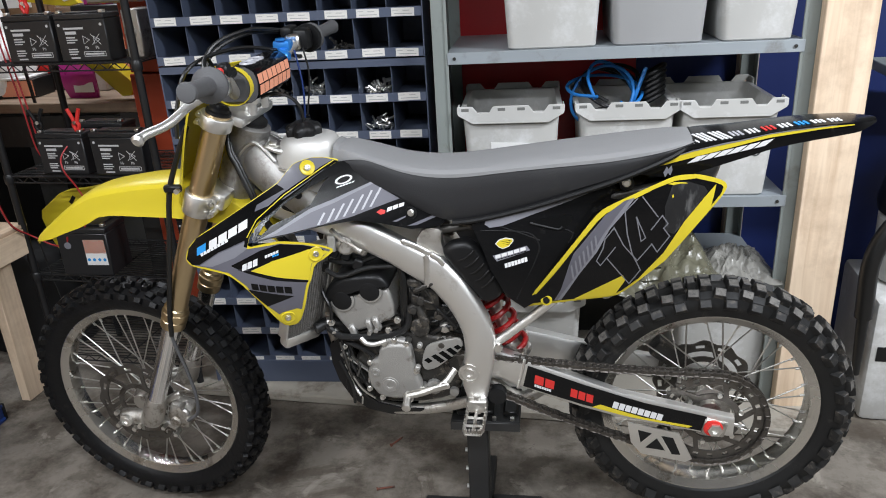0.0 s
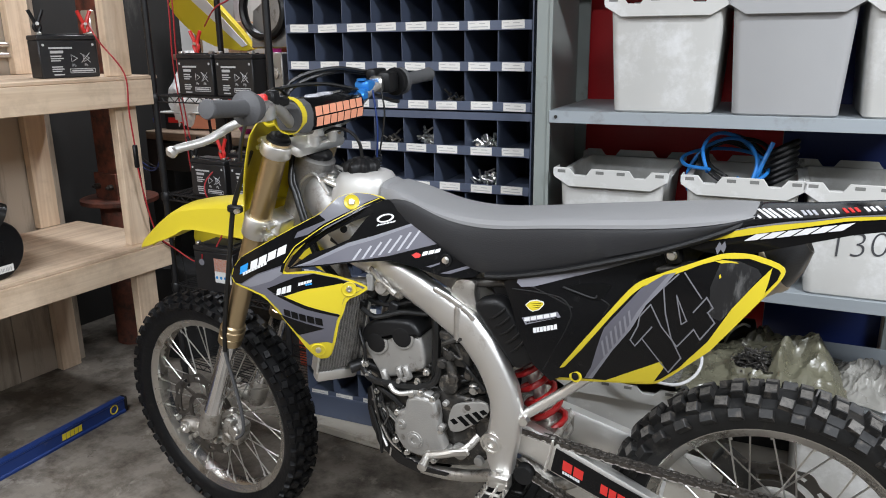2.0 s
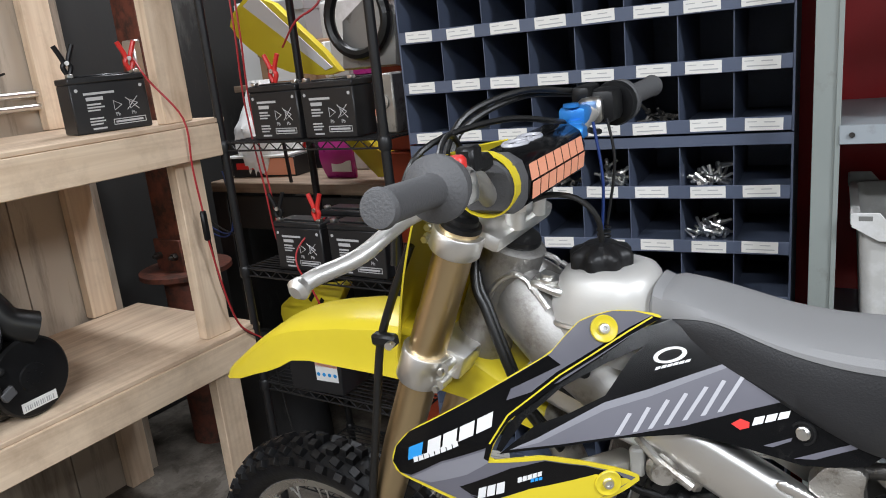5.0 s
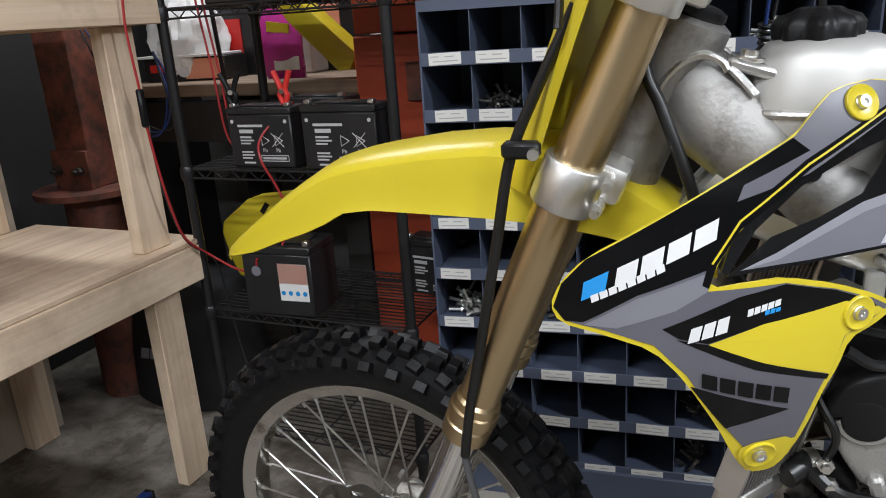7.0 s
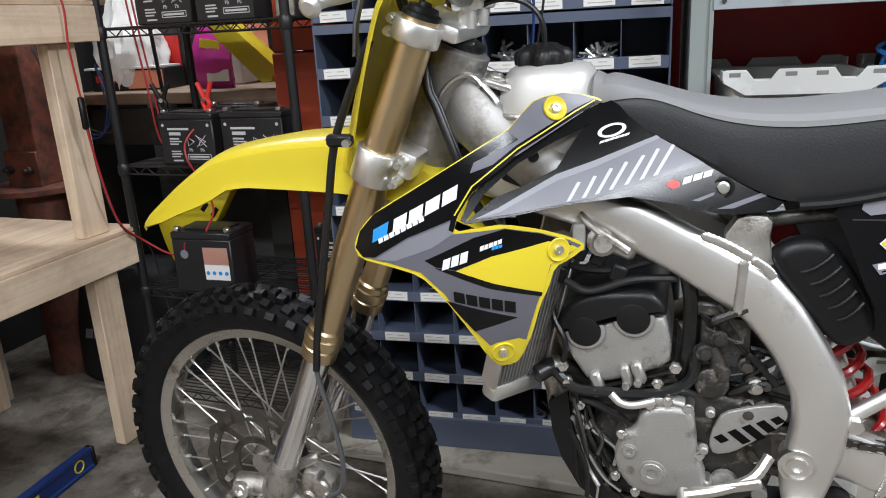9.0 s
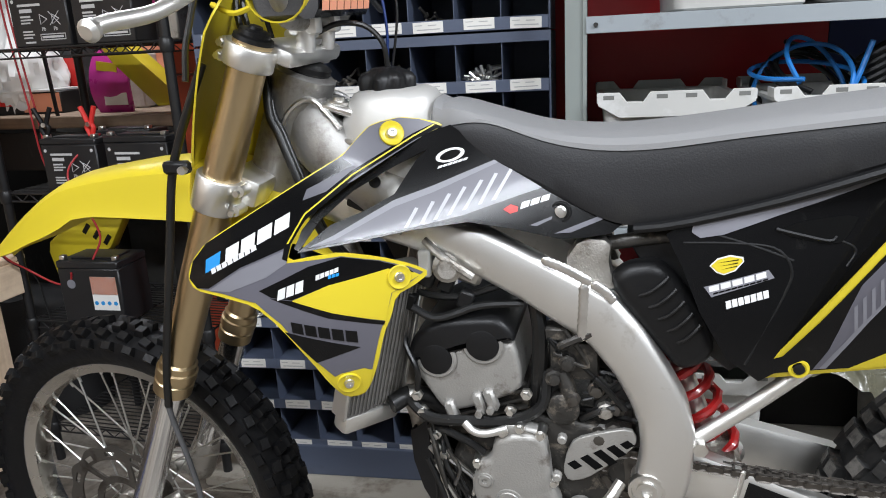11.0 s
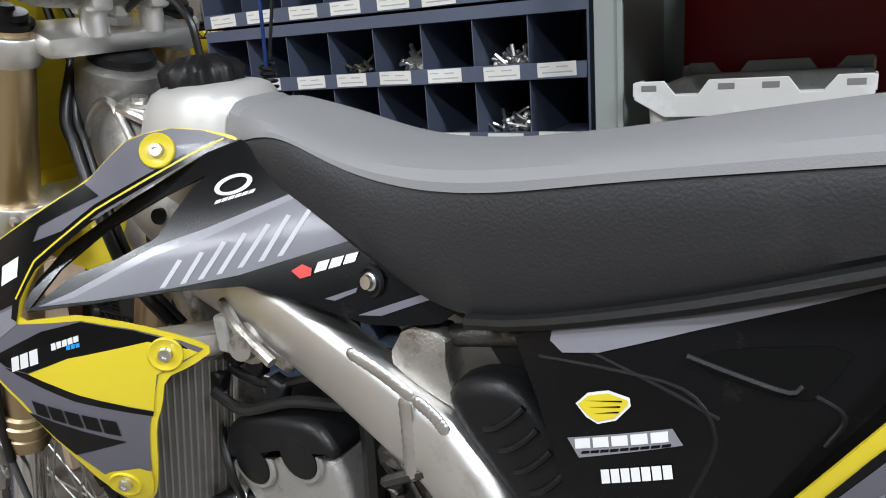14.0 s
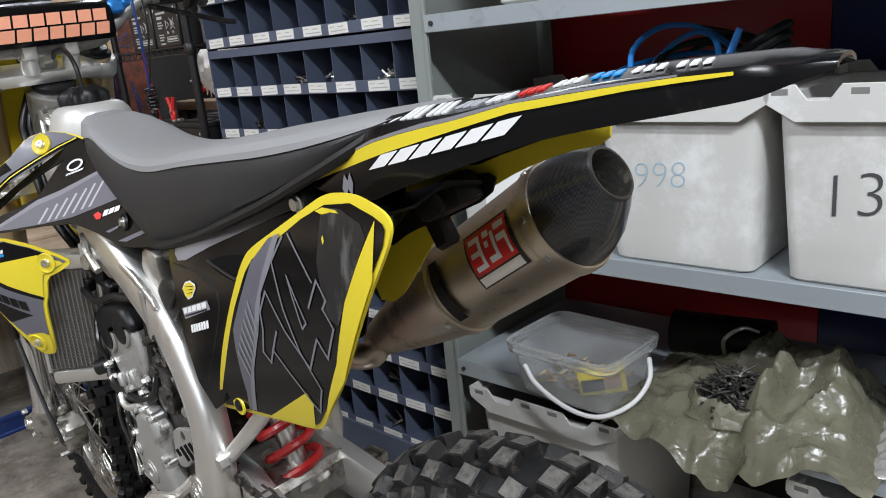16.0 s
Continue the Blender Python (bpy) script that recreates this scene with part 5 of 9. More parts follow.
# ---- frame ----
UP = [(0.470, 1.012), (0.545, 0.965), (0.630, 0.922), (0.678, 0.907), (0.748, 0.872), (0.809, 0.840), (0.843, 0.824), (0.886, 0.774), (0.920, 0.722), (0.943, 0.680), (0.957, 0.625), (0.952, 0.560), (0.940, 0.505), (0.932, 0.462)]
LO = [(0.395, 0.925), (0.480, 0.900), (0.575, 0.875), (0.623, 0.858), (0.713, 0.812), (0.785, 0.766), (0.812, 0.748), (0.848, 0.704), (0.868, 0.668), (0.880, 0.636), (0.884, 0.603), (0.876, 0.548), (0.874, 0.500), (0.882, 0.458)]
OUT = [0.058, 0.072, 0.082, 0.085, 0.089, 0.092, 0.094, 0.098, 0.102, 0.106, 0.112, 0.118, 0.114, 0.104]
n = len(UP)
tt = np.linspace(0, n - 1, 46)
for side in (-1, 1):
    bm = bmesh.new()
    rings = []
    for t in tt:
        g = lambda a, k: float(np.interp(t, range(n), [p[k] for p in a]))
        a, b, o = Vector((g(UP, 0), g(UP, 1))), Vector((g(LO, 0), g(LO, 1))), float(np.interp(t, range(n), OUT))
        pts = []
        for x, y in ((0.0, 0.72), (0.06, 0.92), (0.16, 1.0), (0.5, 1.06), (0.84, 1.0), (0.94, 0.92), (1.0, 0.72), (1.0, 0.3), (0.9, 0.0), (0.1, 0.0), (0.0, 0.3)):
            q = a + (b - a) * x
            pts.append((q.x, side * (o - 0.040 + 0.040 * y), q.y))
        rings.append(pts)
    loft(bm, rings)
    sp = part("frame_spar", bm, M_SPAR, bike, "brushed aluminium frame spar", 50)
    # weld beads
    for pts in ([(0.806, 0.842), (0.8045, 0.80), (0.802, 0.757)], [(0.750, 0.8745), (0.782, 0.861), (0.816, 0.842)], [(0.816, 0.842), (0.834, 0.830), (0.846, 0.816)]):
        bm = bmesh.new()
        path = curve([(p[0], side * 0.0945, p[1]) for p in pts], 14)
        rings = []
        for i, p in enumerate(path):
            d = (path[min(i + 1, len(path) - 1)] - path[max(i - 1, 0)]).normalized()
            x = d.cross(YAX).normalized()
            r = 0.0066 * (1.0 + 0.09 * math.cos(i * 2.1)) * min(1.0, 0.4 + 0.4 * min(i, len(path) - 1 - i))
            rings.append([p + x * (r * math.cos(a)) + YAX * (0.42 * r * math.sin(a)) for a in [k * math.pi / 5 for k in range(10)]])
        loft(bm, rings)
        part("weld_bead", bm, M_WELD, sp, "rippled bright weld bead", 70)
    bm = bmesh.new()
    prism(bm, soften([(0.775, 0.862), (0.80, 0.90), (0.842, 0.896), (0.838, 0.86), (0.852, 0.82), (0.80, 0.842)]), side * 0.045, side * 0.075, 0.006)
    part("seat_bracket", bm, M_CAST, bike)
    bm = bmesh.new()
    lathe(bm, (0.893, side * 0.1185, 0.543), (0, side, 0), [(-0.012, 0.025), (0.001, 0.0255), (0.002, 0.021), (-0.003, 0.020), (-0.003, 0.014), (0.003, 0.014), (0.003, 0.008), (-0.004, 0.007)], 24)
    part("pivot_bolt", bm, M_STEEL, sp)
    bm = bmesh.new()
    tube(bm, [(0.585, side * 0.082, 0.895), (0.615, side * 0.093, 0.872), (0.655, side * 0.096, 0.846)], 0.006, n=8)
    part("mount_lug", bm, M_CAST, sp)

bm = bmesh.new()
a, d = Vector((0.352, -0.004, 1.0)), FDIR
lathe(bm, Vector((0.400, -0.004, 1.128)) - FDIR * 0.215, FDIR, [(0, 0.034), (0.004, 0.043), (0.03, 0.045), (0.06, 0.043), (0.15, 0.044), (0.180, 0.047), (0.210, 0.047), (0.215, 0.038)], 32)
hd = part("steering_head", bm, M_NECK, bike, "cast aluminium steering head")
bm = bmesh.new()
lathe(bm, Vector((0.400, -0.004, 1.128)), FDIR, [(0, 0.035), (0.003, 0.037), (0.010, 0.036), (0.013, 0.028)], 24)
part("bearing_seal", bm, M_BLACKP, hd)
for side in (-1, 1):
    bm = bmesh.new()
    secs = []
    for t, (u, w, v, hu, hv) in enumerate(((0.385, 1.060, 0.008, 0.052, 0.034), (0.405, 1.045, 0.020, 0.052, 0.034), (0.43, 1.025, 0.032, 0.050, 0.034), (0.455, 1.003, 0.044, 0.046, 0.032), (0.48, 0.985, 0.052, 0.043, 0.029), (0.52, 0.960, 0.062, 0.040, 0.026), (0.57, 0.930, 0.072, 0.038, 0.022))):
        nrm = Vector((0.55, 0, 0.83))
        ring_pts = []
        for k in range(16):
            a = 2 * math.pi * k / 16
            ring_pts.append(Vector((u, side * v, w)) + nrm * (hu * math.cos(a)) + YAX * (hv * math.sin(a)))
        secs.append(ring_pts)
    loft(bm, secs)
    g = part("neck_gusset", bm, M_NECK, bike, "cast aluminium neck flowing into the frame spar")
    for run in (((0.372, 0.046, 1.052), (0.381, 0.047, 1.068), (0.397, 0.046, 1.083), (0.416, 0.045, 1.090), (0.434, 0.048, 1.083), (0.441, 0.051, 1.074)), ((0.443, 0.052, 1.076), (0.455, 0.056, 1.064), (0.467, 0.060, 1.050))):
        bm = bmesh.new()
        tube(bm, [(u, side * v, w) for u, v, w in run], 0.0046, n=8)
        part("weld_bead", bm, M_WELD, g, "rippled bright weld bead")
bm = bmesh.new()
tube(bm, [(0.40, 0.0, 0.93), (0.45, 0.0, 0.80), (0.500, 0.0, 0.68), (0.535, 0.0, 0.58), (0.550, 0.0, 0.51), (0.60, 0.0, 0.43)], 0.024, n=14)
part("down_tube", bm, M_CAST, bike, "dirty aluminium down tube")
for side in (-1, 1):
    bm = bmesh.new()
    tube(bm, [(0.57, side * 0.03, 0.46), (0.62, side * 0.06, 0.412), (0.70, side * 0.07, 0.396), (0.80, side * 0.07, 0.405), (0.885, side * 0.085, 0.44)], 0.0145, n=12)
    part("cradle_rail", bm, M_CAST, bike, "dirty aluminium lower frame rail")
for side in (-1, 1):
    bm = bmesh.new()
    tube(bm, [(0.83, side * 0.055, 0.885), (1.0, side * 0.055, 0.915), (1.2, side * 0.048, 0.962), (1.34, side * 0.048, 0.995)], 0.010, n=10)
    part("subframe_rail", bm, M_DARKCAST, bike, "dark upper subframe rail")
bm = bmesh.new()
tube(bm, [(0.955, -0.085, 0.61), (1.06, -0.082, 0.70), (1.16, -0.075, 0.80), (1.27, -0.066, 0.95)], 0.011, n=10)
part("subframe_strut", bm, M_ALU, bike, "bright aluminium lower subframe strut")
bm = bmesh.new()
cyl(bm, (0.962, -0.095, 0.608), (0.962, -0.108, 0.608), 0.011, n=6)
part("subframe_bolt", bm, M_STEEL, bike)

# ---- tank and seat ----
bm = bmesh.new()
secs = []
for w, rf, rr, rv in ((0.955, 0.075, 0.070, 0.074), (1.000, 0.078, 0.072, 0.074), (1.036, 0.078, 0.074, 0.072), (1.052, 0.074, 0.074, 0.069), (1.070, 0.067, 0.073, 0.064), (1.084, 0.060, 0.070, 0.059), (1.093, 0.053, 0.064, 0.053), (1.0975, 0.044, 0.054, 0.045), (1.099, 0.038, 0.044, 0.039)):
    ring_pts = []
    for a in [2 * math.pi * i / 40 for i in range(40)]:
        ca, sa = math.cos(a), math.sin(a)
        ring_pts.append((0.528 + (rr if ca > 0 else rf) * math.copysign(abs(ca) ** 0.8, ca), rv * math.copysign(abs(sa) ** 0.8, sa), w))
    secs.append(ring_pts)
loft(bm, secs)
tk = part("fuel_tank", bm, M_TANK, bike, "pale satin fuel tank top")
bm = bmesh.new()
tube(bm, [(0.528 + (0.073 if math.cos(a) > 0 else 0.078) * math.copysign(abs(math.cos(a)) ** 0.8, math.cos(a)), 0.0725 * math.copysign(abs(math.sin(a)) ** 0.8, math.sin(a)), 1.032) for a in [2 * math.pi * i / 32 for i in range(33)]], 0.0045, n=8, k=1)
part("tank_seam", bm, M_WELD, tk, "rippled weld seam round the tank")
bm = bmesh.new()
secs = []
for h, r, wv in ((1.094, 0.036, 0), (1.098, 0.040, 0.0030), (1.112, 0.039, 0.0048), (1.119, 0.034, 0.0042), (1.123, 0.024, 0.002), (1.1265, 0.020, 0), (1.127, 0.008, 0)):
    secs.append([(0.522 + (r + wv * math.cos(8 * a)) * math.cos(a), (r + wv * math.cos(8 * a)) * math.sin(a), h) for a in [2 * math.pi * i / 64 for i in range(64)]])
loft(bm, secs)
part("fuel_cap", bm, M_BLACKP, tk, "ribbed black fuel cap")
bm = bmesh.new()
box(bm, (0.463, -0.03, 1.075), (0.05, 0.05, 0.012), Matrix.Rotation(0.3, 3, "Y"), 0.004)
lathe(bm, (0.458, -0.035, 1.082), (0.2, 0, 1), [(0, 0.016), (0.004, 0.016), (0.005, 0.009), (0.010, 0.009)], 16)
part("tank_mount", bm, M_STEEL, tk)

for dv, r in ((-0.062, 0.0065), (-0.050, 0.0055)):
    bm = bmesh.new()
    tube(bm, [(0.350, dv * 0.5, 1.13), (0.362, dv, 1.075), (0.376, dv - 0.006, 1.046), (0.391, dv - 0.012, 1.009), (0.409, dv - 0.016, 0.962), (0.43, dv - 0.014, 0.90), (0.47, dv, 0.84)], r, n=10)
    part("harness", bm, M_HOSE, bike, "black wiring harness beside the steering head")
bm = bmesh.new()
box(bm, (0.50, -0.060, 0.955), (0.05, 0.03, 0.05), Matrix.Rotation(0.4, 3, "Y"), 0.006, 2)
lathe(bm, (0.515, -0.066, 0.975), (0.3, -1, 0.2), [(0, 0.013), (0.012, 0.013), (0.014, 0.009), (0.024, 0.008)], 16)
part("relay", bm, M_BLACKP, bike, "black relay and connector behind the shroud")

SU = np.linspace(0.588, 1.372, 68)
S_TOP = np.interp(SU, [0.588, 0.593, 0.60, 0.622, 0.654, 0.682, 0.742, 0.80, 0.857, 0.911, 0.962, 1.011, 1.103, 1.166, 1.237, 1.30, 1.332, 1.355, 1.372], [1.052, 1.074, 1.085, 1.084, 1.071, 1.061, 1.043, 1.036, 1.035, 1.039, 1.044, 1.050, 1.062, 1.069, 1.078, 1.084, 1.088, 1.091, 1.087])
S_LINE = np.interp(SU, [0.588, 0.60, 0.655, 0.685, 0.715, 0.76, 0.812, 0.862, 0.907, 0.95, 0.99, 1.062, 1.129, 1.195, 1.264, 1.322, 1.354, 1.372], [1.038, 1.045, 1.056, 1.054, 1.041, 1.025, 1.016, 1.0145, 1.018, 1.024, 1.030, 1.038, 1.045, 1.052, 1.062, 1.073, 1.080, 1.086])
S_BOT = np.interp(SU, [0.588, 0.609, 0.691, 0.797, 0.845, 0.875, 0.95, 1.045, 1.211, 1.245, 1.293, 1.335, 1.372], [1.030, 1.034, 0.998, 0.942, 0.919, 0.917, 0.932, 0.958, 1.013, 1.028, 1.047, 1.066, 1.085])
S_HL = np.interp(SU, [0.588, 0.596, 0.64, 0.72, 0.85, 1.0, 1.2, 1.30, 1.345, 1.372], [0.034, 0.046, 0.056, 0.064, 0.070, 0.078, 0.083, 0.078, 0.067, 0.052])
S_HB = np.interp(SU, [0.588, 0.61, 0.66, 0.80, 0.95, 1.1, 1.25, 1.30, 1.345, 1.372], [0.035, 0.050, 0.066, 0.080, 0.084, 0.086, 0.082, 0.076, 0.066, 0.052])
ker = np.array([1, 2, 3, 2, 1]) / 9
sm = lambda a: np.concatenate([a[:2], np.convolve(a, ker, "valid"), a[-2:]])
S_TOP, S_LINE, S_BOT, S_HL, S_HB = (sm(sm(a)) for a in (S_TOP, S_LINE, S_BOT, S_HL, S_HB))
bm = bmesh.new()
rows = []
for u, t, l, h in zip(SU, S_TOP, S_LINE, S_HL):
    rows.append([(u, s * h * x, l + (t - l) * z) for s, x, z in ((-1, 1.02, 0), (-1, 1.0, 0.35), (-1, 0.9, 0.74), (-1, 0.7, 0.93), (-1, 0.36, 1.0), (1, 0, 1.0), (1, 0.36, 1.0), (1, 0.7, 0.93), (1, 0.9, 0.74), (1, 1.0, 0.35), (1, 1.02, 0))])
sheet(bm, rows, 0.003)
seat = part("seat", bm, M_SEATTOP, bike, "long grey gripper seat with charcoal sides", 30)
for s in (-1, 1):
    bm = bmesh.new()
    rows = []
    for u, l, b, h, hb in zip(SU, S_LINE, S_BOT, S_HL, S_HB):
        rows.append([(u, s * (h + (hb - h) * x + bul), l - 0.0005 + (b - l) * x) for x, bul in ((0, -0.001), (0.08, 0.0012), (0.3, 0.003), (0.6, 0.003), (0.88, 0.001), (1, -0.004))])
    sheet(bm, rows, 0.003)
    part("seat_side", bm, M_SEATSIDE, seat, "charcoal vinyl seat side", 30)
bm = bmesh.new()
rows = [[(u, x * hb, b + 0.004) for x in (-0.95, 0, 0.95)] for u, b, hb in zip(SU, S_BOT, S_HB)]
sheet(bm, rows, 0.003)
part("seat_base", bm, M_BLACKP, seat)
bm = bmesh.new()
tube(bm, [(u, -h - 0.001, b - 0.004) for u, b, h in list(zip(SU, S_BOT, S_HB))[24::3]], 0.0065, n=8, k=1)
part("seat_trim", bm, M_BLACKP, seat, "black edge strip under the seat")

# ---- left bodywork ----
F_SH = bulge((0.4855, 0.8674, -0.1887, 0.4657, 0.0806, 1.6597, -0.0549, 1.2204))
F_WG = bulge((0.6437, 0.9496, -0.1067, 0.2972, 0.5033, -0.3516, -0.5364, 0.2834))
F_SD = bulge((1.0637, 0.855, -0.1, 0.0537, 0.1748, 0.6265, -0.1123, 0.3274))
F_PL = bulge((1.2351, 0.8896, -0.1115, 0.0255, -0.0356, -0.3667, -0.0439, 0.844))
SHROUD = [(0.2909, 0.8795), (0.3005, 0.9026), (0.3237, 0.9278), (0.3830, 0.9619), (0.4092, 0.9765), (0.4636, 1.0086), (0.4996, 1.0280), (0.5141, 1.0464), (0.5266, 1.0600), (0.5403, 1.0644), (0.5618, 1.0669), (0.5853, 1.0622), (0.6069, 1.0546), (0.6138, 1.0489), (0.5827, 1.0362), (0.5146, 0.9983),
          (0.4603, 0.9565), (0.4401, 0.9227), (0.4345, 0.9015), (0.4687, 0.9055), (0.4990, 0.9067), (0.5422, 0.8944), (0.5816, 0.8753), (0.6003, 0.8591), (0.5809, 0.8455), (0.5595, 0.8367), (0.5510, 0.8058), (0.5415, 0.7865), (0.5274, 0.7363),
          (0.5121, 0.6996), (0.5005, 0.6861), (0.4790, 0.6850), (0.4661, 0.7080), (0.4469, 0.7570), (0.4160, 0.8127), (0.3872, 0.8434), (0.3440, 0.8557), (0.2999, 0.8631)]
for side in (-1, 1):
    bm = bmesh.new()
    patch(bm, soften(SHROUD), F_SH, 0.0, 0.0032, side)
    # Far shroud is presumed yellow; its black paints in the dark behind the gap.
    sh = part("radiator_shroud", bm, M_YELLOW if side < 0 else M_BLACKP, bike, "yellow radiator shroud with black and grey graphics" if side < 0 else "far radiator shroud, coloured black for the dark behind the gap")
    if side > 0:
        continue
    rimmed = 0.0012
    skin("graphic", [(0.2944, 0.8785), (0.3024, 0.9022), (0.3251, 0.9269), (0.4095, 0.9755), (0.4996, 1.0271), (0.5151, 1.0459), (0.5276, 1.0590), (0.5408, 1.0635), (0.5618, 1.0661), (0.5848, 1.0616), (0.6040, 1.0532), (0.6060, 1.0484), (0.5798, 1.0338), (0.5127, 0.9944), (0.4584, 0.9527), (0.4362, 0.9207),
                     (0.4316, 0.8995), (0.4688, 0.9007), (0.4991, 0.9018), (0.5423, 0.8896), (0.5767, 0.8734), (0.5925, 0.8619), (0.5769, 0.8512), (0.5555, 0.8415), (0.5442, 0.8058), (0.5366, 0.7865), (0.5196, 0.7295), (0.4727, 0.7254), (0.4488, 0.7638),
                     (0.4188, 0.8166), (0.3891, 0.8482), (0.3450, 0.8605), (0.3058, 0.8661)], F_SH, M_GREYG, sh, 0.0008, "dark grey printed graphic")
    skin("graphic", [(0.2944, 0.8785), (0.3024, 0.9022), (0.3251, 0.9269), (0.4095, 0.9755), (0.4977, 1.0256), (0.5125, 1.0137), (0.4589, 0.9902), (0.4542, 0.9767), (0.5127, 0.9944), (0.4584, 0.9527), (0.4362, 0.9207), (0.3729, 0.8963), (0.3243, 0.8671), (0.3058, 0.8661)],
         F_SH, M_BLACKG, sh, rimmed, "black printed graphic")
    skin("graphic", [(0.3244, 0.8642), (0.3730, 0.8934), (0.4363, 0.9179), (0.4336, 0.8995), (0.4064, 0.8820), (0.3547, 0.8635)], F_SH, M_LGREYG, sh, rimmed, "light grey printed flash")
    skin("graphic", [(0.3958, 0.8646), (0.4600, 0.8929), (0.4991, 0.9009), (0.5423, 0.8886), (0.5747, 0.8724), (0.5817, 0.8638), (0.5522, 0.8761), (0.4819, 0.8651), (0.4361, 0.8495), (0.4106, 0.8551)], F_SH, M_BLACKG, sh, rimmed, "black printed graphic")
    skin("graphic", [(0.4086, 0.8541), (0.4361, 0.8485), (0.4843, 0.8257), (0.5442, 0.8019), (0.5423, 0.7971), (0.4785, 0.8189)], F_SH, M_BLACKG, sh, rimmed, "black printed graphic")
    skin("graphic", [(0.4361, 0.8485), (0.4819, 0.8651), (0.5522, 0.8761), (0.5827, 0.8638), (0.5886, 0.8590), (0.5750, 0.8522), (0.5546, 0.8415), (0.5442, 0.8029), (0.4843, 0.8257)], F_SH, M_YELLOW, sh, rimmed, "yellow printed flash")
    skin("graphic", [(0.4219, 0.8051), (0.5113, 0.7690), (0.4548, 0.7532)], F_SH, M_BLACKG, sh, rimmed, "black printed triangle")
    skin("lower_tab", soften([(0.4707, 0.7292), (0.5215, 0.7353), (0.5121, 0.7025), (0.4995, 0.6880), (0.4800, 0.6869), (0.4670, 0.7090)]), F_SH, M_YELLOW, sh, 0.0016, "yellow mounting tab")
    letters("lettering", [(0.3220, 0.9047), (0.3492, 0.9193), (0.3513, 0.9029), (0.3251, 0.8893)], 1, F_SH, M_BLUEG, sh, 0.0017, "blue block letter", 0.2)
    letters("lettering", [(0.3531, 0.9203), (0.4416, 0.9651), (0.4447, 0.9487), (0.3552, 0.9039)], 4, F_SH, M_WHITEG, sh, 0.0017, "white block lettering", 0.2)
    letters("lettering", [(0.3299, 0.8932), (0.3961, 0.9263), (0.3991, 0.9205), (0.3329, 0.8874)], 8, F_SH, M_WHITEG, sh, 0.0017, "small white lettering", 0.2)
    letters("lettering", [(0.4203, 0.8648), (0.4544, 0.8765), (0.4536, 0.8611), (0.4185, 0.8503)], 3, F_SH, M_WHITEG, sh, 0.0017, "white block lettering", 0.1)
    letters("lettering", [(0.4680, 0.8805), (0.4963, 0.8883), (0.4964, 0.8826), (0.4681, 0.8737)], 5, F_SH, M_WHITEG, sh, 0.0017, "small white lettering", 0.1)
    letters("lettering", [(0.4827, 0.8786), (0.4964, 0.8806), (0.4964, 0.8768), (0.4828, 0.8738)], 3, F_SH, M_BLUEG, sh, 0.0017, "small blue squares", 0.1)
    letters("lettering", [(0.4305, 0.8196), (0.5111, 0.7940), (0.5073, 0.7776), (0.4278, 0.8051)], 5, F_SH, M_BLACKG, sh, 0.0017, "black block lettering", -0.2)
    skin("graphic", [(0.6124, 1.0489), (0.5827, 1.0369), (0.5146, 0.9989), (0.4603, 0.9572), (0.4401, 0.9233), (0.4345, 0.9024), (0.4286, 0.9053), (0.4332, 0.9265), (0.4553, 0.9642), (0.5096, 1.0064), (0.5796, 1.0449), (0.6020, 1.0537)], F_SH, M_BLACKG, sh, 0.0015, "black printed edge")
    skin("piping", [(0.6040, 1.0517), (0.5797, 1.0399), (0.5126, 1.0016), (0.4583, 0.9594), (0.4372, 0.9241), (0.4352, 0.9248), (0.4566, 0.9606), (0.5113, 1.0031), (0.5785, 1.0415), (0.6025, 1.0532)], F_SH, M_YELLOW, sh, 0.0020, "thin yellow printed line")
    for u, w in ((0.5542, 1.0476), (0.5641, 0.8617), (0.4875, 0.7130)):
        v = F_SH(u, w)
        nrm = Vector((-0.42, -1, -0.1)).normalized()
        bm = bmesh.new()
        e = 0.002
        gu, gw = (F_SH(u + e, w) - F_SH(u - e, w)) / (2 * e), (F_SH(u, w + e) - F_SH(u, w - e)) / (2 * e)
        nrm = Vector((gu, -1, gw)).normalized()
        at = Vector((u, v, w)) + nrm * 0.0022
        lathe(bm, at - nrm * 0.004, nrm, [(0, 0.0172), (0.0045, 0.0168), (0.0052, 0.0158), (0.0040, 0.0125), (0.0030, 0.0085), (0.0030, 0.0005)], 32, caps=False)
        part("bolt_boss", bm, M_YELLOW, sh, "yellow dished bolt seat")
        bm = bmesh.new()
        lathe(bm, at - nrm * 0.0015, nrm, [(0, 0.0072), (0.002, 0.0072), (0.003, 0.0062), (0.006, 0.006), (0.0062, 0.003), (0.004, 0.0025)], 12)
        part("bolt", bm, M_STEEL, sh)

WING = [(0.6258, 1.0514), (0.6656, 1.0248), (0.7111, 0.9940), (0.7877, 0.9544), (0.8564, 0.9200), (0.8400, 0.9069), (0.8081, 0.9031), (0.7752, 0.9032), (0.7132, 0.9190), (0.6561, 0.9306), (0.5864, 0.9262), (0.5167, 0.9178), (0.4480, 0.9124), (0.4847, 0.9413),
        (0.5234, 0.9536), (0.5602, 0.9709), (0.5737, 0.9928), (0.5862, 1.0128), (0.5988, 1.0231), (0.5582, 1.0060), (0.5079, 0.9795), (0.4711, 0.9476), (0.4499, 0.9142), (0.4441, 0.9174), (0.4508, 0.9385), (0.4711, 0.9661), (0.5253, 1.0042), (0.5930, 1.0418)]
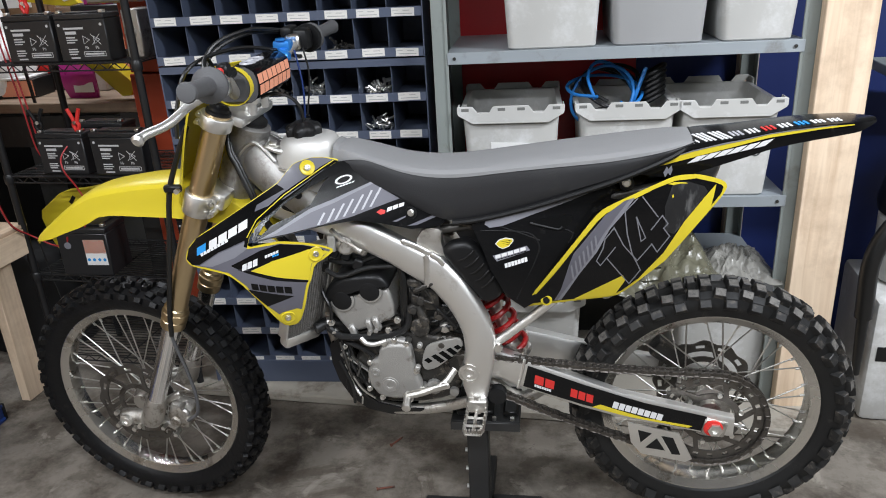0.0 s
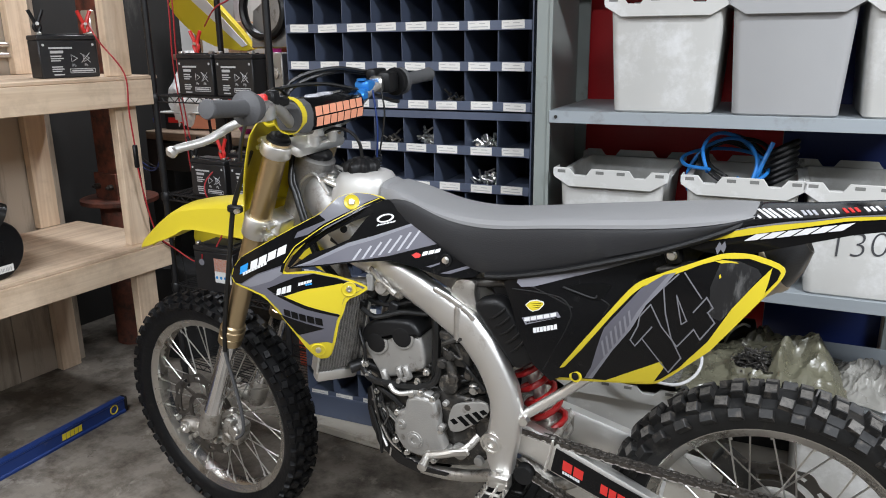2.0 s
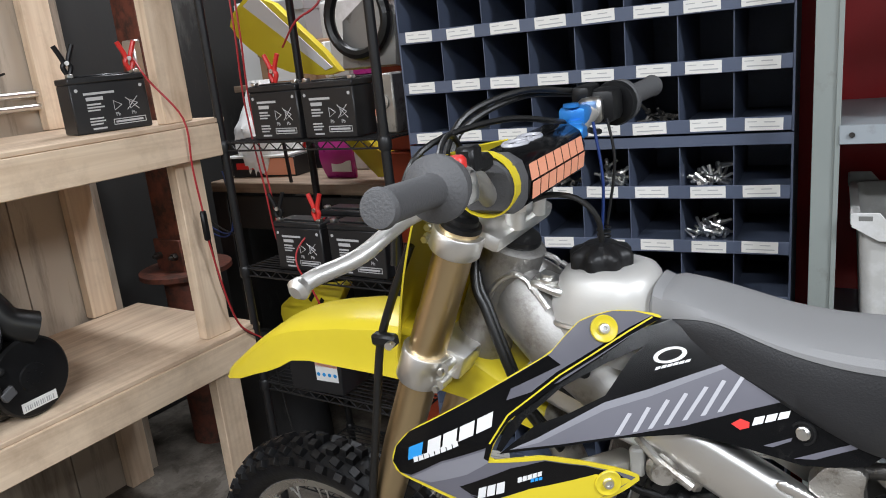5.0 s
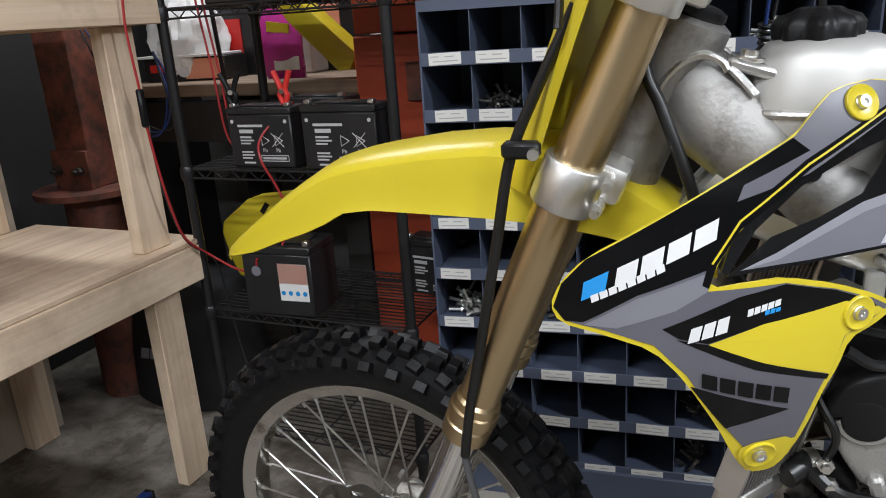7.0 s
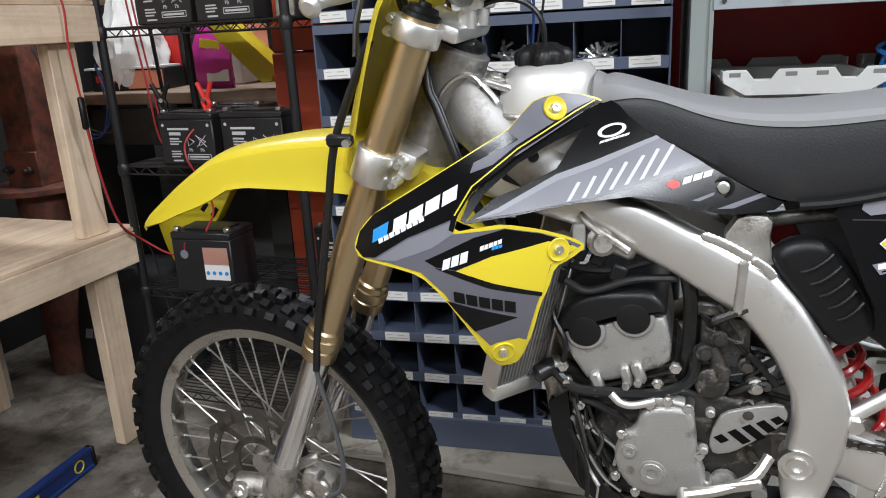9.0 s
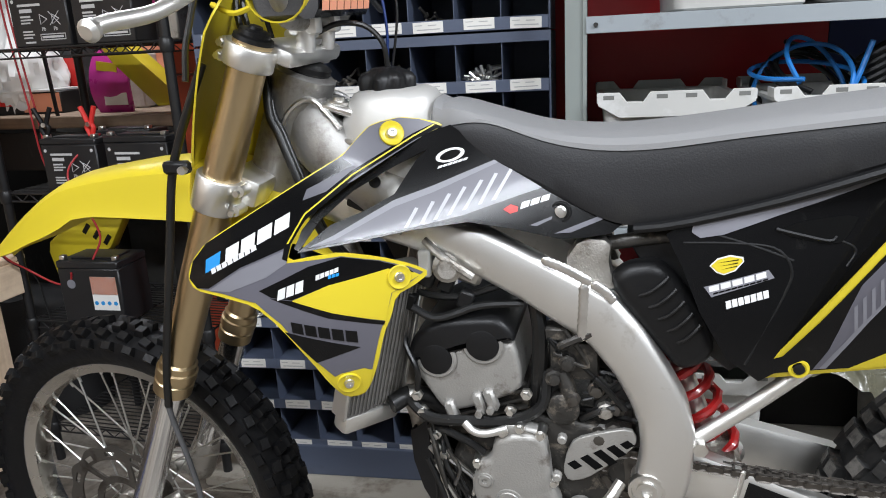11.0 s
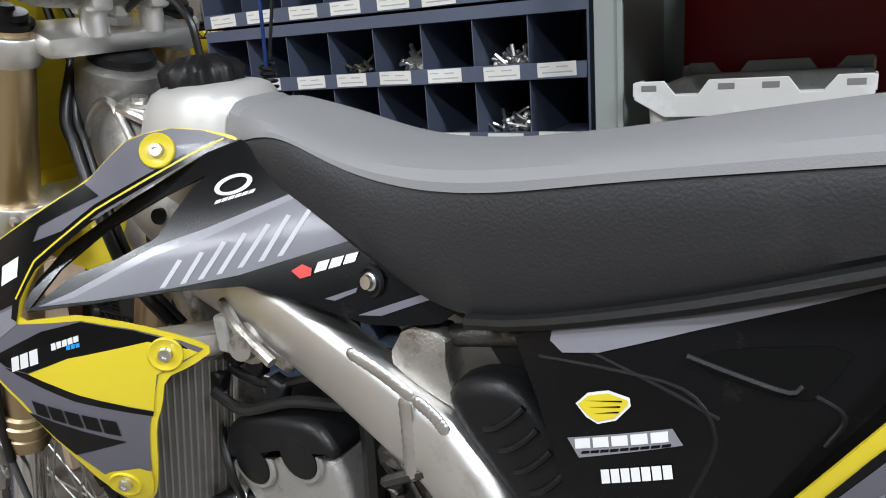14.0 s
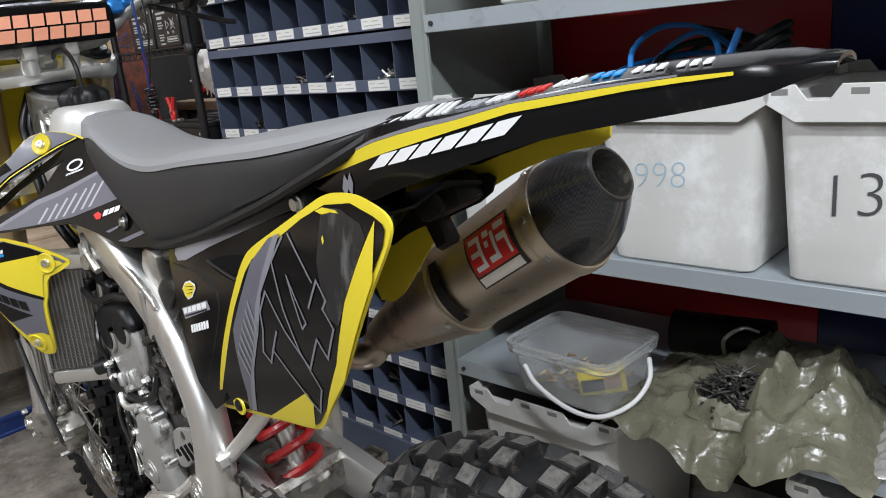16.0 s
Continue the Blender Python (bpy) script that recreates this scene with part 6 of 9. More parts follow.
for side in (-1, 1):
    bm = bmesh.new()
    patch(bm, WING, F_WG, 0.0, 0.0032, side)
    wg = part("upper_shroud", bm, M_BLACKG, bike, "gloss black upper shroud panel beside the tank")
    if side > 0:
        continue
    skin("graphic", [(0.4596, 0.9168), (0.4896, 0.9285), (0.5602, 0.9641), (0.6085, 0.9780), (0.6879, 1.0055), (0.7557, 0.9691), (0.6502, 0.9396), (0.5864, 0.9291), (0.5167, 0.9207)], F_WG, M_GREYG, wg, 0.0010, "grey printed flash")
    skin("graphic", [(0.4596, 0.9168), (0.4896, 0.9285), (0.5602, 0.9641), (0.6085, 0.9780), (0.6879, 1.0055), (0.6918, 1.0015), (0.6105, 0.9702), (0.5621, 0.9562), (0.4925, 0.9235)], F_WG, M_LGREYG, wg, 0.0014, "light grey printed edge")
    for a, b in (((0.5757, 0.9295), (0.5883, 0.9534)), ((0.5951, 0.9327), (0.6086, 0.9595)), ((0.6115, 0.9360), (0.6289, 0.9676)), ((0.6289, 0.9403), (0.6482, 0.9747)), ((0.6483, 0.9455), (0.6695, 0.9818)), ((0.6676, 0.9507), (0.6879, 0.9890)), ((0.6851, 0.9550), (0.7073, 0.9932))):
        skin("slash", [a, b, (b[0] + 0.0045, b[1] - 0.001), (a[0] + 0.0055, a[1] + 0.001)], F_WG, M_PALEG, wg, 0.0018)
    bm = bmesh.new()
    rows = []
    for k in range(33):
        a = 2 * math.pi * k / 32
        row = []
        for r in (1.0, 0.66):
            u, w = 0.6288 + 0.0185 * math.cos(a) * (1 if r == 1 else 0.72), 1.0143 + 0.0085 * math.sin(a) * r + 0.0028 * math.cos(a)
            row.append((u, F_WG(u, w) - 0.0016, w))
        rows.append(row)
    sheet(bm, rows)
    part("emblem", bm, M_WHITEG, wg, "white oval ring emblem")
    letters("lettering", [(0.6143, 1.0012), (0.6530, 1.0106), (0.6530, 1.0077), (0.6143, 0.9983)], 6, F_WG, M_WHITEG, wg, 0.0016, "fine white lettering")
    skin("emblem", [(0.7006, 0.9437), (0.7102, 0.9492), (0.7199, 0.9460), (0.7199, 0.9402), (0.7102, 0.9376)], F_WG, M_REDG, wg, 0.0016, "red lozenge emblem")
    letters("lettering", [(0.7238, 0.9507), (0.7625, 0.9601), (0.7635, 0.9533), (0.7248, 0.9429)], 3, F_WG, M_WHITEG, wg, 0.0016, "white block lettering")
    skin("graphic", [(0.7674, 0.9103), (0.8312, 0.9315), (0.8293, 0.9248), (0.7887, 0.9106)], F_WG, M_GREYG, wg, 0.0012, "grey printed streak")
    skin("graphic", [(0.7354, 0.9221), (0.7645, 0.9318), (0.7635, 0.9280), (0.7451, 0.9208)], F_WG, M_GREYG, wg, 0.0012, "grey printed streak")
    bm = bmesh.new()
    nrm = Vector((-0.12, -1, 0.2)).normalized()
    p = Vector((0.7751, F_WG(0.7751, 0.9363), 0.9363))
    lathe(bm, p, nrm, [(-0.001, 0.0145), (0.002, 0.0140), (0.0022, 0.0115), (0.0, 0.010), (0.0, 0.0005)], 24, caps=False)
    part("bolt_boss", bm, M_BLACKP, wg)
    bm = bmesh.new()
    lathe(bm, p, nrm, [(0, 0.0082), (0.002, 0.0082), (0.003, 0.0062), (0.007, 0.006), (0.0072, 0.003)], 12)
    part("bolt", bm, M_STEEL, wg)

SIDE = [(0.9093, 0.9080), (0.9347, 0.9255), (1.0477, 0.9621), (1.1556, 0.9998), (1.2221, 1.0217), (1.2567, 1.0353), (1.2946, 1.0418), (1.2960, 1.0107), (1.2692, 0.9802), (1.1727, 0.9337), (1.1148, 0.8575), (1.0488, 0.7391), (1.0263, 0.7247), (0.9868, 0.7523), (0.9530, 0.8101), (0.9303, 0.8671)]
PLATE = [(1.0206, 0.7217), (1.1195, 0.7326), (1.2224, 0.7465), (1.2418, 0.7614), (1.2744, 0.7959), (1.3219, 0.8455), (1.3971, 0.9562), (1.4244, 0.9954), (1.4309, 1.0112), (1.4278, 1.0202), (1.4142, 1.0267), (1.3730, 1.0352), (1.3319, 1.0308), (1.2928, 1.0120), (1.2450, 0.9885), (1.1934, 0.9630), (1.1747, 0.9449), (1.1393, 0.8954), (1.0846, 0.8169), (1.0531, 0.7703), (1.0318, 0.7393)]
for side in (-1, 1):
    bm = bmesh.new()
    patch(bm, SIDE, F_SD, 0.0, 0.003, side)
    sd = part("side_panel", bm, M_BLACKG, bike, "gloss black side panel with grey flash")
    if side > 0:
        continue
    bm = bmesh.new()
    patch(bm, soften(PLATE, 2), F_PL, 0.004, 0.003, side)
    pl = part("number_plate", bm, M_YELLOW, bike, "yellow-edged black side number plate reading 14, scuffed at the back")
    skin("graphic", [(0.9402, 0.9125), (0.9418, 0.9215), (1.0469, 0.9575), (1.2205, 1.0100), (1.2143, 0.9945), (1.1772, 0.9830), (1.1167, 0.9615), (1.0446, 0.9365), (0.9783, 0.9108), (0.9506, 0.9056)], F_SD, M_LGREYG, sd, 0.0012, "light grey printed flash")
    # Flat dark patch: the vent's shade is colour laid on the panel.
    skin("vent_opening", soften([(1.041, 0.9165), (1.066, 0.9280), (1.134, 0.9370), (1.123, 0.9140), (1.109, 0.8985), (1.056, 0.9090)]), F_SD, M_RECESS, sd, 0.0012, "flat dark patch for a triangular vent's shade")
    bm = bmesh.new()
    tube(bm, [(u, F_SD(u, w) - 0.001, w) for u, w in ((1.0386, 0.9188), (1.0691, 0.9112), (1.0996, 0.9045), (1.1074, 0.9097))], 0.0024, n=6, k=3)
    part("vent_edge", bm, M_BLACKP, sd)
    for pts in ([(0.9309, 0.8983), (0.9841, 0.9000), (1.0366, 0.8957), (1.0578, 0.8718), (1.0523, 0.8396), (1.0093, 0.7456)], [(1.1096, 0.9057), (1.1303, 0.8929), (1.1212, 0.8727)], [(0.9675, 0.9108), (1.0195, 0.8954), (1.0605, 0.8799)]):
        bm = bmesh.new()
        tube(bm, [(u, F_SD(u, w) + 0.0014, w) for u, w in pts], 0.0022, n=8, k=4)
        part("crease", bm, M_BLACKP, sd)
    skin("emblem", [(0.9624, 0.8715), (0.9716, 0.8813), (0.9867, 0.8862), (1.0021, 0.8841), (1.0032, 0.8785), (0.9932, 0.8662), (0.9798, 0.8605), (0.9708, 0.8635)], F_SD, M_WHITEG, sd, 0.0012)
    skin("emblem", [(0.9644, 0.8715), (0.9725, 0.8797), (0.9868, 0.8842), (1.0006, 0.8822), (1.0012, 0.8788), (0.9920, 0.8678), (0.9797, 0.8625), (0.9720, 0.8652)], F_SD, M_YELLOW, sd, 0.0016, "yellow shield emblem with black stripes")
    for k in range(3):
        skin("stripe", [(0.970 + 0.003 * k, 0.8755 - 0.0040 * k), (0.997 - 0.001 * k, 0.8815 - 0.0040 * k), (0.997 - 0.001 * k, 0.8802 - 0.0040 * k)], F_SD, M_BLACKG, sd, 0.0020)
    skin("emblem", [(0.9565, 0.8444), (1.0318, 0.8690), (1.0393, 0.8590), (0.9661, 0.8319)], F_SD, M_LGREYG, sd, 0.0010, "pale band behind lettering")
    letters("lettering", [(0.9615, 0.8449), (1.0299, 0.8672), (1.0322, 0.8604), (0.9638, 0.8382)], 5, F_SD, M_WHITEG, sd, 0.0014, "white block lettering", 0.1)
    letters("lettering", [(0.9679, 0.8375), (1.0323, 0.8589), (1.0324, 0.8569), (0.9680, 0.8355)], 9, F_SD, M_BLACKG, sd, 0.0014, "small dark lettering", 0.1)
    letters("lettering", [(0.9824, 0.8276), (1.0329, 0.8444), (1.0344, 0.8348), (0.9839, 0.8176)], 7, F_SD, M_WHITEG, sd, 0.0014, "white block lettering", 0.0)
    L = 0.0052
    skin("graphic", [(1.0504, 0.7564), (1.0407, 0.7321), (1.1311, 0.7404), (1.2200, 0.7532), (1.2374, 0.7650), (1.2719, 0.8004), (1.3173, 0.8470), (1.3946, 0.9607), (1.4199, 0.9979), (1.4235, 1.0107), (1.4200, 1.0153), (1.4073, 1.0196), (1.3725, 1.0266), (1.3528, 1.0237), (1.3323, 1.0210), (1.2933, 1.0043), (1.2463, 0.9786), (1.1984, 0.9528), (1.1817, 0.9367), (1.1465, 0.8905), (1.0907, 0.8099)], F_PL, M_BLACKG, pl, L, "black printed graphic")
    skin("graphic", [(1.4100, 1.0172), (1.3857, 0.9842), (1.3532, 0.9356), (1.3174, 0.8644), (1.2842, 0.8190), (1.2546, 0.7745), (1.2428, 0.7624), (1.2744, 0.7959), (1.3219, 0.8455), (1.4013, 0.9646), (1.4067, 0.9935)], F_PL, M_YELLOW, pl, L + 0.0006, "yellow printed wedge")
    skin("graphic", [(1.2380, 0.8063), (1.2437, 0.7939), (1.2227, 0.7519), (1.1282, 0.7374)], F_PL, M_YELLOW, pl, L + 0.0006, "yellow printed wedge")
    skin("graphic", [(1.3284, 1.0180), (1.3573, 1.0201), (1.3883, 1.0112), (1.3951, 1.0009), (1.3664, 0.9553), (1.3358, 0.9086), (1.3176, 0.9144), (1.3142, 0.9669)], F_PL, M_SCUFF, pl, L + 0.0004, "black graphic badly scuffed by crashes")
    skin("graphic", [(1.2343, 0.9795), (1.1964, 0.9497), (1.1318, 0.8611), (1.1238, 0.8356), (1.1059, 0.7685), (1.0911, 0.7381), (1.1070, 0.7401), (1.1465, 0.8121), (1.1811, 0.8650), (1.2066, 0.9185), (1.2306, 0.9493), (1.2551, 0.9866)], F_PL, M_GREYG, pl, L + 0.0005, "grey printed stripe")
    skin("graphic", [(1.2438, 0.9831), (1.2163, 0.9428), (1.1908, 0.9023), (1.1705, 0.8582), (1.1327, 0.7980), (1.0986, 0.7397), (1.1070, 0.7401), (1.1465, 0.8121), (1.1811, 0.8650), (1.2066, 0.9185), (1.2306, 0.9493), (1.2551, 0.9866)], F_PL, M_LGREYG, pl, L + 0.0009, "light grey printed edge")
    for k in range(7):
        u, w = 1.1263 + 0.0081 * k, 0.8311 + 0.0117 * k
        skin("slash", [(u, w), (u + 0.005, w - 0.034), (u + 0.0085, w - 0.030), (u + 0.0035, w + 0.004)], F_PL, M_LGREYG, pl, L + 0.0013)

    def stroke(pts, width, label=""):
        """A thin printed line along the points."""
        bm = bmesh.new()
        p = [Vector(q) for q in pts]
        for a, b in zip(p, p[1:]):
            d = (b - a).normalized() * width / 2
            n = Vector((-d.y, d.x))
            b2 = bmesh.new()
            patch(b2, [tuple(a - d - n), tuple(b + d - n), tuple(b + d + n), tuple(a - d + n)], F_PL, L + 0.0011)
            me = bpy.data.meshes.new("tmp")
            b2.to_mesh(me)
            b2.free()
            bm.from_mesh(me)
            bpy.data.meshes.remove(me)
        return part("numeral", bm, M_LINEG, pl, label)

    stroke([(1.2596, 0.9841), (1.2357, 0.9565), (1.2421, 0.9071), (1.2542, 0.8605), (1.2731, 0.8210), (1.2515, 0.7846), (1.2016, 0.8504)], 0.0026, "numeral one, black outlined in grey")
    stroke([(1.2189, 0.8762), (1.1894, 0.8317), (1.1808, 0.8432), (1.1937, 0.8738), (1.1969, 0.8953), (1.2151, 0.9211), (1.2359, 0.8804), (1.2653, 0.8444), (1.2927, 0.8847), (1.3046, 0.8664), (1.3272, 0.9039), (1.3143, 0.9212), (1.3223, 0.9314), (1.3104, 0.9487), (1.2900, 0.9176)], 0.0026, "numeral four, black outlined in grey")
    stroke([(1.2700, 0.9876), (1.3019, 0.9460)], 0.0026)
    stroke([(1.2591, 0.9450), (1.2796, 0.8988), (1.2708, 0.8908), (1.2591, 0.9450)], 0.0022)
    for pts in ([(1.3180, 1.0144), (1.3312, 1.0189), (1.3516, 1.0184), (1.3570, 1.0163), (1.3431, 1.0158), (1.3290, 1.0125)], [(1.3268, 0.9909), (1.3297, 0.9940), (1.3308, 0.9884), (1.3283, 0.9854)]):
        skin("scrape", pts, F_PL, M_YELLOW, pl, L + 0.0010, "yellow plastic showing through the scraped graphic")
    bm = bmesh.new()
    lathe(bm, (1.0745, F_PL(1.0745, 0.7404) - 0.006, 0.7404), (0, -1, 0), [(0, 0.013), (0.002, 0.0125), (0.0022, 0.009), (0.0005, 0.008), (0.0005, 0.0005)], 22, caps=False)
    part("bolt_boss", bm, M_YELLOW, pl)
    bm = bmesh.new()
    lathe(bm, (1.0745, F_PL(1.0745, 0.7404) - 0.006, 0.7404), (0, -1, 0), [(0, 0.007), (0.004, 0.007), (0.005, 0.004)], 12)
    part("bolt", bm, M_BLACKP, pl)
    bm = bmesh.new()
    box(bm, (1.2390, -0.060, 1.0029), (0.03, 0.03, 0.034), Matrix.Rotation(-0.3, 3, "Y"), 0.008, 2)
    part("panel_lug", bm, M_BLACKP, sd)
    bm = bmesh.new()
    lathe(bm, (1.2390, -0.074, 1.0049), (0, -1, 0), [(0, 0.0095), (0.003, 0.0095), (0.004, 0.007), (0.008, 0.0065)], 14)
    part("bolt", bm, M_STEEL, sd)

# ---- tail ----
TL = [(1.2580, 1.0250, 1.0220, 0.0682), (1.2750, 1.0345, 1.0195, 0.0688), (1.2920, 1.0450, 1.0170, 0.0691), (1.3290, 1.0605, 1.0155, 0.0700), (1.3450, 1.0730, 1.0160, 0.0704), (1.3580, 1.0800, 1.0175, 0.0705), (1.3770, 1.0840, 1.0245, 0.0698), (1.3900, 1.0860, 1.0290, 0.0693), (1.4600, 1.0930, 1.0505, 0.0627), (1.5266, 1.1035, 1.0705, 0.0544), (1.5639, 1.1090, 1.0780, 0.0511), (1.6056, 1.1130, 1.0850, 0.0473), (1.6384, 1.1150, 1.0900, 0.0442), (1.6685, 1.1165, 1.0950, 0.0411), (1.6845, 1.1170, 1.0980, 0.0396), (1.7022, 1.1149, 1.1049, 0.0317), (1.7129, 1.1152, 1.1087, 0.0226), (1.7200, 1.1145, 1.1105, 0.0160)]
us = np.linspace(1.258, 1.7200, 56)
tp, bt, hw = (np.interp(us, [t[0] for t in TL], [t[k] for t in TL]) for k in (1, 2, 3))
bm = bmesh.new()
rows = []
for u, t, b, h in zip(us, tp, bt, hw):
    rows.append([(u, s * h * x, z) for s, x, z in ((-1, 1.0, b), (-1, 1.0, b + (t - b) * 0.5), (-1, 0.99, t - min(0.006, (t - b) * 0.4)), (-1, 0.92, t), (-1, 0.55, t + 0.003), (1, 0, t + 0.004), (1, 0.55, t + 0.003), (1, 0.92, t), (1, 0.99, t - min(0.006, (t - b) * 0.4)), (1, 1.0, b + (t - b) * 0.5), (1, 1.0, b))])
    rows[-1] += [(u, y * 0.95, max(z - 0.003, b + 0.0005)) for u, y, z in rows[-1][::-1]]
loft(bm, rows)
tail = part("rear_mudguard", bm, M_BLACKG, bike, "black rear mudguard with yellow flash and small logos", 30)
F_TL = lambda u, w: -float(np.interp(u, us, hw))
skin("graphic", [(1.2628, 1.0281), (1.2893, 1.0425), (1.3316, 1.0585), (1.3651, 1.0690), (1.3982, 1.0767), (1.4278, 1.0823), (1.4590, 1.0878), (1.5120, 1.0990), (1.5639, 1.1050), (1.6056, 1.1095), (1.6384, 1.1125), (1.6721, 1.1142), (1.6721, 1.1120), (1.6384, 1.1090), (1.6056, 1.1055), (1.5630, 1.0995), (1.5110, 1.0925), (1.4580, 1.0800), (1.4133, 1.0690), (1.3818, 1.0614), (1.3463, 1.0515), (1.3061, 1.0398), (1.2651, 1.0278)], F_TL, M_YELLOW, tail, 0.0010, "yellow printed flash")
skin("graphic", [(1.3305, 1.0595), (1.3643, 1.0718), (1.3974, 1.0797), (1.4272, 1.0862), (1.4590, 1.0912), (1.5120, 1.1015), (1.5639, 1.1076), (1.6384, 1.1142), (1.6384, 1.1129), (1.5639, 1.1054), (1.5120, 1.0994), (1.4590, 1.0880), (1.4278, 1.0826), (1.3982, 1.0770), (1.3651, 1.0693), (1.3316, 1.0588)], F_TL, M_LGREYG, tail, 0.0010, "grey printed edge")
letters("lettering", [(1.3740, 1.0590), (1.5250, 1.0915), (1.5170, 1.0790), (1.3640, 1.0465)], 6, F_TL, M_WHITEG, tail, 0.0014, "white block lettering", 0.35)
skin("scribble", [(1.3120, 1.0250), (1.3180, 1.0390), (1.3220, 1.0330), (1.3270, 1.0410), (1.3300, 1.0310), (1.3260, 1.0190), (1.3210, 1.0250), (1.3160, 1.0150)], F_TL, M_LGREYG, tail, 0.0012, "small grey scribble")
for k in range(10):
    u = 1.352 + k * 0.031
    bm = bmesh.new()
    for j in range(3):
        uj = u + 0.0085 * j
        t, h = float(np.interp(uj, us, tp)), float(np.interp(uj, us, hw))
        box(bm, (uj, -h * 0.52, t + 0.0036), (0.0048, h * (0.72 if k < 3 else 0.40), 0.0012), Matrix.Rotation(0.50 if k < 3 else 0.30, 3, "Z") @ Matrix.Rotation(0.05, 3, "X") @ Matrix.Rotation(-0.12, 3, "Y"))
    part("logo", bm, (M_WHITEG, M_WHITEG, M_WHITEG, M_PALEG, M_WHITEG, M_REDG, M_WHITEG, M_BLUEG)[k % 8], tail, "small logo as plain bars")
bm = bmesh.new()
sheet(bm, [[(u, x * 0.046, w + 0.002 - 0.012 * abs(x)) for x in (-1, -0.5, 0, 0.5, 1)] for u, w in ((1.25, 0.98), (1.30, 0.995), (1.345, 1.008), (1.38, 1.018))], 0.003)
part("inner_mudguard", bm, M_BLACKP, bike)
bm = bmesh.new()
patch(bm, soften([(1.150, 0.960), (1.280, 1.010), (1.372, 1.028), (1.430, 1.050), (1.515, 1.066), (1.512, 1.044), (1.464, 1.034), (1.409, 1.014), (1.365, 0.992), (1.300, 0.955), (1.250, 0.898), (1.195, 0.835), (1.150, 0.830)]), lambda u, w: -0.072, 0.0, 0.003, 1)
panel = part("right_side_panel", bm, M_YELLOW, bike, "yellow side panel above the silencer")
bm = bmesh.new()
patch(bm, soften([(1.385, 1.0120), (1.372, 0.9850), (1.300, 0.9550), (1.244, 0.9350), (1.198, 0.9070), (1.215, 0.9350), (1.244, 0.9570), (1.328, 1.0050)]), lambda u, w: -0.066, 0.0, 0.003, 1)
part("inner_panel", bm, M_BLACKP, panel, "black inner face of the side panel")
bm = bmesh.new()
box(bm, (1.335, 0.040, 0.990), (0.07, 0.04, 0.034), Matrix.Rotation(-0.4, 3, "Y"), 0.008, 2)
box(bm, (1.30, 0.055, 0.955), (0.03, 0.02, 0.06), Matrix.Rotation(-0.5, 3, "Y"), 0.005)
cyl(bm, (1.345, 0.015, 0.990), (1.345, 0.065, 0.990), 0.009, n=10)
part("exhaust_hanger", bm, M_BLACKP, bike)

# ---- exhaust ----
EA = Vector((1.103, 0.156, 0.7575))
ED = Vector((0.845, 0.015, 0.535)).normalized()
OX, OY = Vector((-0.535, 0, 0.845)).normalized(), Vector((0, 1, 0))
CA, CB = 0.0645, 0.060


def oval(h, a, b, up=0.0):
    c = EA + ED * h + OX * up
    return [c + OX * (a * math.cos(2 * math.pi * i / 40)) + OY * (b * math.sin(2 * math.pi * i / 40)) for i in range(40)]


bm = bmesh.new()
loft(bm, [oval(h, a, b) for h, a, b in ((-0.09, 0.027, 0.026), (-0.03, 0.038, 0.036), (0.03, 0.049, 0.046), (0.085, 0.058, 0.054), (0.122, CA - 0.002, CB - 0.002), (0.330, CA, CB), (0.336, CA, CB))])
ex = part("silencer", bm, M_TITAN, bike, "oval titanium silencer with a red plate")
bm = bmesh.new()
loft(bm, [oval(h, CA + e, CB + e) for h, e in ((0.328, 0.0005), (0.330, 0.0022), (0.345, 0.0022), (0.349, 0.0005))])
part("collar", bm, M_TITAN, ex)
bm = bmesh.new()
loft(bm, [oval(h, a, b, up) for h, a, b, up in ((0.346, CA - 0.001, CB - 0.001, 0), (0.364, 0.0605, 0.057, 0.002), (0.384, 0.054, 0.050, 0.005), (0.404, 0.042, 0.040, 0.009), (0.418, 0.032, 0.031, 0.012))], caps=False)
cap = part("end_cap", bm, M_CARBON, ex, "carbon-fibre silencer end cap")
bm = bmesh.new()
loft(bm, [oval(h, a, b, up) for h, a, b, up in ((0.4175, 0.0318, 0.0308, 0.012), (0.4205, 0.0305, 0.0295, 0.012), (0.4205, 0.0275, 0.027, 0.012), (0.408, 0.025, 0.025, 0.011), (0.358, 0.024, 0.024, 0.009))], caps=False)
part("outlet", bm, M_DARKCAST, cap, "sooty outlet ring")
bm = bmesh.new()
loft(bm, [oval(0.358, 0.0238, 0.0238, 0.009), oval(0.353, 0.018, 0.018, 0.009)])
part("baffle", bm, M_BLACKP, cap)
bm = bmesh.new()
loft(bm, [oval(h, CA + e, CB + e) for h, e in ((0.124, -0.002), (0.126, 0.0012), (0.142, 0.0014), (0.144, -0.001))])
part("strap", bm, M_TITAN, ex)


def on_can(name, h0, h1, a0, a1, material, lift, label=""):
    bm = bmesh.new()
    rows = []
    for i in range(9):
        t = a0 + (a1 - a0) * i / 8
        rows.append([EA + ED * (h0 + (h1 - h0) * j / 6) + OX * ((CA + lift) * math.cos(t)) + OY * ((CB + lift) * math.sin(t)) for j in range(7)])
    sheet(bm, rows, 0.0006)
    return part(name, bm, material, ex, label)


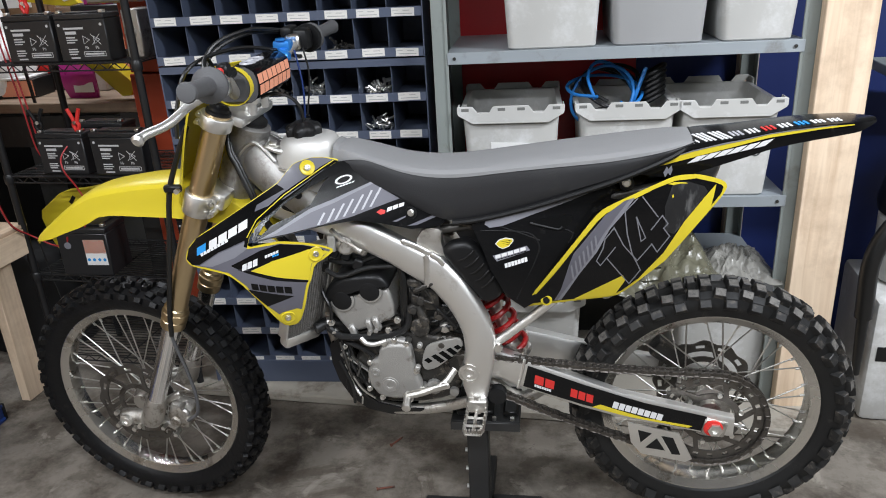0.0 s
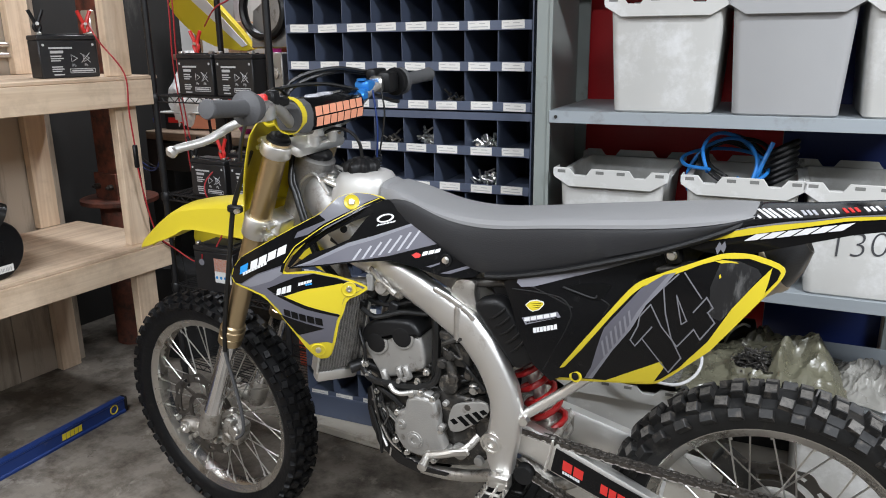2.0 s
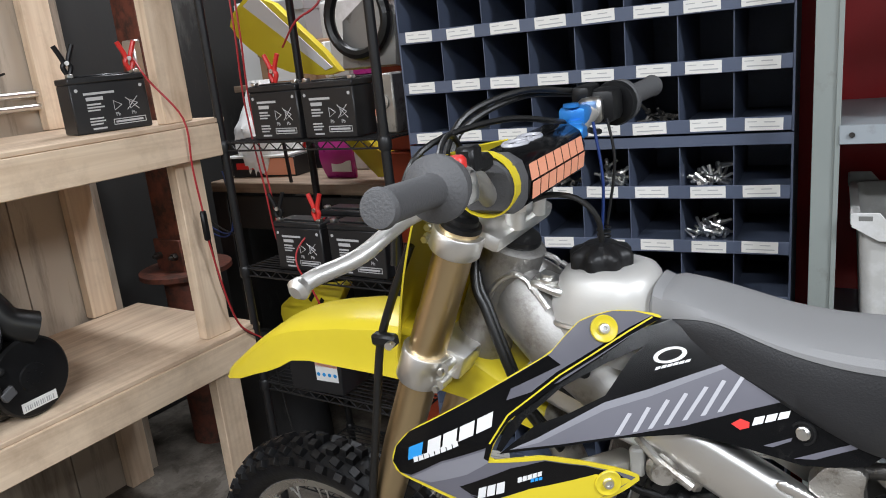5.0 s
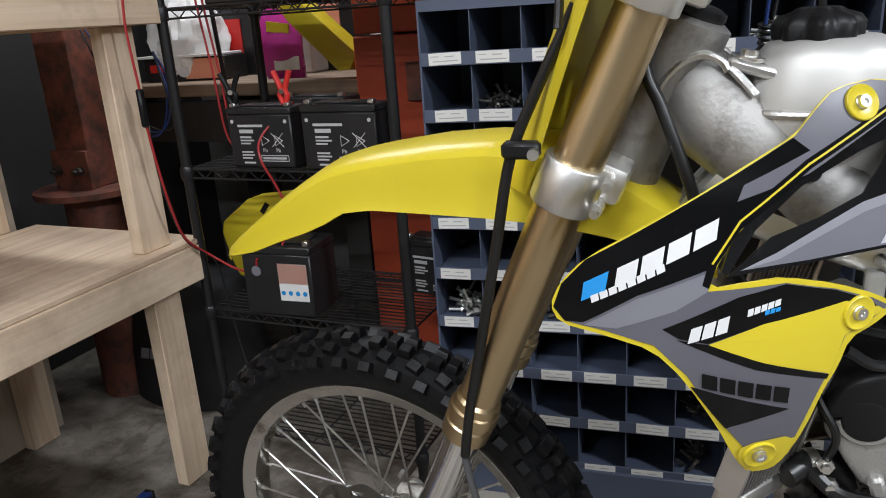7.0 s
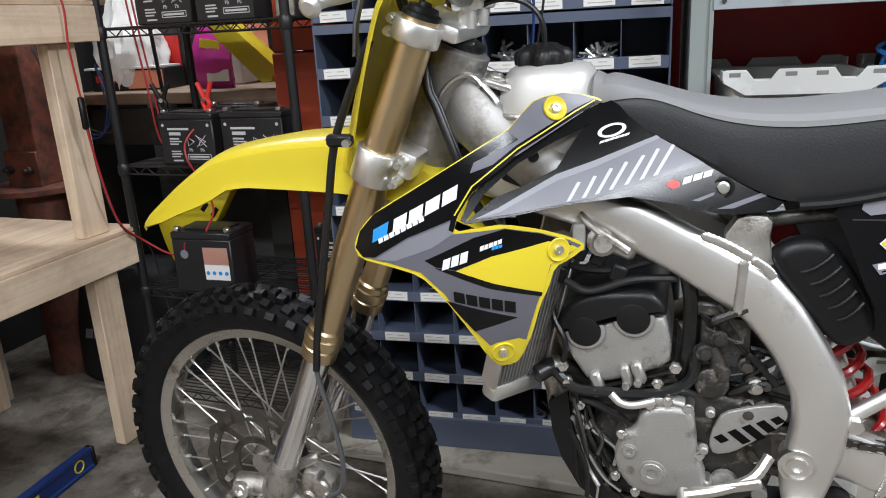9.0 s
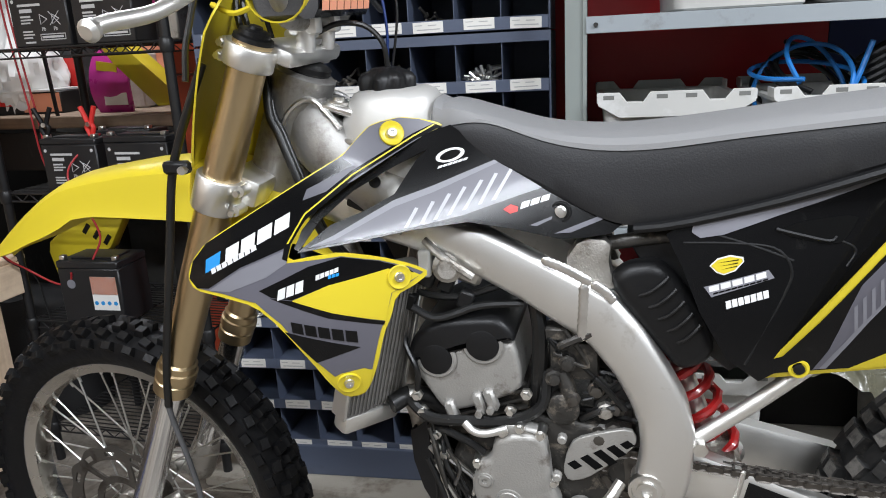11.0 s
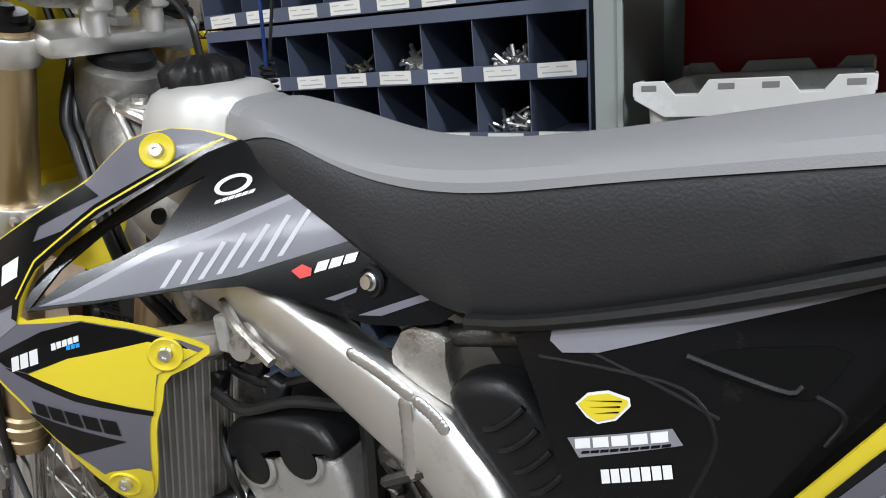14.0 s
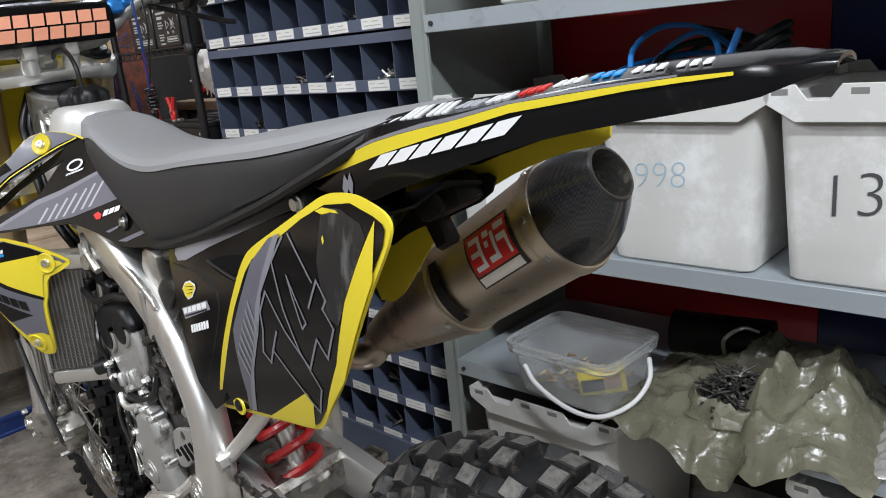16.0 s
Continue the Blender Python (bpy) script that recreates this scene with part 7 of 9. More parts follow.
on_can("plate_border", 0.233, 0.315, radians(-54), radians(-113), M_DARKCAST, 0.0008, "dark border of the maker's plate")
on_can("maker_plate", 0.237, 0.311, radians(-57), radians(-99), M_REDG, 0.0014, "red maker's plate with white blocks")
for k, (h0, h1, a0, a1) in enumerate(((0.253, 0.273, -62, -67), (0.253, 0.273, -76, -81), (0.253, 0.273, -90, -95), (0.268, 0.273, -62, -95), (0.280, 0.290, -62, -68), (0.280, 0.286, -72, -78), (0.280, 0.298, -88, -94), (0.293, 0.298, -66, -94), (0.301, 0.318, -61, -67), (0.301, 0.318, -73, -79), (0.314, 0.318, -73, -95))):
    on_can("plate_block", 0.237 + (h0 - 0.247), 0.237 + (h1 - 0.247), radians(a0), radians(a1), M_WHITEG, 0.0024)
on_can("plate_edge", 0.237, 0.311, radians(-101), radians(-111), M_STEEL, 0.0018, "silver lower strip of the maker's plate")
on_can("rubber_pad", 0.158, 0.175, radians(-56), radians(-128), M_BLACKP, 0.0030, "black rubber strip on the silencer")
for h, a in ((0.3375, -76), (0.3375, -118), (0.3375, -20), (0.134, -50), (0.134, -125)):
    bm = bmesh.new()
    p = EA + ED * h + OX * ((CA + 0.002) * math.cos(radians(a))) + OY * ((CB + 0.002) * math.sin(radians(a)))
    nr = (OX * math.cos(radians(a)) + OY * math.sin(radians(a)))
    cyl(bm, p - nr * 0.002, p + nr * 0.002, 0.0042, n=10)
    part("rivet", bm, M_STEEL, ex)
bm = bmesh.new()
tube(bm, [EA - ED * 0.085, (1.04, 0.12, 0.70), (0.96, 0.10, 0.70), (0.88, 0.09, 0.72), (0.80, 0.08, 0.74)], 0.021, n=14)
part("mid_pipe", bm, M_TITAN, bike, "heat-stained exhaust mid pipe")

# ---- engine ----
def casting(name, outline, v0, v1, material, bevel, label="", parent=None, soft=1):
    bm = bmesh.new()
    prism(bm, soften(outline, soft), v0, v1, bevel, 3)
    return part(name, bm, material, parent or bike, label)


eng = casting("crankcase", [(0.600, 0.545), (0.640, 0.60), (0.72, 0.63), (0.80, 0.625), (0.868, 0.60), (0.875, 0.52), (0.86, 0.455), (0.80, 0.43), (0.70, 0.415), (0.63, 0.43), (0.595, 0.48)], -0.080, 0.10, M_DARKCAST, 0.014, "grimy dark engine crankcase")
cov = casting("generator_cover", [(0.648, 0.548), (0.655, 0.562), (0.671, 0.568), (0.677, 0.600), (0.700, 0.610), (0.728, 0.613), (0.752, 0.606), (0.757, 0.570), (0.760, 0.538), (0.776, 0.490), (0.765, 0.461), (0.705, 0.452), (0.666, 0.459), (0.647, 0.485), (0.638, 0.515)], -0.078, -0.112, M_GREYCAST, 0.010, "grey cast generator cover", eng)
for c, r in (((0.696, 0.497), 0.0205), ((0.662, 0.531), 0.0115)):
    bm = bmesh.new()
    lathe(bm, (c[0], -0.110, c[1]), (0, -1, 0), [(0, r * 1.08), (0.004, r * 1.05), (0.0045, r * 0.9), (0.004, r * 0.86), (0.006, r * 0.8), (0.006, r * 0.42), (0.003, r * 0.38), (0.003, 0.0005)], 28, caps=False)
    part("plug", bm, M_GREYCAST, cov)
for c in ((0.650, 0.556), (0.690, 0.612), (0.715, 0.62), (0.745, 0.612), (0.763, 0.535), (0.775, 0.485), (0.742, 0.452), (0.672, 0.455), (0.642, 0.480)):
    bm = bmesh.new()
    cyl(bm, (c[0], -0.085, c[1]), (c[0], -0.108, c[1]), 0.0085, 0.0075, n=12)
    cyl(bm, (c[0], -0.108, c[1]), (c[0], -0.114, c[1]), 0.0055, n=6)
    part("cover_bolt", bm, M_STEEL, cov)
casting("cover_ear", [(0.672, 0.600), (0.690, 0.628), (0.72, 0.622), (0.75, 0.615), (0.735, 0.600)], -0.080, -0.106, M_GREYCAST, 0.006, "", cov)
cy = casting("cylinder", [(0.600, 0.560), (0.586, 0.65), (0.70, 0.69), (0.735, 0.655), (0.742, 0.600)], -0.066, 0.075, M_DARKCAST, 0.008, "dark finned cylinder", eng)
for k in range(3):
    bm = bmesh.new()
    box(bm, (0.660, 0.0, 0.618 + 0.014 * k), (0.135, 0.155, 0.004), Matrix.Rotation(-0.33, 3, "Y"))
    part("fin", bm, M_DARKCAST, cy)
head = casting("cylinder_head", [(0.552, 0.700), (0.560, 0.716), (0.618, 0.730), (0.706, 0.752), (0.713, 0.72), (0.718, 0.693), (0.715, 0.668), (0.66, 0.642), (0.626, 0.630), (0.598, 0.628), (0.580, 0.655)], -0.088, 0.08, M_GREYCAST, 0.009, "grey cast cylinder head", eng)
casting("head_cover", [(0.548, 0.716), (0.556, 0.742), (0.570, 0.760), (0.603, 0.777), (0.650, 0.782), (0.686, 0.784), (0.700, 0.772), (0.710, 0.757), (0.708, 0.747), (0.660, 0.738), (0.632, 0.733), (0.618, 0.721), (0.585, 0.712), (0.552, 0.703)], -0.094, 0.085, M_BLACKP, 0.010, "matt black cam cover", head)
for c in ((0.593, 0.716), (0.663, 0.742)):
    bm = bmesh.new()
    lathe(bm, (c[0], -0.084, c[1]), (0, -1, 0), [(0, 0.0305), (0.007, 0.0305), (0.009, 0.0285), (0.009, 0.0245), (0.007, 0.0235)], 30, caps=False)
    part("cam_boss", bm, M_GREYCAST, head)
    bm = bmesh.new()
    lathe(bm, (c[0], -0.088, c[1]), (0, -1, 0), [(0, 0.024), (0.006, 0.0235), (0.007, 0.021)], 28)
    part("cam_plug", bm, M_BLACKP, head, "round black rubber plug")
for c in ((0.612, 0.633), (0.655, 0.648), (0.672, 0.655)):
    bm = bmesh.new()
    box(bm, (c[0], -0.090, c[1]), (0.016, 0.018, 0.036), Matrix.Rotation(-0.3, 3, "Y"), 0.004)
    cyl(bm, (c[0], -0.092, c[1] - 0.012), (c[0], -0.106, c[1] - 0.012), 0.006, n=6)
    part("head_lug", bm, M_GREYCAST, head)
spc = casting("sprocket_cover", [(0.775, 0.548), (0.781, 0.581), (0.792, 0.603), (0.830, 0.617), (0.870, 0.627), (0.880, 0.609), (0.870, 0.590), (0.838, 0.562), (0.809, 0.538), (0.783, 0.531)], -0.088, -0.096, M_GREYCAST, 0.002, "slotted cast sprocket guard", eng)
for k in range(5):
    # dark plates painting shade into slanted openings between the guard's ribs, growing rearwards
    u, w, d = 0.786 + 0.0185 * k, 0.5635 + (0.0115 - 0.0004 * k) * k, (0.014, 0.028, 0.030, 0.022, 0.012)[k]
    bm = bmesh.new()
    prism(bm, [(u - 0.0045, w - 0.002), (u + 0.006, w + 0.005), (u + 0.006 + d * 0.78, w + 0.005 - d * 0.62), (u - 0.0045 + d * 0.78, w - 0.002 - d * 0.62)], -0.0955, -0.0968)
    part("slot", bm, M_RECESS, spc, "dark plate for a slanted opening's shade")
bm = bmesh.new()
lathe(bm, (DRIVE.x, DRIVE.y - 0.004, DRIVE.z), (0, 1, 0), [(0, 0.012), (0, 0.031), (0.008, 0.031), (0.008, 0.012)], 26)
part("drive_sprocket", bm, M_SPROCKET, eng)
for c, r, v in (((0.83, 0.60), 0.016, -0.07), ((0.778, 0.64), 0.012, -0.075), ((0.775, 0.605), 0.007, -0.095), ((0.768, 0.548), 0.007, -0.105), ((0.80, 0.48), 0.02, -0.082), ((0.85, 0.47), 0.012, -0.085)):
    bm = bmesh.new()
    lathe(bm, (c[0], v, c[1]), (0, -1, 0), [(0, r), (0.010, r * 0.95), (0.012, r * 0.7)], 14)
    part("case_boss", bm, M_GREYCAST, eng)
# throttle body, airbox boot, harness
bm = bmesh.new()
lathe(bm, (0.735, -0.01, 0.70), (1, 0, 0.12), [(0, 0.030), (0.02, 0.034), (0.05, 0.036), (0.09, 0.034), (0.12, 0.040), (0.16, 0.044)], 22)
box(bm, (0.79, -0.055, 0.715), (0.07, 0.04, 0.06), bevel=0.008, seg=2)
box(bm, (0.775, -0.06, 0.755), (0.06, 0.03, 0.022), bevel=0.004)
tb = part("throttle_body", bm, M_DARKCAST, bike, "dark grimy throttle body")
bm = bmesh.new()
tube(bm, [(0.772, -0.075, 0.700), (0.784, -0.08, 0.665), (0.775, -0.082, 0.640)], 0.012, n=12)
lathe(bm, (0.775, -0.070, 0.645), (0, -1, 0), [(0, 0.024), (0.018, 0.024), (0.022, 0.018)], 20)
part("starter_knob", bm, M_DARKCAST, tb)
for pts, r in (([(0.540, -0.085, 0.648), (0.577, -0.096, 0.622), (0.628, -0.100, 0.622), (0.70, -0.098, 0.627), (0.745, -0.09, 0.650), (0.752, -0.075, 0.70)], 0.0085),
               ([(0.735, -0.07, 0.64), (0.741, -0.075, 0.70), (0.742, -0.070, 0.76), (0.735, -0.06, 0.80)], 0.011),
               ([(0.565, -0.10, 0.80), (0.600, -0.095, 0.783), (0.66, -0.085, 0.80), (0.72, -0.07, 0.80)], 0.006),
               ([(0.570, -0.075, 0.590), (0.60, -0.095, 0.60), (0.64, -0.10, 0.585), (0.66, -0.10, 0.57)], 0.006),
               ([(0.575, -0.075, 0.60), (0.585, -0.095, 0.55), (0.61, -0.10, 0.48), (0.632, -0.09, 0.44)], 0.0045),
               ([(0.590, -0.075, 0.60), (0.60, -0.1, 0.545), (0.625, -0.1, 0.50), (0.64, -0.09, 0.452)], 0.004),
               ([(0.555, -0.07, 0.78), (0.545, -0.085, 0.74), (0.565, -0.10, 0.70), (0.56, -0.09, 0.66)], 0.0045),
               ([(0.80, -0.075, 0.625), (0.83, -0.08, 0.645), (0.87, -0.07, 0.65), (0.90, -0.06, 0.68)], 0.006),
               ([(0.54, -0.06, 0.84), (0.57, -0.075, 0.815), (0.63, -0.078, 0.81), (0.70, -0.07, 0.83)], 0.0055)):
    bm = bmesh.new()
    tube(bm, pts, r, n=8)
    part("hose", bm, M_HOSE, eng, "black rubber engine hose")
bm = bmesh.new()
tube(bm, [(0.634, -0.108, 0.624), (0.648, -0.112, 0.613), (0.668, -0.112, 0.611), (0.697, -0.108, 0.619)], 0.0062, n=10)
part("coolant_pipe", bm, M_ALU, eng, "bright aluminium coolant pipe")
for c in ((0.557, -0.085, 0.805), (0.585, -0.078, 0.838), (0.612, -0.075, 0.83), (0.640, -0.08, 0.808)):
    bm = bmesh.new()
    box(bm, c, (0.022, 0.018, 0.026), Matrix.Rotation(0.4, 3, "Y"), 0.003)
    part("wire_plug", bm, M_BLACKP, eng, "small black wiring plug")
bm = bmesh.new()
box(bm, (0.585, -0.085, 0.862), (0.018, 0.016, 0.04), None, 0.003)
part("white_plug", bm, M_TOTE, eng, "white wiring plug")
bm = bmesh.new()
lathe(bm, (0.615, -0.075, 0.855), (0.2, -1, 0.1), [(0, 0.022), (0.012, 0.022), (0.016, 0.015), (0.028, 0.013)], 16)
box(bm, (0.640, -0.072, 0.845), (0.05, 0.022, 0.026), Matrix.Rotation(0.4, 3, "Y"), 0.006)
part("engine_hanger", bm, M_CAST, bike, "cast engine hanger and coolant outlet")
# wiring and small lines across the engine
rng = random.Random(31)
for k in range(16):
    a = Vector((rng.uniform(0.57, 0.62), rng.uniform(-0.10, -0.085), rng.uniform(0.50, 0.63)))
    b = a + Vector((rng.uniform(0.0, 0.04), rng.uniform(-0.012, 0.006), rng.uniform(-0.07, -0.03)))
    c = b + Vector((rng.uniform(-0.01, 0.03), rng.uniform(-0.01, 0.01), rng.uniform(-0.06, -0.02)))
    bm = bmesh.new()
    tube(bm, [a, b, c], rng.choice((0.0022, 0.003, 0.004)), n=6)
    part("wire", bm, rng.choice((M_HOSE, M_HOSE, M_DARKCAST, M_STEEL)), eng)
for k in range(22):
    u, w = rng.uniform(0.745, 0.86), rng.uniform(0.60, 0.76)
    bm = bmesh.new()
    if k % 3:
        p = Vector((u, -0.055 - rng.random() * 0.03, w))
        tube(bm, [p, p + Vector((rng.uniform(-0.02, 0.05), rng.uniform(-0.015, 0.01), rng.uniform(-0.03, 0.03))), p + Vector((rng.uniform(-0.01, 0.08), 0.0, rng.uniform(-0.06, 0.05)))], rng.choice((0.003, 0.0045, 0.006)), n=7)
        part("line", bm, rng.choice((M_HOSE, M_HOSE, M_DARKCAST)), tb)
    else:
        lathe(bm, (u, -0.06 - rng.random() * 0.02, w), (rng.uniform(-0.3, 0.3), -1, 0), [(0, 0.013), (0.010, 0.013), (0.012, 0.009), (0.018, 0.008), (0.019, 0.004)], 8)
        part("fitting", bm, rng.choice((M_DARKCAST, M_SPROCKET, M_CAST)), tb)
for c in ((0.560, 0.655), (0.566, 0.630), (0.700, 0.640), (0.724, 0.668), (0.585, 0.590), (0.597, 0.556)):
    bm = bmesh.new()
    lathe(bm, (c[0], -0.088, c[1]), (0, -1, 0), [(0, 0.009), (0.006, 0.009), (0.007, 0.006), (0.013, 0.0055)], 6)
    part("bolt", bm, M_STEEL, eng)
# shifter, peg
bm = bmesh.new()
tube(bm, [(0.858, -0.105, 0.545), (0.835, -0.128, 0.520), (0.79, -0.138, 0.500), (0.745, -0.140, 0.486)], 0.0085, n=8, k=4)
box(bm, (0.80, -0.137, 0.505), (0.10, 0.010, 0.016), Matrix.Rotation(-0.32, 3, "Y"), 0.003)
sl = part("gear_lever", bm, M_CAST, bike, "cast aluminium gear lever")
bm = bmesh.new()
lathe(bm, (0.743, -0.128, 0.484), (0.08, -1, -0.25), [(0, 0.009), (0.008, 0.011), (0.022, 0.0095), (0.036, 0.011), (0.046, 0.011), (0.048, 0.008)], 14)
part("lever_tip", bm, M_STEEL, sl)
for side in (-1, 1):
    bm = bmesh.new()
    loop = [(0.885, 0.0), (0.885, 0.075), (0.890, 0.088), (0.925, 0.088), (0.930, 0.075), (0.930, 0.0)]
    for i in range(len(loop) - 1):
        (a, b), (c, d) = loop[i], loop[i + 1]
        cyl(bm, (a, side * (0.115 + b), 0.437 - b * 0.05), (c, side * (0.115 + d), 0.437 - d * 0.05), 0.004, n=6)
        for k in range(5):
            t = (k + 0.5) / 5
            x, y = a + (c - a) * t, b + (d - b) * t
            box(bm, (x, side * (0.115 + y), 0.4445 - y * 0.05), (0.004, 0.006, 0.012))
    for y in (0.03, 0.06):
        cyl(bm, (0.885, side * (0.115 + y), 0.435), (0.93, side * (0.115 + y), 0.435), 0.0035, n=6)
    cyl(bm, (0.9075, side * 0.115, 0.437), (0.9075, side * 0.2, 0.432), 0.004, n=6)
    pg = part("foot_peg", bm, M_CAST, bike, "toothed plated-steel foot peg")
    bm = bmesh.new()
    box(bm, (0.908, side * 0.108, 0.448), (0.05, 0.03, 0.032), None, 0.006, 2)
    cyl(bm, (0.908, side * 0.108, 0.425), (0.908, side * 0.108, 0.475), 0.009, n=12)
    part("peg_mount", bm, M_STEEL, pg)
# skid plate
bm = bmesh.new()
rows = []
for u, w, h in ((0.532, 0.560, 0.05), (0.540, 0.520, 0.07), (0.556, 0.478, 0.082), (0.585, 0.430, 0.088), (0.625, 0.400, 0.09), (0.680, 0.388, 0.09), (0.74, 0.384, 0.085)):
    rows.append([(u + (0.030 if abs(s) == 1 else 0), s * h, w + (0.028 if abs(s) == 1 else 0)) for s in (-1, -0.85, -0.4, 0, 0.4, 0.85, 1)])
sheet(bm, rows, 0.004)
part("skid_plate", bm, M_BLACKP, bike, "black plastic skid plate")
# radiators
for side in (-1, 1):
    rad = None
    m = Matrix.Translation((0.513, side * 0.112, 0.742)) @ Matrix.Rotation(radians(14), 4, "Y") @ Matrix.Rotation(radians(side * 33), 4, "Z")
    bm = bmesh.new()
    box(bm, (0, 0, 0), (0.022, 0.100, 0.20), bevel=0.002)
    rad = part("radiator", bm, M_DARKCAST, bike, "aluminium radiator with fine louvres")
    rad.matrix_basis = m
    for z in (-0.117, 0.117):
        bm = bmesh.new()
        box(bm, (0, 0, z), (0.032, 0.104, 0.030), bevel=0.008, seg=2)
        part("tank", bm, M_ALU, rad)
    bm = bmesh.new()
    box(bm, (0, -0.054, 0), (0.030, 0.006, 0.21), bevel=0.001)
    box(bm, (0, 0.054, 0), (0.030, 0.006, 0.21), bevel=0.001)
    part("side_plate", bm, M_ALU, rad)
    bm = bmesh.new()
    for k in range(15):
        box(bm, (0, -0.049 + 0.007 * k, 0), (0.027, 0.0016, 0.198))
    for k in range(66):
        box(bm, (0, 0, -0.0975 + 0.003 * k), (0.0245, 0.098, 0.0007), Matrix.Rotation(0.35, 3, "X"))
    tagged(part("louvred_core", bm, M_NECK, rad), kind="stuff")
    bm = bmesh.new()
    tube(bm, [(0.52, side * 0.10, 0.64), (0.545, side * 0.075, 0.645), (0.575, side * 0.06, 0.63), (0.60, side * 0.05, 0.60)], 0.0145, n=12)
    part("radiator_hose", bm, M_HOSE, bike, "black radiator hose")
    bm = bmesh.new()
    lathe(bm, (0.545, side * 0.075, 0.645), (0.9, -side * 0.5, -0.1), [(-0.006, 0.016), (0.006, 0.016)], 18)
    part("hose_clamp", bm, M_STEEL, bike)
# exhaust header
bm = bmesh.new()
tube(bm, [(0.575, 0.02, 0.665), (0.535, 0.05, 0.64), (0.545, 0.09, 0.585), (0.62, 0.115, 0.60), (0.72, 0.12, 0.66), (0.80, 0.10, 0.72)], 0.020, n=14)
part("header_pipe", bm, M_TITAN, bike, "heat-stained exhaust header")
# airbox
bm = bmesh.new()
AB = soften([(0.834, 0.838), (0.856, 0.864), (0.904, 0.872), (0.934, 0.838), (0.968, 0.780), (0.978, 0.745), (0.964, 0.724), (0.932, 0.712), (0.906, 0.742)], 2)
prism(bm, AB, -0.045, -0.088, 0.016, 3)
ab = part("airbox_boot", bm, M_BLACKP, bike, "moulded black airbox boot with ribs")
for k in range(5):
    # raised curved ribs across the boot
    a, b, c, d = 0.878 + 0.0125 * k, 0.824 - 0.0165 * k, 0.9145 + 0.0105 * k, 0.851 - 0.0165 * k
    bm = bmesh.new()
    tube(bm, [(a, -0.0865, b), (a + (c - a) * 0.35, -0.089, b + (d - b) * 0.22), (a + (c - a) * 0.75, -0.0892, b + (d - b) * 0.66), (c, -0.0865, d)], 0.0030, n=8, k=4)
    part("rib", bm, M_BLACKP, ab)
bm = bmesh.new()
prism(bm, [(0.86, 0.89), (0.95, 0.915), (1.20, 0.985), (1.26, 0.97), (1.10, 0.78), (1.00, 0.70), (0.95, 0.74)], -0.055, 0.055, 0.01)
part("airbox", bm, M_BLACKP, bike, "black plastic airbox")
# shock
SA, SB = Vector((0.905, 0.0, 0.760)), Vector((1.005, 0.0, 0.515))
bm = bmesh.new()
cyl(bm, SA, SB, 0.016, n=16)
lathe(bm, SB - (SB - SA).normalized() * 0.03, (SB - SA), [(0, 0.02), (0.004, 0.04), (0.012, 0.04), (0.03, 0.02), (0.05, 0.014)], 20)
shk = part("shock_absorber", bm, M_STEEL, bike, "rear shock absorber with a red coil spring")
x, y, d = basis(SB - SA)
bm = bmesh.new()
tube(bm, [SA + d * (0.03 + 0.0031 * k) + x * (0.036 * math.cos(k * 0.55)) + y * (0.036 * math.sin(k * 0.55)) for k in range(64)], 0.0072, n=8, k=1)
part("coil_spring", bm, M_REDSPRING, shk, "bright red coil spring")
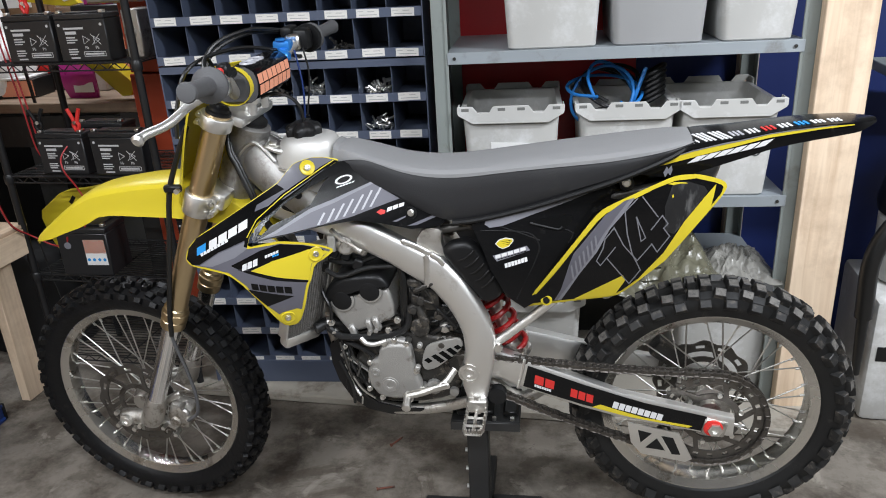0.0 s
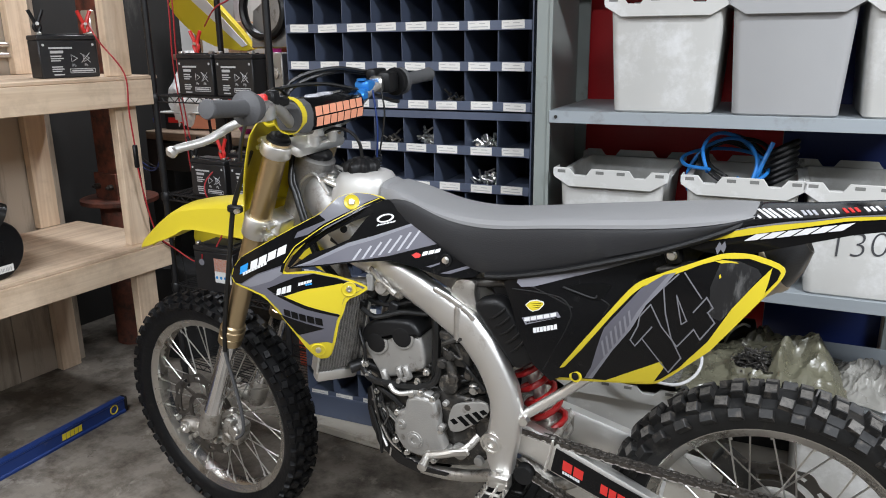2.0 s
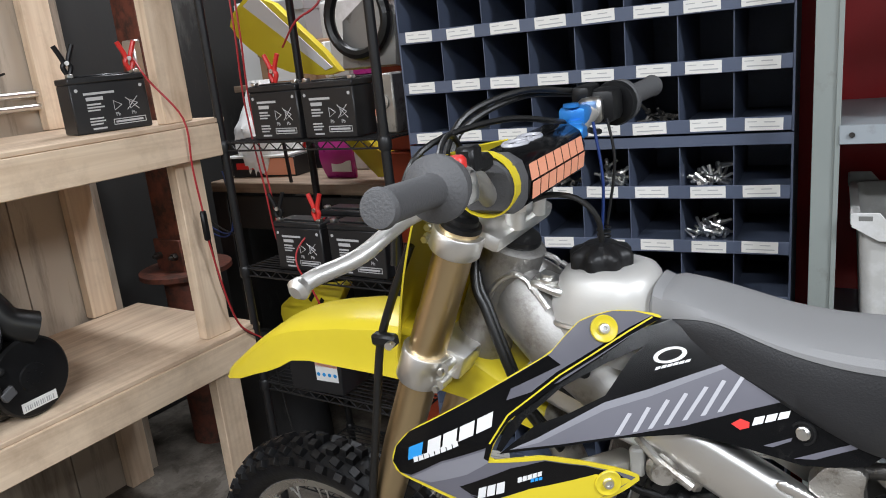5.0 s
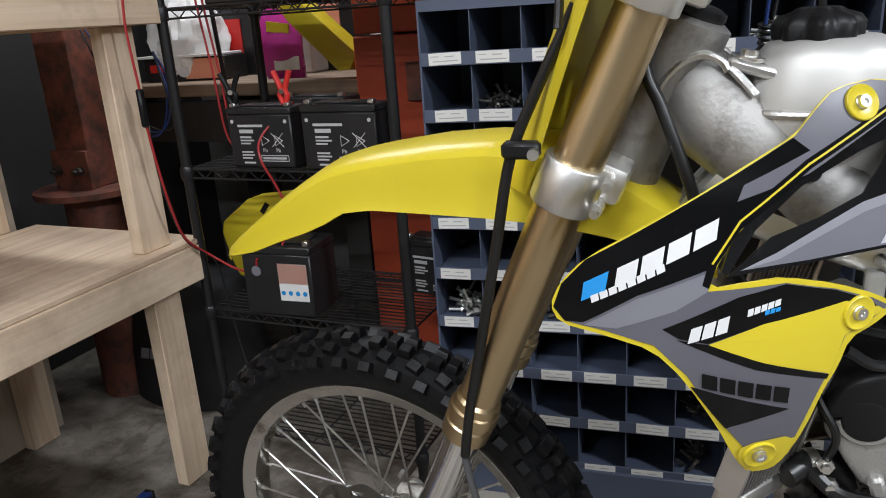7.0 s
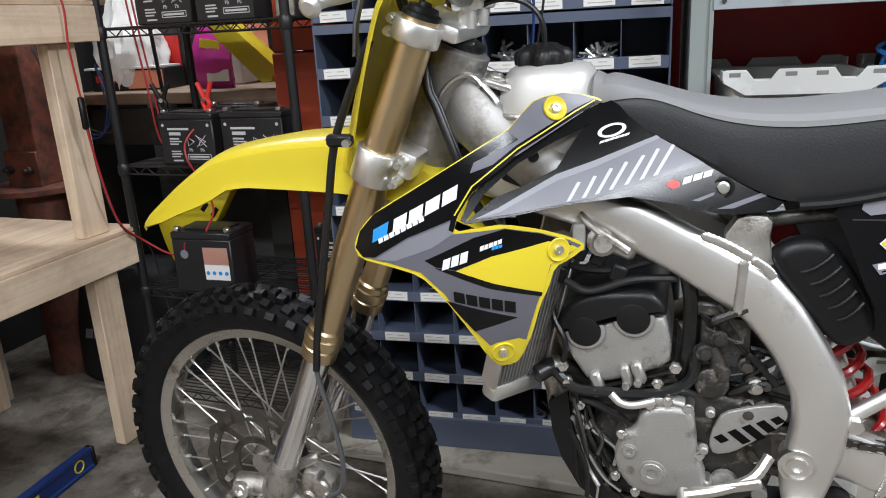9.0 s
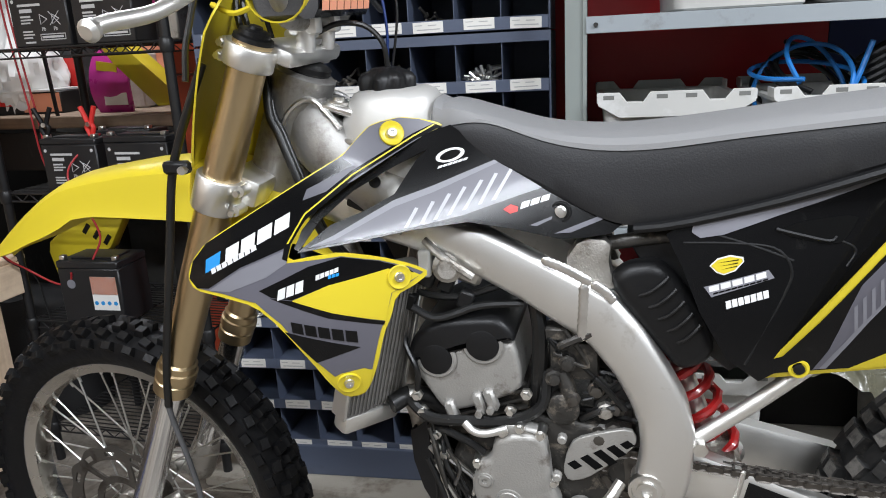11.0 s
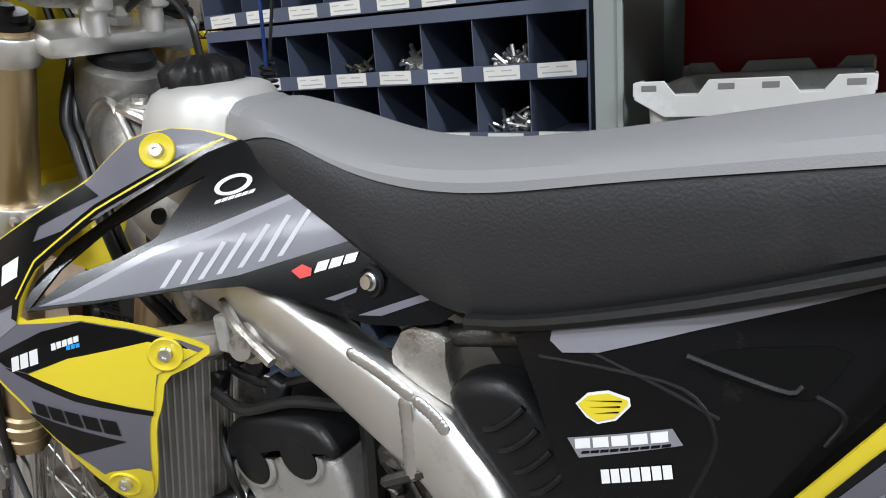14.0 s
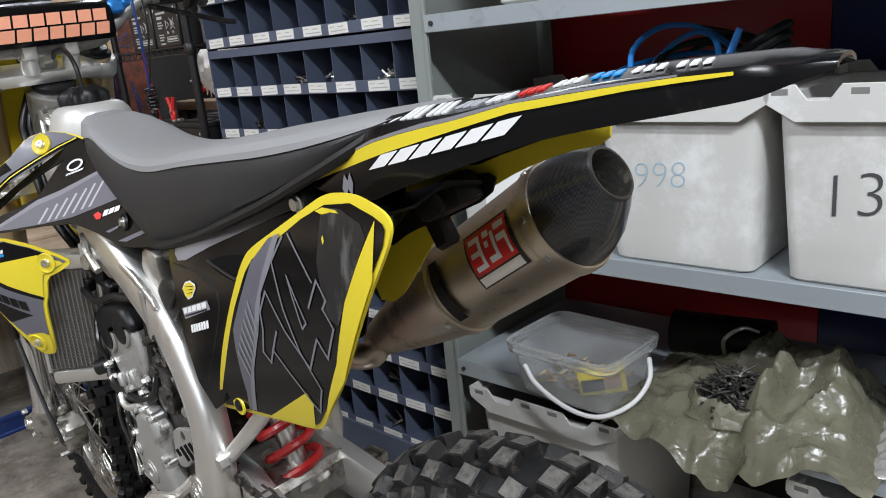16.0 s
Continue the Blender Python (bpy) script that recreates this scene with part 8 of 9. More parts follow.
# swingarm
for side in (-1, 1):
    bm = bmesh.new()
    secs = []
    for u, t, b, o, th in ((0.905, 0.575, 0.505, 0.070, 0.030), (0.965, 0.578, 0.500, 0.078, 0.032), (1.03, 0.560, 0.482, 0.086, 0.034), (1.16, 0.522, 0.446, 0.098, 0.030), (1.25, 0.495, 0.428, 0.106, 0.028), (1.37, 0.474, 0.412, 0.112, 0.026), (1.44, 0.460, 0.403, 0.115, 0.026), (1.50, 0.450, 0.398, 0.116, 0.024)):
        m, h = (t + b) / 2, (t - b) / 2
        secs.append([(u, side * (o - th * (1 - y) ), m + h * z) for y, z in ((1, -0.75), (1, 0.75), (0.86, 1), (0.14, 1), (0, 0.75), (0, -0.75), (0.14, -1), (0.86, -1))])
    loft(bm, secs)
    sw = part("swingarm", bm, M_ALU, bike, "tapered aluminium swingarm with a black graphic" if side < 0 else "tapered aluminium swingarm")
    F_SW = lambda u, w: -float(np.interp(u, [0.905, 0.965, 1.03, 1.16, 1.25, 1.37, 1.44, 1.5], [0.070, 0.078, 0.086, 0.098, 0.106, 0.112, 0.115, 0.116]))
    bm = bmesh.new()
    c = (1.458, side * 0.116, 0.423)
    box(bm, c, (0.052, 0.010, 0.042), Matrix.Rotation(0.2, 3, "Y"), 0.003)
    part("axle_block", bm, M_CAST, sw)
    bm = bmesh.new()
    lathe(bm, (c[0], c[1] + side * 0.004, c[2]), (0, side, 0), [(0, 0.017), (0.010, 0.017), (0.012, 0.014), (0.012, 0.008), (0.006, 0.008)], 6)
    part("axle_nut", bm, M_STEEL, sw)
    if side < 0:
        bm = bmesh.new()
        lathe(bm, (c[0] - 0.004, c[1] + side * 0.0045, c[2] + 0.002), (0, side, 0), [(0, 0.0215), (0.003, 0.0215), (0.004, 0.0195), (0.004, 0.015)], 24)
        part("axle_washer", bm, M_REDG, sw, "red anodised axle washer")
    bm = bmesh.new()
    cyl(bm, (1.50, side * 0.104, 0.426), (1.525, side * 0.104, 0.422), 0.004, n=8)
    cyl(bm, (1.512, side * 0.104, 0.424), (1.518, side * 0.104, 0.423), 0.008, n=6)
    part("chain_adjuster", bm, M_STEEL, sw)
    if side < 0:
        bm = bmesh.new()
        for i, p in enumerate(curve([(1.022, F_SW(1.022, 0) - 0.001, 0.565), (1.016, F_SW(1.016, 0) - 0.001, 0.53), (1.005, F_SW(1.01, 0) - 0.001, 0.488)], 10)):
            bmesh.ops.create_icosphere(bm, subdivisions=1, radius=0.0042, matrix=Matrix.Translation(p))
        part("weld_bead", bm, M_STEEL, sw)
        skin("graphic", [(1.030, 0.551), (1.16, 0.513), (1.30, 0.477), (1.440, 0.452), (1.430, 0.411), (1.374, 0.419), (1.16, 0.456), (1.018, 0.492)], F_SW, M_BLACKG, sw, 0.0010, "black printed graphic")
        skin("graphic", [(1.20, 0.462), (1.30, 0.436), (1.41, 0.423), (1.40, 0.417), (1.27, 0.434), (1.18, 0.452)], F_SW, M_YELLOW, sw, 0.0014, "yellow printed flash")
        letters("lettering", [(1.045, 0.528), (1.095, 0.514), (1.095, 0.490), (1.045, 0.503)], 2, F_SW, M_REDG, sw, 0.0014, "red block lettering", 0.1)
        letters("lettering", [(1.045, 0.501), (1.085, 0.490), (1.085, 0.483), (1.045, 0.494)], 7, F_SW, M_WHITEG, sw, 0.0014, "small white lettering", 0.1)
        letters("lettering", [(1.130, 0.500), (1.185, 0.485), (1.185, 0.462), (1.130, 0.476)], 3, F_SW, M_REDG, sw, 0.0014, "red block lettering", 0.1)
        letters("lettering", [(1.230, 0.475), (1.345, 0.448), (1.345, 0.430), (1.230, 0.456)], 8, F_SW, M_WHITEG, sw, 0.0014, "white block lettering", 0.3)
bm = bmesh.new()
box(bm, (0.99, 0, 0.535), (0.07, 0.14, 0.06), bevel=0.01)
cyl(bm, (0.893, -0.1, 0.543), (0.893, 0.1, 0.543), 0.022, n=16)
part("swingarm_bridge", bm, M_CAST, bike)
bm = bmesh.new()
tube(bm, [(0.93, -0.03, 0.47), (1.0, -0.03, 0.42), (1.06, -0.03, 0.45), (1.10, 0.0, 0.50)], 0.016, n=10)
part("linkage", bm, M_CAST, bike)
# chain guide and slider
bm = bmesh.new()
prism(bm, [(1.265, 0.408), (1.385, 0.384), (1.420, 0.310), (1.405, 0.300), (1.300, 0.318), (1.275, 0.350)], -0.095, -0.090, 0.001)
cg = part("chain_guide", bm, M_ALU, bike, "cut-out aluminium chain guide")
# Cut-outs are dark plates on the guide; their darkness is only colour.
for tri in ([(1.290, 0.388), (1.322, 0.380), (1.298, 0.352)], [(1.345, 0.374), (1.372, 0.370), (1.392, 0.322), (1.372, 0.322)], [(1.310, 0.338), (1.355, 0.332), (1.335, 0.366)]):
    bm = bmesh.new()
    prism(bm, tri, -0.0948, -0.0962)
    part("cutout", bm, M_BLACKP, cg, "dark triangular plate in place of a cut-out")
bm = bmesh.new()
box(bm, (1.34, -0.075, 0.34), (0.09, 0.03, 0.05), Matrix.Rotation(0.2, 3, "Y"), 0.006)
part("guide_block", bm, M_BLACKP, cg)
bm = bmesh.new()
lathe(bm, (0.955, -0.092, 0.462), (0, 1, 0), [(0, 0.008), (0.001, 0.022), (0.024, 0.022), (0.025, 0.008)], 22)
part("chain_roller", bm, M_BLACKP, bike, "black rubber chain roller")
# rear caliper on the far side
bm = bmesh.new()
box(bm, (1.37, 0.078, 0.50), (0.09, 0.05, 0.05), Matrix.Rotation(0.6, 3, "Y"), 0.010, 2)
part("rear_caliper", bm, M_DARKCAST, bike, "dark rear brake caliper")


# ---- centre stand, vertical on the floor ----
st = thing("lift_stand", "black steel centre stand carrying a motorcycle", "bike stand", pose(-0.268, 1.672, 0, 0, 0, 4))
bm = bmesh.new()
span(bm, (-0.028, -0.03, 0.03), (0.028, 0.03, 0.30), 0.004)
col = part("column", bm, M_STAND, st)
bm = bmesh.new()
span(bm, (-0.020, -0.022, 0.25), (0.020, 0.022, 0.355), 0.003)
part("inner_column", bm, M_STAND, st)
bm = bmesh.new()
span(bm, (-0.06, -0.085, 0.352), (0.115, 0.075, 0.364), 0.003)
span(bm, (-0.06, -0.090, 0.34), (0.115, -0.085, 0.364), 0.001)
part("top_plate", bm, M_STAND, st, "black steel top plate")
for x in (-0.03, 0.03, 0.09):
    bm = bmesh.new()
    span(bm, (x - 0.018, -0.06, 0.364), (x + 0.018, 0.06, 0.380), 0.004)
    part("rubber_pad", bm, M_HOSE, st)
for x in (0.05, 0.095):
    bm = bmesh.new()
    cyl(bm, (x, -0.075, 0.364), (x, -0.075, 0.372), 0.006, n=6)
    part("bolt", bm, M_STEEL, st)
for z in (0.10, 0.16, 0.22, 0.27):
    bm = bmesh.new()
    cyl(bm, (-0.026, -0.01, z), (-0.036, -0.01, z), 0.006, n=6)
    part("bolt", bm, M_STEEL, st)
for lo, hi in (((-0.03, -0.20, 0.0), (0.03, 0.22, 0.03)), ((-0.16, -0.03, 0.0), (-0.03, 0.03, 0.03)), ((0.03, -0.03, 0.0), (0.17, 0.03, 0.045))):
    bm = bmesh.new()
    span(bm, lo, hi, 0.004)
    part("foot", bm, M_STAND, st)


# ---- timber bench along the left wall ----
def bench():
    ob = thing("timber_bench", "home-made pine workbench with two plywood shelves", "workbench")
    X0, X1, Y0, Y1 = -2.62, -1.97, -0.6, 2.157

    def piece(name, lo, hi, mt, label=""):
        bm = bmesh.new()
        span(bm, lo, hi, 0.002)
        return part(name, bm, mt, ob, label)

    for z in (0.628, 1.255):
        piece("front_rail", (X1 - 0.038, Y0, z - 0.092), (X1, Y1, z), M_PINEY, "pale pine rail")
        piece("back_rail", (X0, Y0, z - 0.092), (X0 + 0.038, Y1 - 0.04, z), M_PINEY)
        piece("end_rail", (X0 + 0.04, Y1 - 0.038, z - 0.092), (X1 - 0.04, Y1, z), M_PINEX)
        for k in range(3):
            piece("plywood_top", (X0 + 0.04, Y0 + 0.93 * k, z + 0.001), (X1 - 0.006, Y0 + 0.93 * (k + 1) - 0.003, z + 0.014), M_PLY, "grimy plywood shelf")
    for y in (2.015, 0.72, -0.58):
        for x, nm in ((X1 - 0.078, "front"), (X0 + 0.002, "back")):
            for lo, hi in ((0.0, 0.535), (0.643, 1.162), (1.270, 2.3)):
                piece("post", (x, y, lo), (x + 0.038, y + 0.09, hi), M_PINEZ, "upright pine stud")
    return ob


bench()


def battery(x, y, z, yaw, label, w=0.178, d=0.085, h=0.150, sticker=None):
    ob = thing("motorcycle_battery", label, "battery", pose(x, y, z, 0, 0, yaw), group="batteries on charge")
    bm = bmesh.new()
    span(bm, (-w / 2, -d / 2, 0), (w / 2, d / 2, h * 0.86), 0.003)
    part("case", bm, M_BATT, ob)
    bm = bmesh.new()
    span(bm, (-w / 2 - 0.001, -d / 2 - 0.001, h * 0.86), (w / 2 + 0.001, d / 2 + 0.001, h * 0.97), 0.003)
    span(bm, (-w * 0.36, -d * 0.3, h * 0.97), (w * 0.36, d * 0.3, h), 0.003)
    part("lid", bm, M_BATT, ob)
    bm = bmesh.new()
    span(bm, (w * 0.43 - 0.008, -d / 2 + 0.008, h * 0.97), (w * 0.43 + 0.008, -d / 2 + 0.026, h * 1.04), 0.002)
    twin(part("terminal", bm, M_STEEL, ob), pose(-0.86 * w, 0, 0))
    f = -d / 2 - 0.0006

    def mark(name, x0, z0, x1, z1, mt=M_LGREYG):
        bm = bmesh.new()
        span(bm, (x0 * w, f - 0.0004, z0 * h), (x1 * w, f, z1 * h))
        part(name, bm, mt, ob)

    if sticker is None:
        bm = bmesh.new()
        rows = [(-0.34, 0.66, 0.06, 0.70), (-0.32, 0.56, -0.10, 0.62), (-0.32, 0.48, -0.14, 0.51), (-0.32, 0.43, -0.10, 0.455), (-0.32, 0.38, -0.16, 0.405), (-0.32, 0.24, -0.14, 0.265), (-0.32, 0.19, -0.12, 0.215), (-0.32, 0.14, -0.16, 0.165), (-0.30, 0.06, -0.12, 0.09)]
        for x0, z0, x1, z1 in rows:
            span(bm, (x0 * w, f - 0.0004, z0 * h), (x1 * w, f, z1 * h))
        tagged(part("print_lines", bm, M_PRINT, ob, "lines of white print"), kind="stuff")
        bm = bmesh.new()
        for cx in (0.06, 0.27):
            tube(bm, [(cx * w + 0.014 * math.cos(a), f, 0.44 * h + 0.014 * math.sin(a)) for a in [k * 2.0944 for k in range(4)]], 0.0012, n=4, k=1)
        for s in (-1, 1):
            tube(bm, [(0.27 * w - 0.016 * s, f, 0.34 * h), (0.27 * w + 0.016 * s, f, 0.56 * h)], 0.0010, n=4, k=1)
        part("pictograms", bm, M_PRINT, ob, "white recycling pictograms")
        for cx in (0.06, 0.27):
            writing("writing", "Pb", 0.013, pose(cx * w, f - 0.0002, 0.28 * h, 90, 0, 0), M_PRINT, ob, "white printed lettering Pb")
        bm = bmesh.new()
        for x0, z0, x1, z1 in ((-0.02, 0.10, 0.42, 0.115), (-0.02, 0.19, 0.42, 0.205), (-0.02, 0.10, -0.01, 0.205), (0.41, 0.10, 0.42, 0.205), (0.01, 0.135, 0.38, 0.17)):
            span(bm, (x0 * w, f - 0.0004, z0 * h), (x1 * w, f, z1 * h))
        part("type_frame", bm, M_PRINT, ob, "white framed type line")
        bm = bmesh.new()
        for s in (-1, 1):
            lathe(bm, (s * 0.42 * w, f, 0.75 * h), (0, -1, 0), [(0, 0.0045), (0.0006, 0.0045)], 14)
        tagged(part("polarity_marks", bm, M_PRINT, ob), kind="stuff")
    else:
        mark("warning_label", 0.02, 0.22, 0.44, 0.74, M_PAPER)
        mark("red_band", 0.02, 0.46, 0.44, 0.74, M_ORANGEG)
        for k in range(4):
            bm = bmesh.new()
            lathe(bm, ((0.07 + 0.105 * k) * w, f - 0.0004, 0.33 * h), (0, -1, 0), [(0, 0.006), (0.0006, 0.006)], 12)
            part("symbol", bm, M_BLUEG, ob, "small blue warning symbol")
        bm = bmesh.new()
        lathe(bm, (-0.30 * w, f, 0.62 * h), (0, -1, 0), [(0, 0.013), (0.0008, 0.013)], 18)
        part("seal", bm, M_LGREYG, ob)
    return ob


Z1, Z2, Z3 = 1.198, 0.822, 0.452
battery(-1.779, 2.234, Z1, 0, "black motorcycle battery with white print on the wire rack")
battery(-1.586, 2.234, Z1, 0, "black motorcycle battery with white print beside another")
battery(-1.765, 2.235, Z2, 0, "black motorcycle battery clamped to a charger lead", h=0.145)
battery(-1.545, 2.225, Z2, 0, "black motorcycle battery with white print beside a clamped one", w=0.19, h=0.150)
battery(-1.757, 2.232, Z3, 4, "large black battery with a red and white warning label", w=0.19, d=0.13, h=0.185, sticker=True)
battery(-1.42, 2.42, Z3, -8, "small black battery at the back of the rack", h=0.15)
battery(-2.135, 1.930, 1.270, 78, "black motorcycle battery charging on the timber bench", w=0.20, d=0.09, h=0.148)
battery(-1.70, 2.37, Z2, 0, "black motorcycle battery behind the front row", h=0.15)


def wire(pts, r, mt, label):
    bm = bmesh.new()
    tube(bm, pts, r, n=6, k=6)
    return tagged(part("charger_lead", bm, mt, None), label, "cable")


def clamp(x, y, z, rz, mt, label):
    ob = thing("charger_clamp", label, "clamp", pose(x, y, z, 0, 0, rz))
    for s in (-1, 1):
        bm = bmesh.new()
        tube(bm, [(s * 0.002, 0, 0.0), (s * 0.010, 0, 0.02), (s * 0.006, 0, 0.035), (s * 0.022, 0, 0.075)], 0.0065, n=8, k=4)
        part("jaw", bm, mt, ob)
    bm = bmesh.new()
    cyl(bm, (0, -0.01, 0.03), (0, 0.01, 0.03), 0.006, n=10)
    part("spring", bm, M_STEEL, ob)


clamp(-1.695, 2.208, 0.968, 0, M_REDG, "red charger clamp on a battery terminal")
clamp(-1.842, 2.208, 0.968, 20, M_BLACKP, "black charger clamp on a battery terminal")
clamp(-2.11, 2.010, 1.422, 70, M_REDG, "red charger clamp on a battery terminal")
clamp(-2.15, 1.855, 1.422, 70, M_BLACKP, "black charger clamp on a battery terminal")
clamp(-1.80, 2.23, 1.35, 10, M_REDG, "red charger clamp lying on a battery")
wire([(-1.69, 2.235, 0.97), (-1.75, 2.18, 0.90), (-1.74, 2.15, 0.85), (-1.72, 2.17, 0.78), (-1.70, 2.18, 0.70), (-1.72, 2.16, 0.64)], 0.0028, M_REDWIRE, "thin red charger lead hanging from a battery")
wire([(-2.09, 2.01, 1.45), (-2.03, 2.0, 1.39), (-1.955, 2.03, 1.28), (-1.955, 2.03, 1.15), (-1.952, 2.035, 1.02)], 0.0030, M_REDWIRE, "red charger lead hanging from the bench")
wire([(-1.952, 2.035, 0.95), (-1.955, 2.05, 0.85), (-1.955, 2.07, 0.74), (-1.955, 2.10, 0.66), (-1.94, 2.16, 0.60), (-1.88, 2.18, 0.56), (-1.82, 2.17, 0.565), (-1.80, 2.16, 0.60)], 0.0030, M_REDWIRE, "red charger lead drooping to the lower battery")
wire([(-1.958, 2.045, 0.95), (-1.962, 2.06, 0.80), (-1.96, 2.10, 0.66), (-1.94, 2.17, 0.585), (-1.93, 2.18, 0.50), (-1.90, 2.17, 0.36), (-1.87, 2.16, 0.27)], 0.0026, M_HOSE, "black charger lead drooping from the bench")
for k, (x, y) in enumerate(((-1.93, 2.235), (-1.915, 2.24))):
    wire([(x, y, 1.75), (x + 0.012, y - 0.01, 1.5), (x - 0.006, y, 1.3), (x + 0.02, y, 1.05), (x + 0.03, y + 0.01, 0.88), (x + 0.085, y + 0.03, 0.832), (x + 0.12, y + 0.04, 0.829)], 0.0028, M_REDWIRE, "red lead hanging down the wire rack")
wire([(-1.56, 2.3, 1.72), (-1.60, 2.24, 1.55), (-1.68, 2.22, 1.50), (-1.76, 2.24, 1.44)], 0.003, M_REDWIRE, "red lead looped over the wire rack")
bm = bmesh.new()
box(bm, (-1.953, 2.035, 0.985), (0.014, 0.018, 0.085), None, 0.004)
tagged(part("lead_connector", bm, M_BLACKP, None), "black in-line connector on a charger lead", "connector")
for k in range(3):
    wire([(-2.525, 2.43, 1.34 - 0.05 * k), (-2.40, 2.30, 1.22), (-2.30, 2.24 + 0.02 * k, 1.12), (-2.26, 2.25, 1.0 - 0.02 * k), (-2.20, 2.26, 0.93 - 0.02 * k), (-2.12, 2.26, 0.90), (-2.07, 2.25, 0.93 + 0.05 * k), (-2.09, 2.24, 1.10)], 0.0025, M_LEVEL if k else M_HOSE, "thin dark wires looped behind the bench")


# ---- black wire rack ----
def wire_rack():
    ob = thing("wire_rack", "black wire shelving rack holding batteries", "wire rack")
    X0, X1, Y0, Y1 = -1.980, -1.398, 2.170, 2.525
    for x in (X0, X1):
        for y in (Y0, Y1):
            bm = bmesh.new()
            cyl(bm, (x, y, 0.0), (x, y, 1.95), 0.0125, n=14)
            p = part("post", bm, M_RACK, ob)
            for z in (Z1, Z2, Z3, 0.12, 1.72):
                bm = bmesh.new()
                lathe(bm, (x, y, z - 0.03), (0, 0, 1), [(0, 0.0155), (0.004, 0.017), (0.028, 0.0175), (0.034, 0.014)], 14)
                part("collar", bm, M_RACK, p)
    for z in (Z1, Z2, Z3, 0.12, 1.72):
        bm = bmesh.new()
        for y in (Y0, Y1):
            for dz in (-0.004, -0.026):
                cyl(bm, (X0, y, z + dz), (X1, y, z + dz), 0.0028, n=6)
            n = 22
            for i in range(n):
                a, b = X0 + (X1 - X0) * i / n, X0 + (X1 - X0) * (i + 1) / n
                cyl(bm, (a, y, z - (0.004 if i % 2 else 0.026)), (b, y, z - (0.026 if i % 2 else 0.004)), 0.0018, n=5)
        for x in (X0, X1, (X0 + X1) / 2):
            cyl(bm, (x, Y0, z - 0.006), (x, Y1, z - 0.006), 0.0028, n=6)
        for i in range(18):
            y = Y0 + (Y1 - Y0) * (i + 0.5) / 18
            cyl(bm, (X0, y, z - 0.0025), (X1, y, z - 0.0025), 0.0020, n=5)
        part("wire_shelf", bm, M_RACK, ob)


wire_rack()

# things on and behind the rack
bm = bmesh.new()
prism(bm, soften([(-2.36, 1.56), (-2.20, 1.66), (-1.86, 1.36), (-1.93, 1.345), (-2.14, 1.375), (-2.30, 1.48)]), 2.60, 2.63, 0.004)
ob = tagged(part("bodywork_panel", bm, M_YELLOW, None), "yellow bodywork panel leaning behind the wire rack", "bodywork panel")
bm = bmesh.new()
prism(bm, [(-2.26, 1.60), (-2.20, 1.63), (-1.90, 1.372), (-1.93, 1.365)], 2.594, 2.598)
part("white_stripe", bm, M_WHITEG, ob, "white printed stripe")
bm = bmesh.new()
prism(bm, [(-2.235, 1.50), (-2.225, 1.51), (-2.195, 0.985), (-2.205, 0.985)], 2.632, 2.640)
part("stay", bm, M_RACK, ob, "thin black stay under the panel")
bm = bmesh.new()
prism(bm, [(-1.98, 1.205), (-1.895, 1.205), (-1.725, 1.055), (-1.75, 1.01), (-1.79, 1.008), (-1.94, 1.15)], 2.62, 2.70, 0.006)
tagged(part("yellow_carton", bm, M_YELLOW, None), "yellow carton tilted on the old bench", "carton")
bm = bmesh.new()
prism(bm, soften([(-2.062, 0.620), (-2.000, 0.665), (-1.944, 0.705), (-1.850, 0.715), (-1.748, 0.735), (-1.775, 0.690), (-1.800, 0.655), (-1.830, 0.610), (-1.900, 0.580), (-1.950, 0.500), (-2.012, 0.460), (-2.040, 0.520)]), 2.35, 2.39, 0.006)
yb = tagged(part("yellow_bag", bm, M_YELLOW, None), "yellow plastic sleeve with black print behind the rack", "sleeve")
bm = bmesh.new()
for k in range(3):
    box(bm, (-1.90 + 0.035 * k, 2.3485, 0.675 - 0.016 * k), (0.014, 0.002, 0.034), Matrix.Rotation(0.7, 3, "Y"))
part("print", bm, M_BLACKP, yb)


def old_bench():
    ob = thing("old_bench", "dark old wooden bench cluttered with parts", "workbench")
    bm = bmesh.new()
    span(bm, (-2.62, 2.62, 0.945), (-1.72, 3.30, 0.985), 0.004)
    part("top", bm, M_OLDWOOD, ob)
    # Legs and apron are near-black: shade under the top put into their colour.
    for x in (-2.58, -1.78):
        for y in (2.66, 3.24):
            bm = bmesh.new()
            span(bm, (x - 0.04, y - 0.04, 0), (x + 0.04, y + 0.04, 0.945), 0.003)
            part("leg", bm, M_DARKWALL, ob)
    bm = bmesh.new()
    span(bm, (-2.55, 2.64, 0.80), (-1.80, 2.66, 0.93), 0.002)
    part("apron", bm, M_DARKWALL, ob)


old_bench()


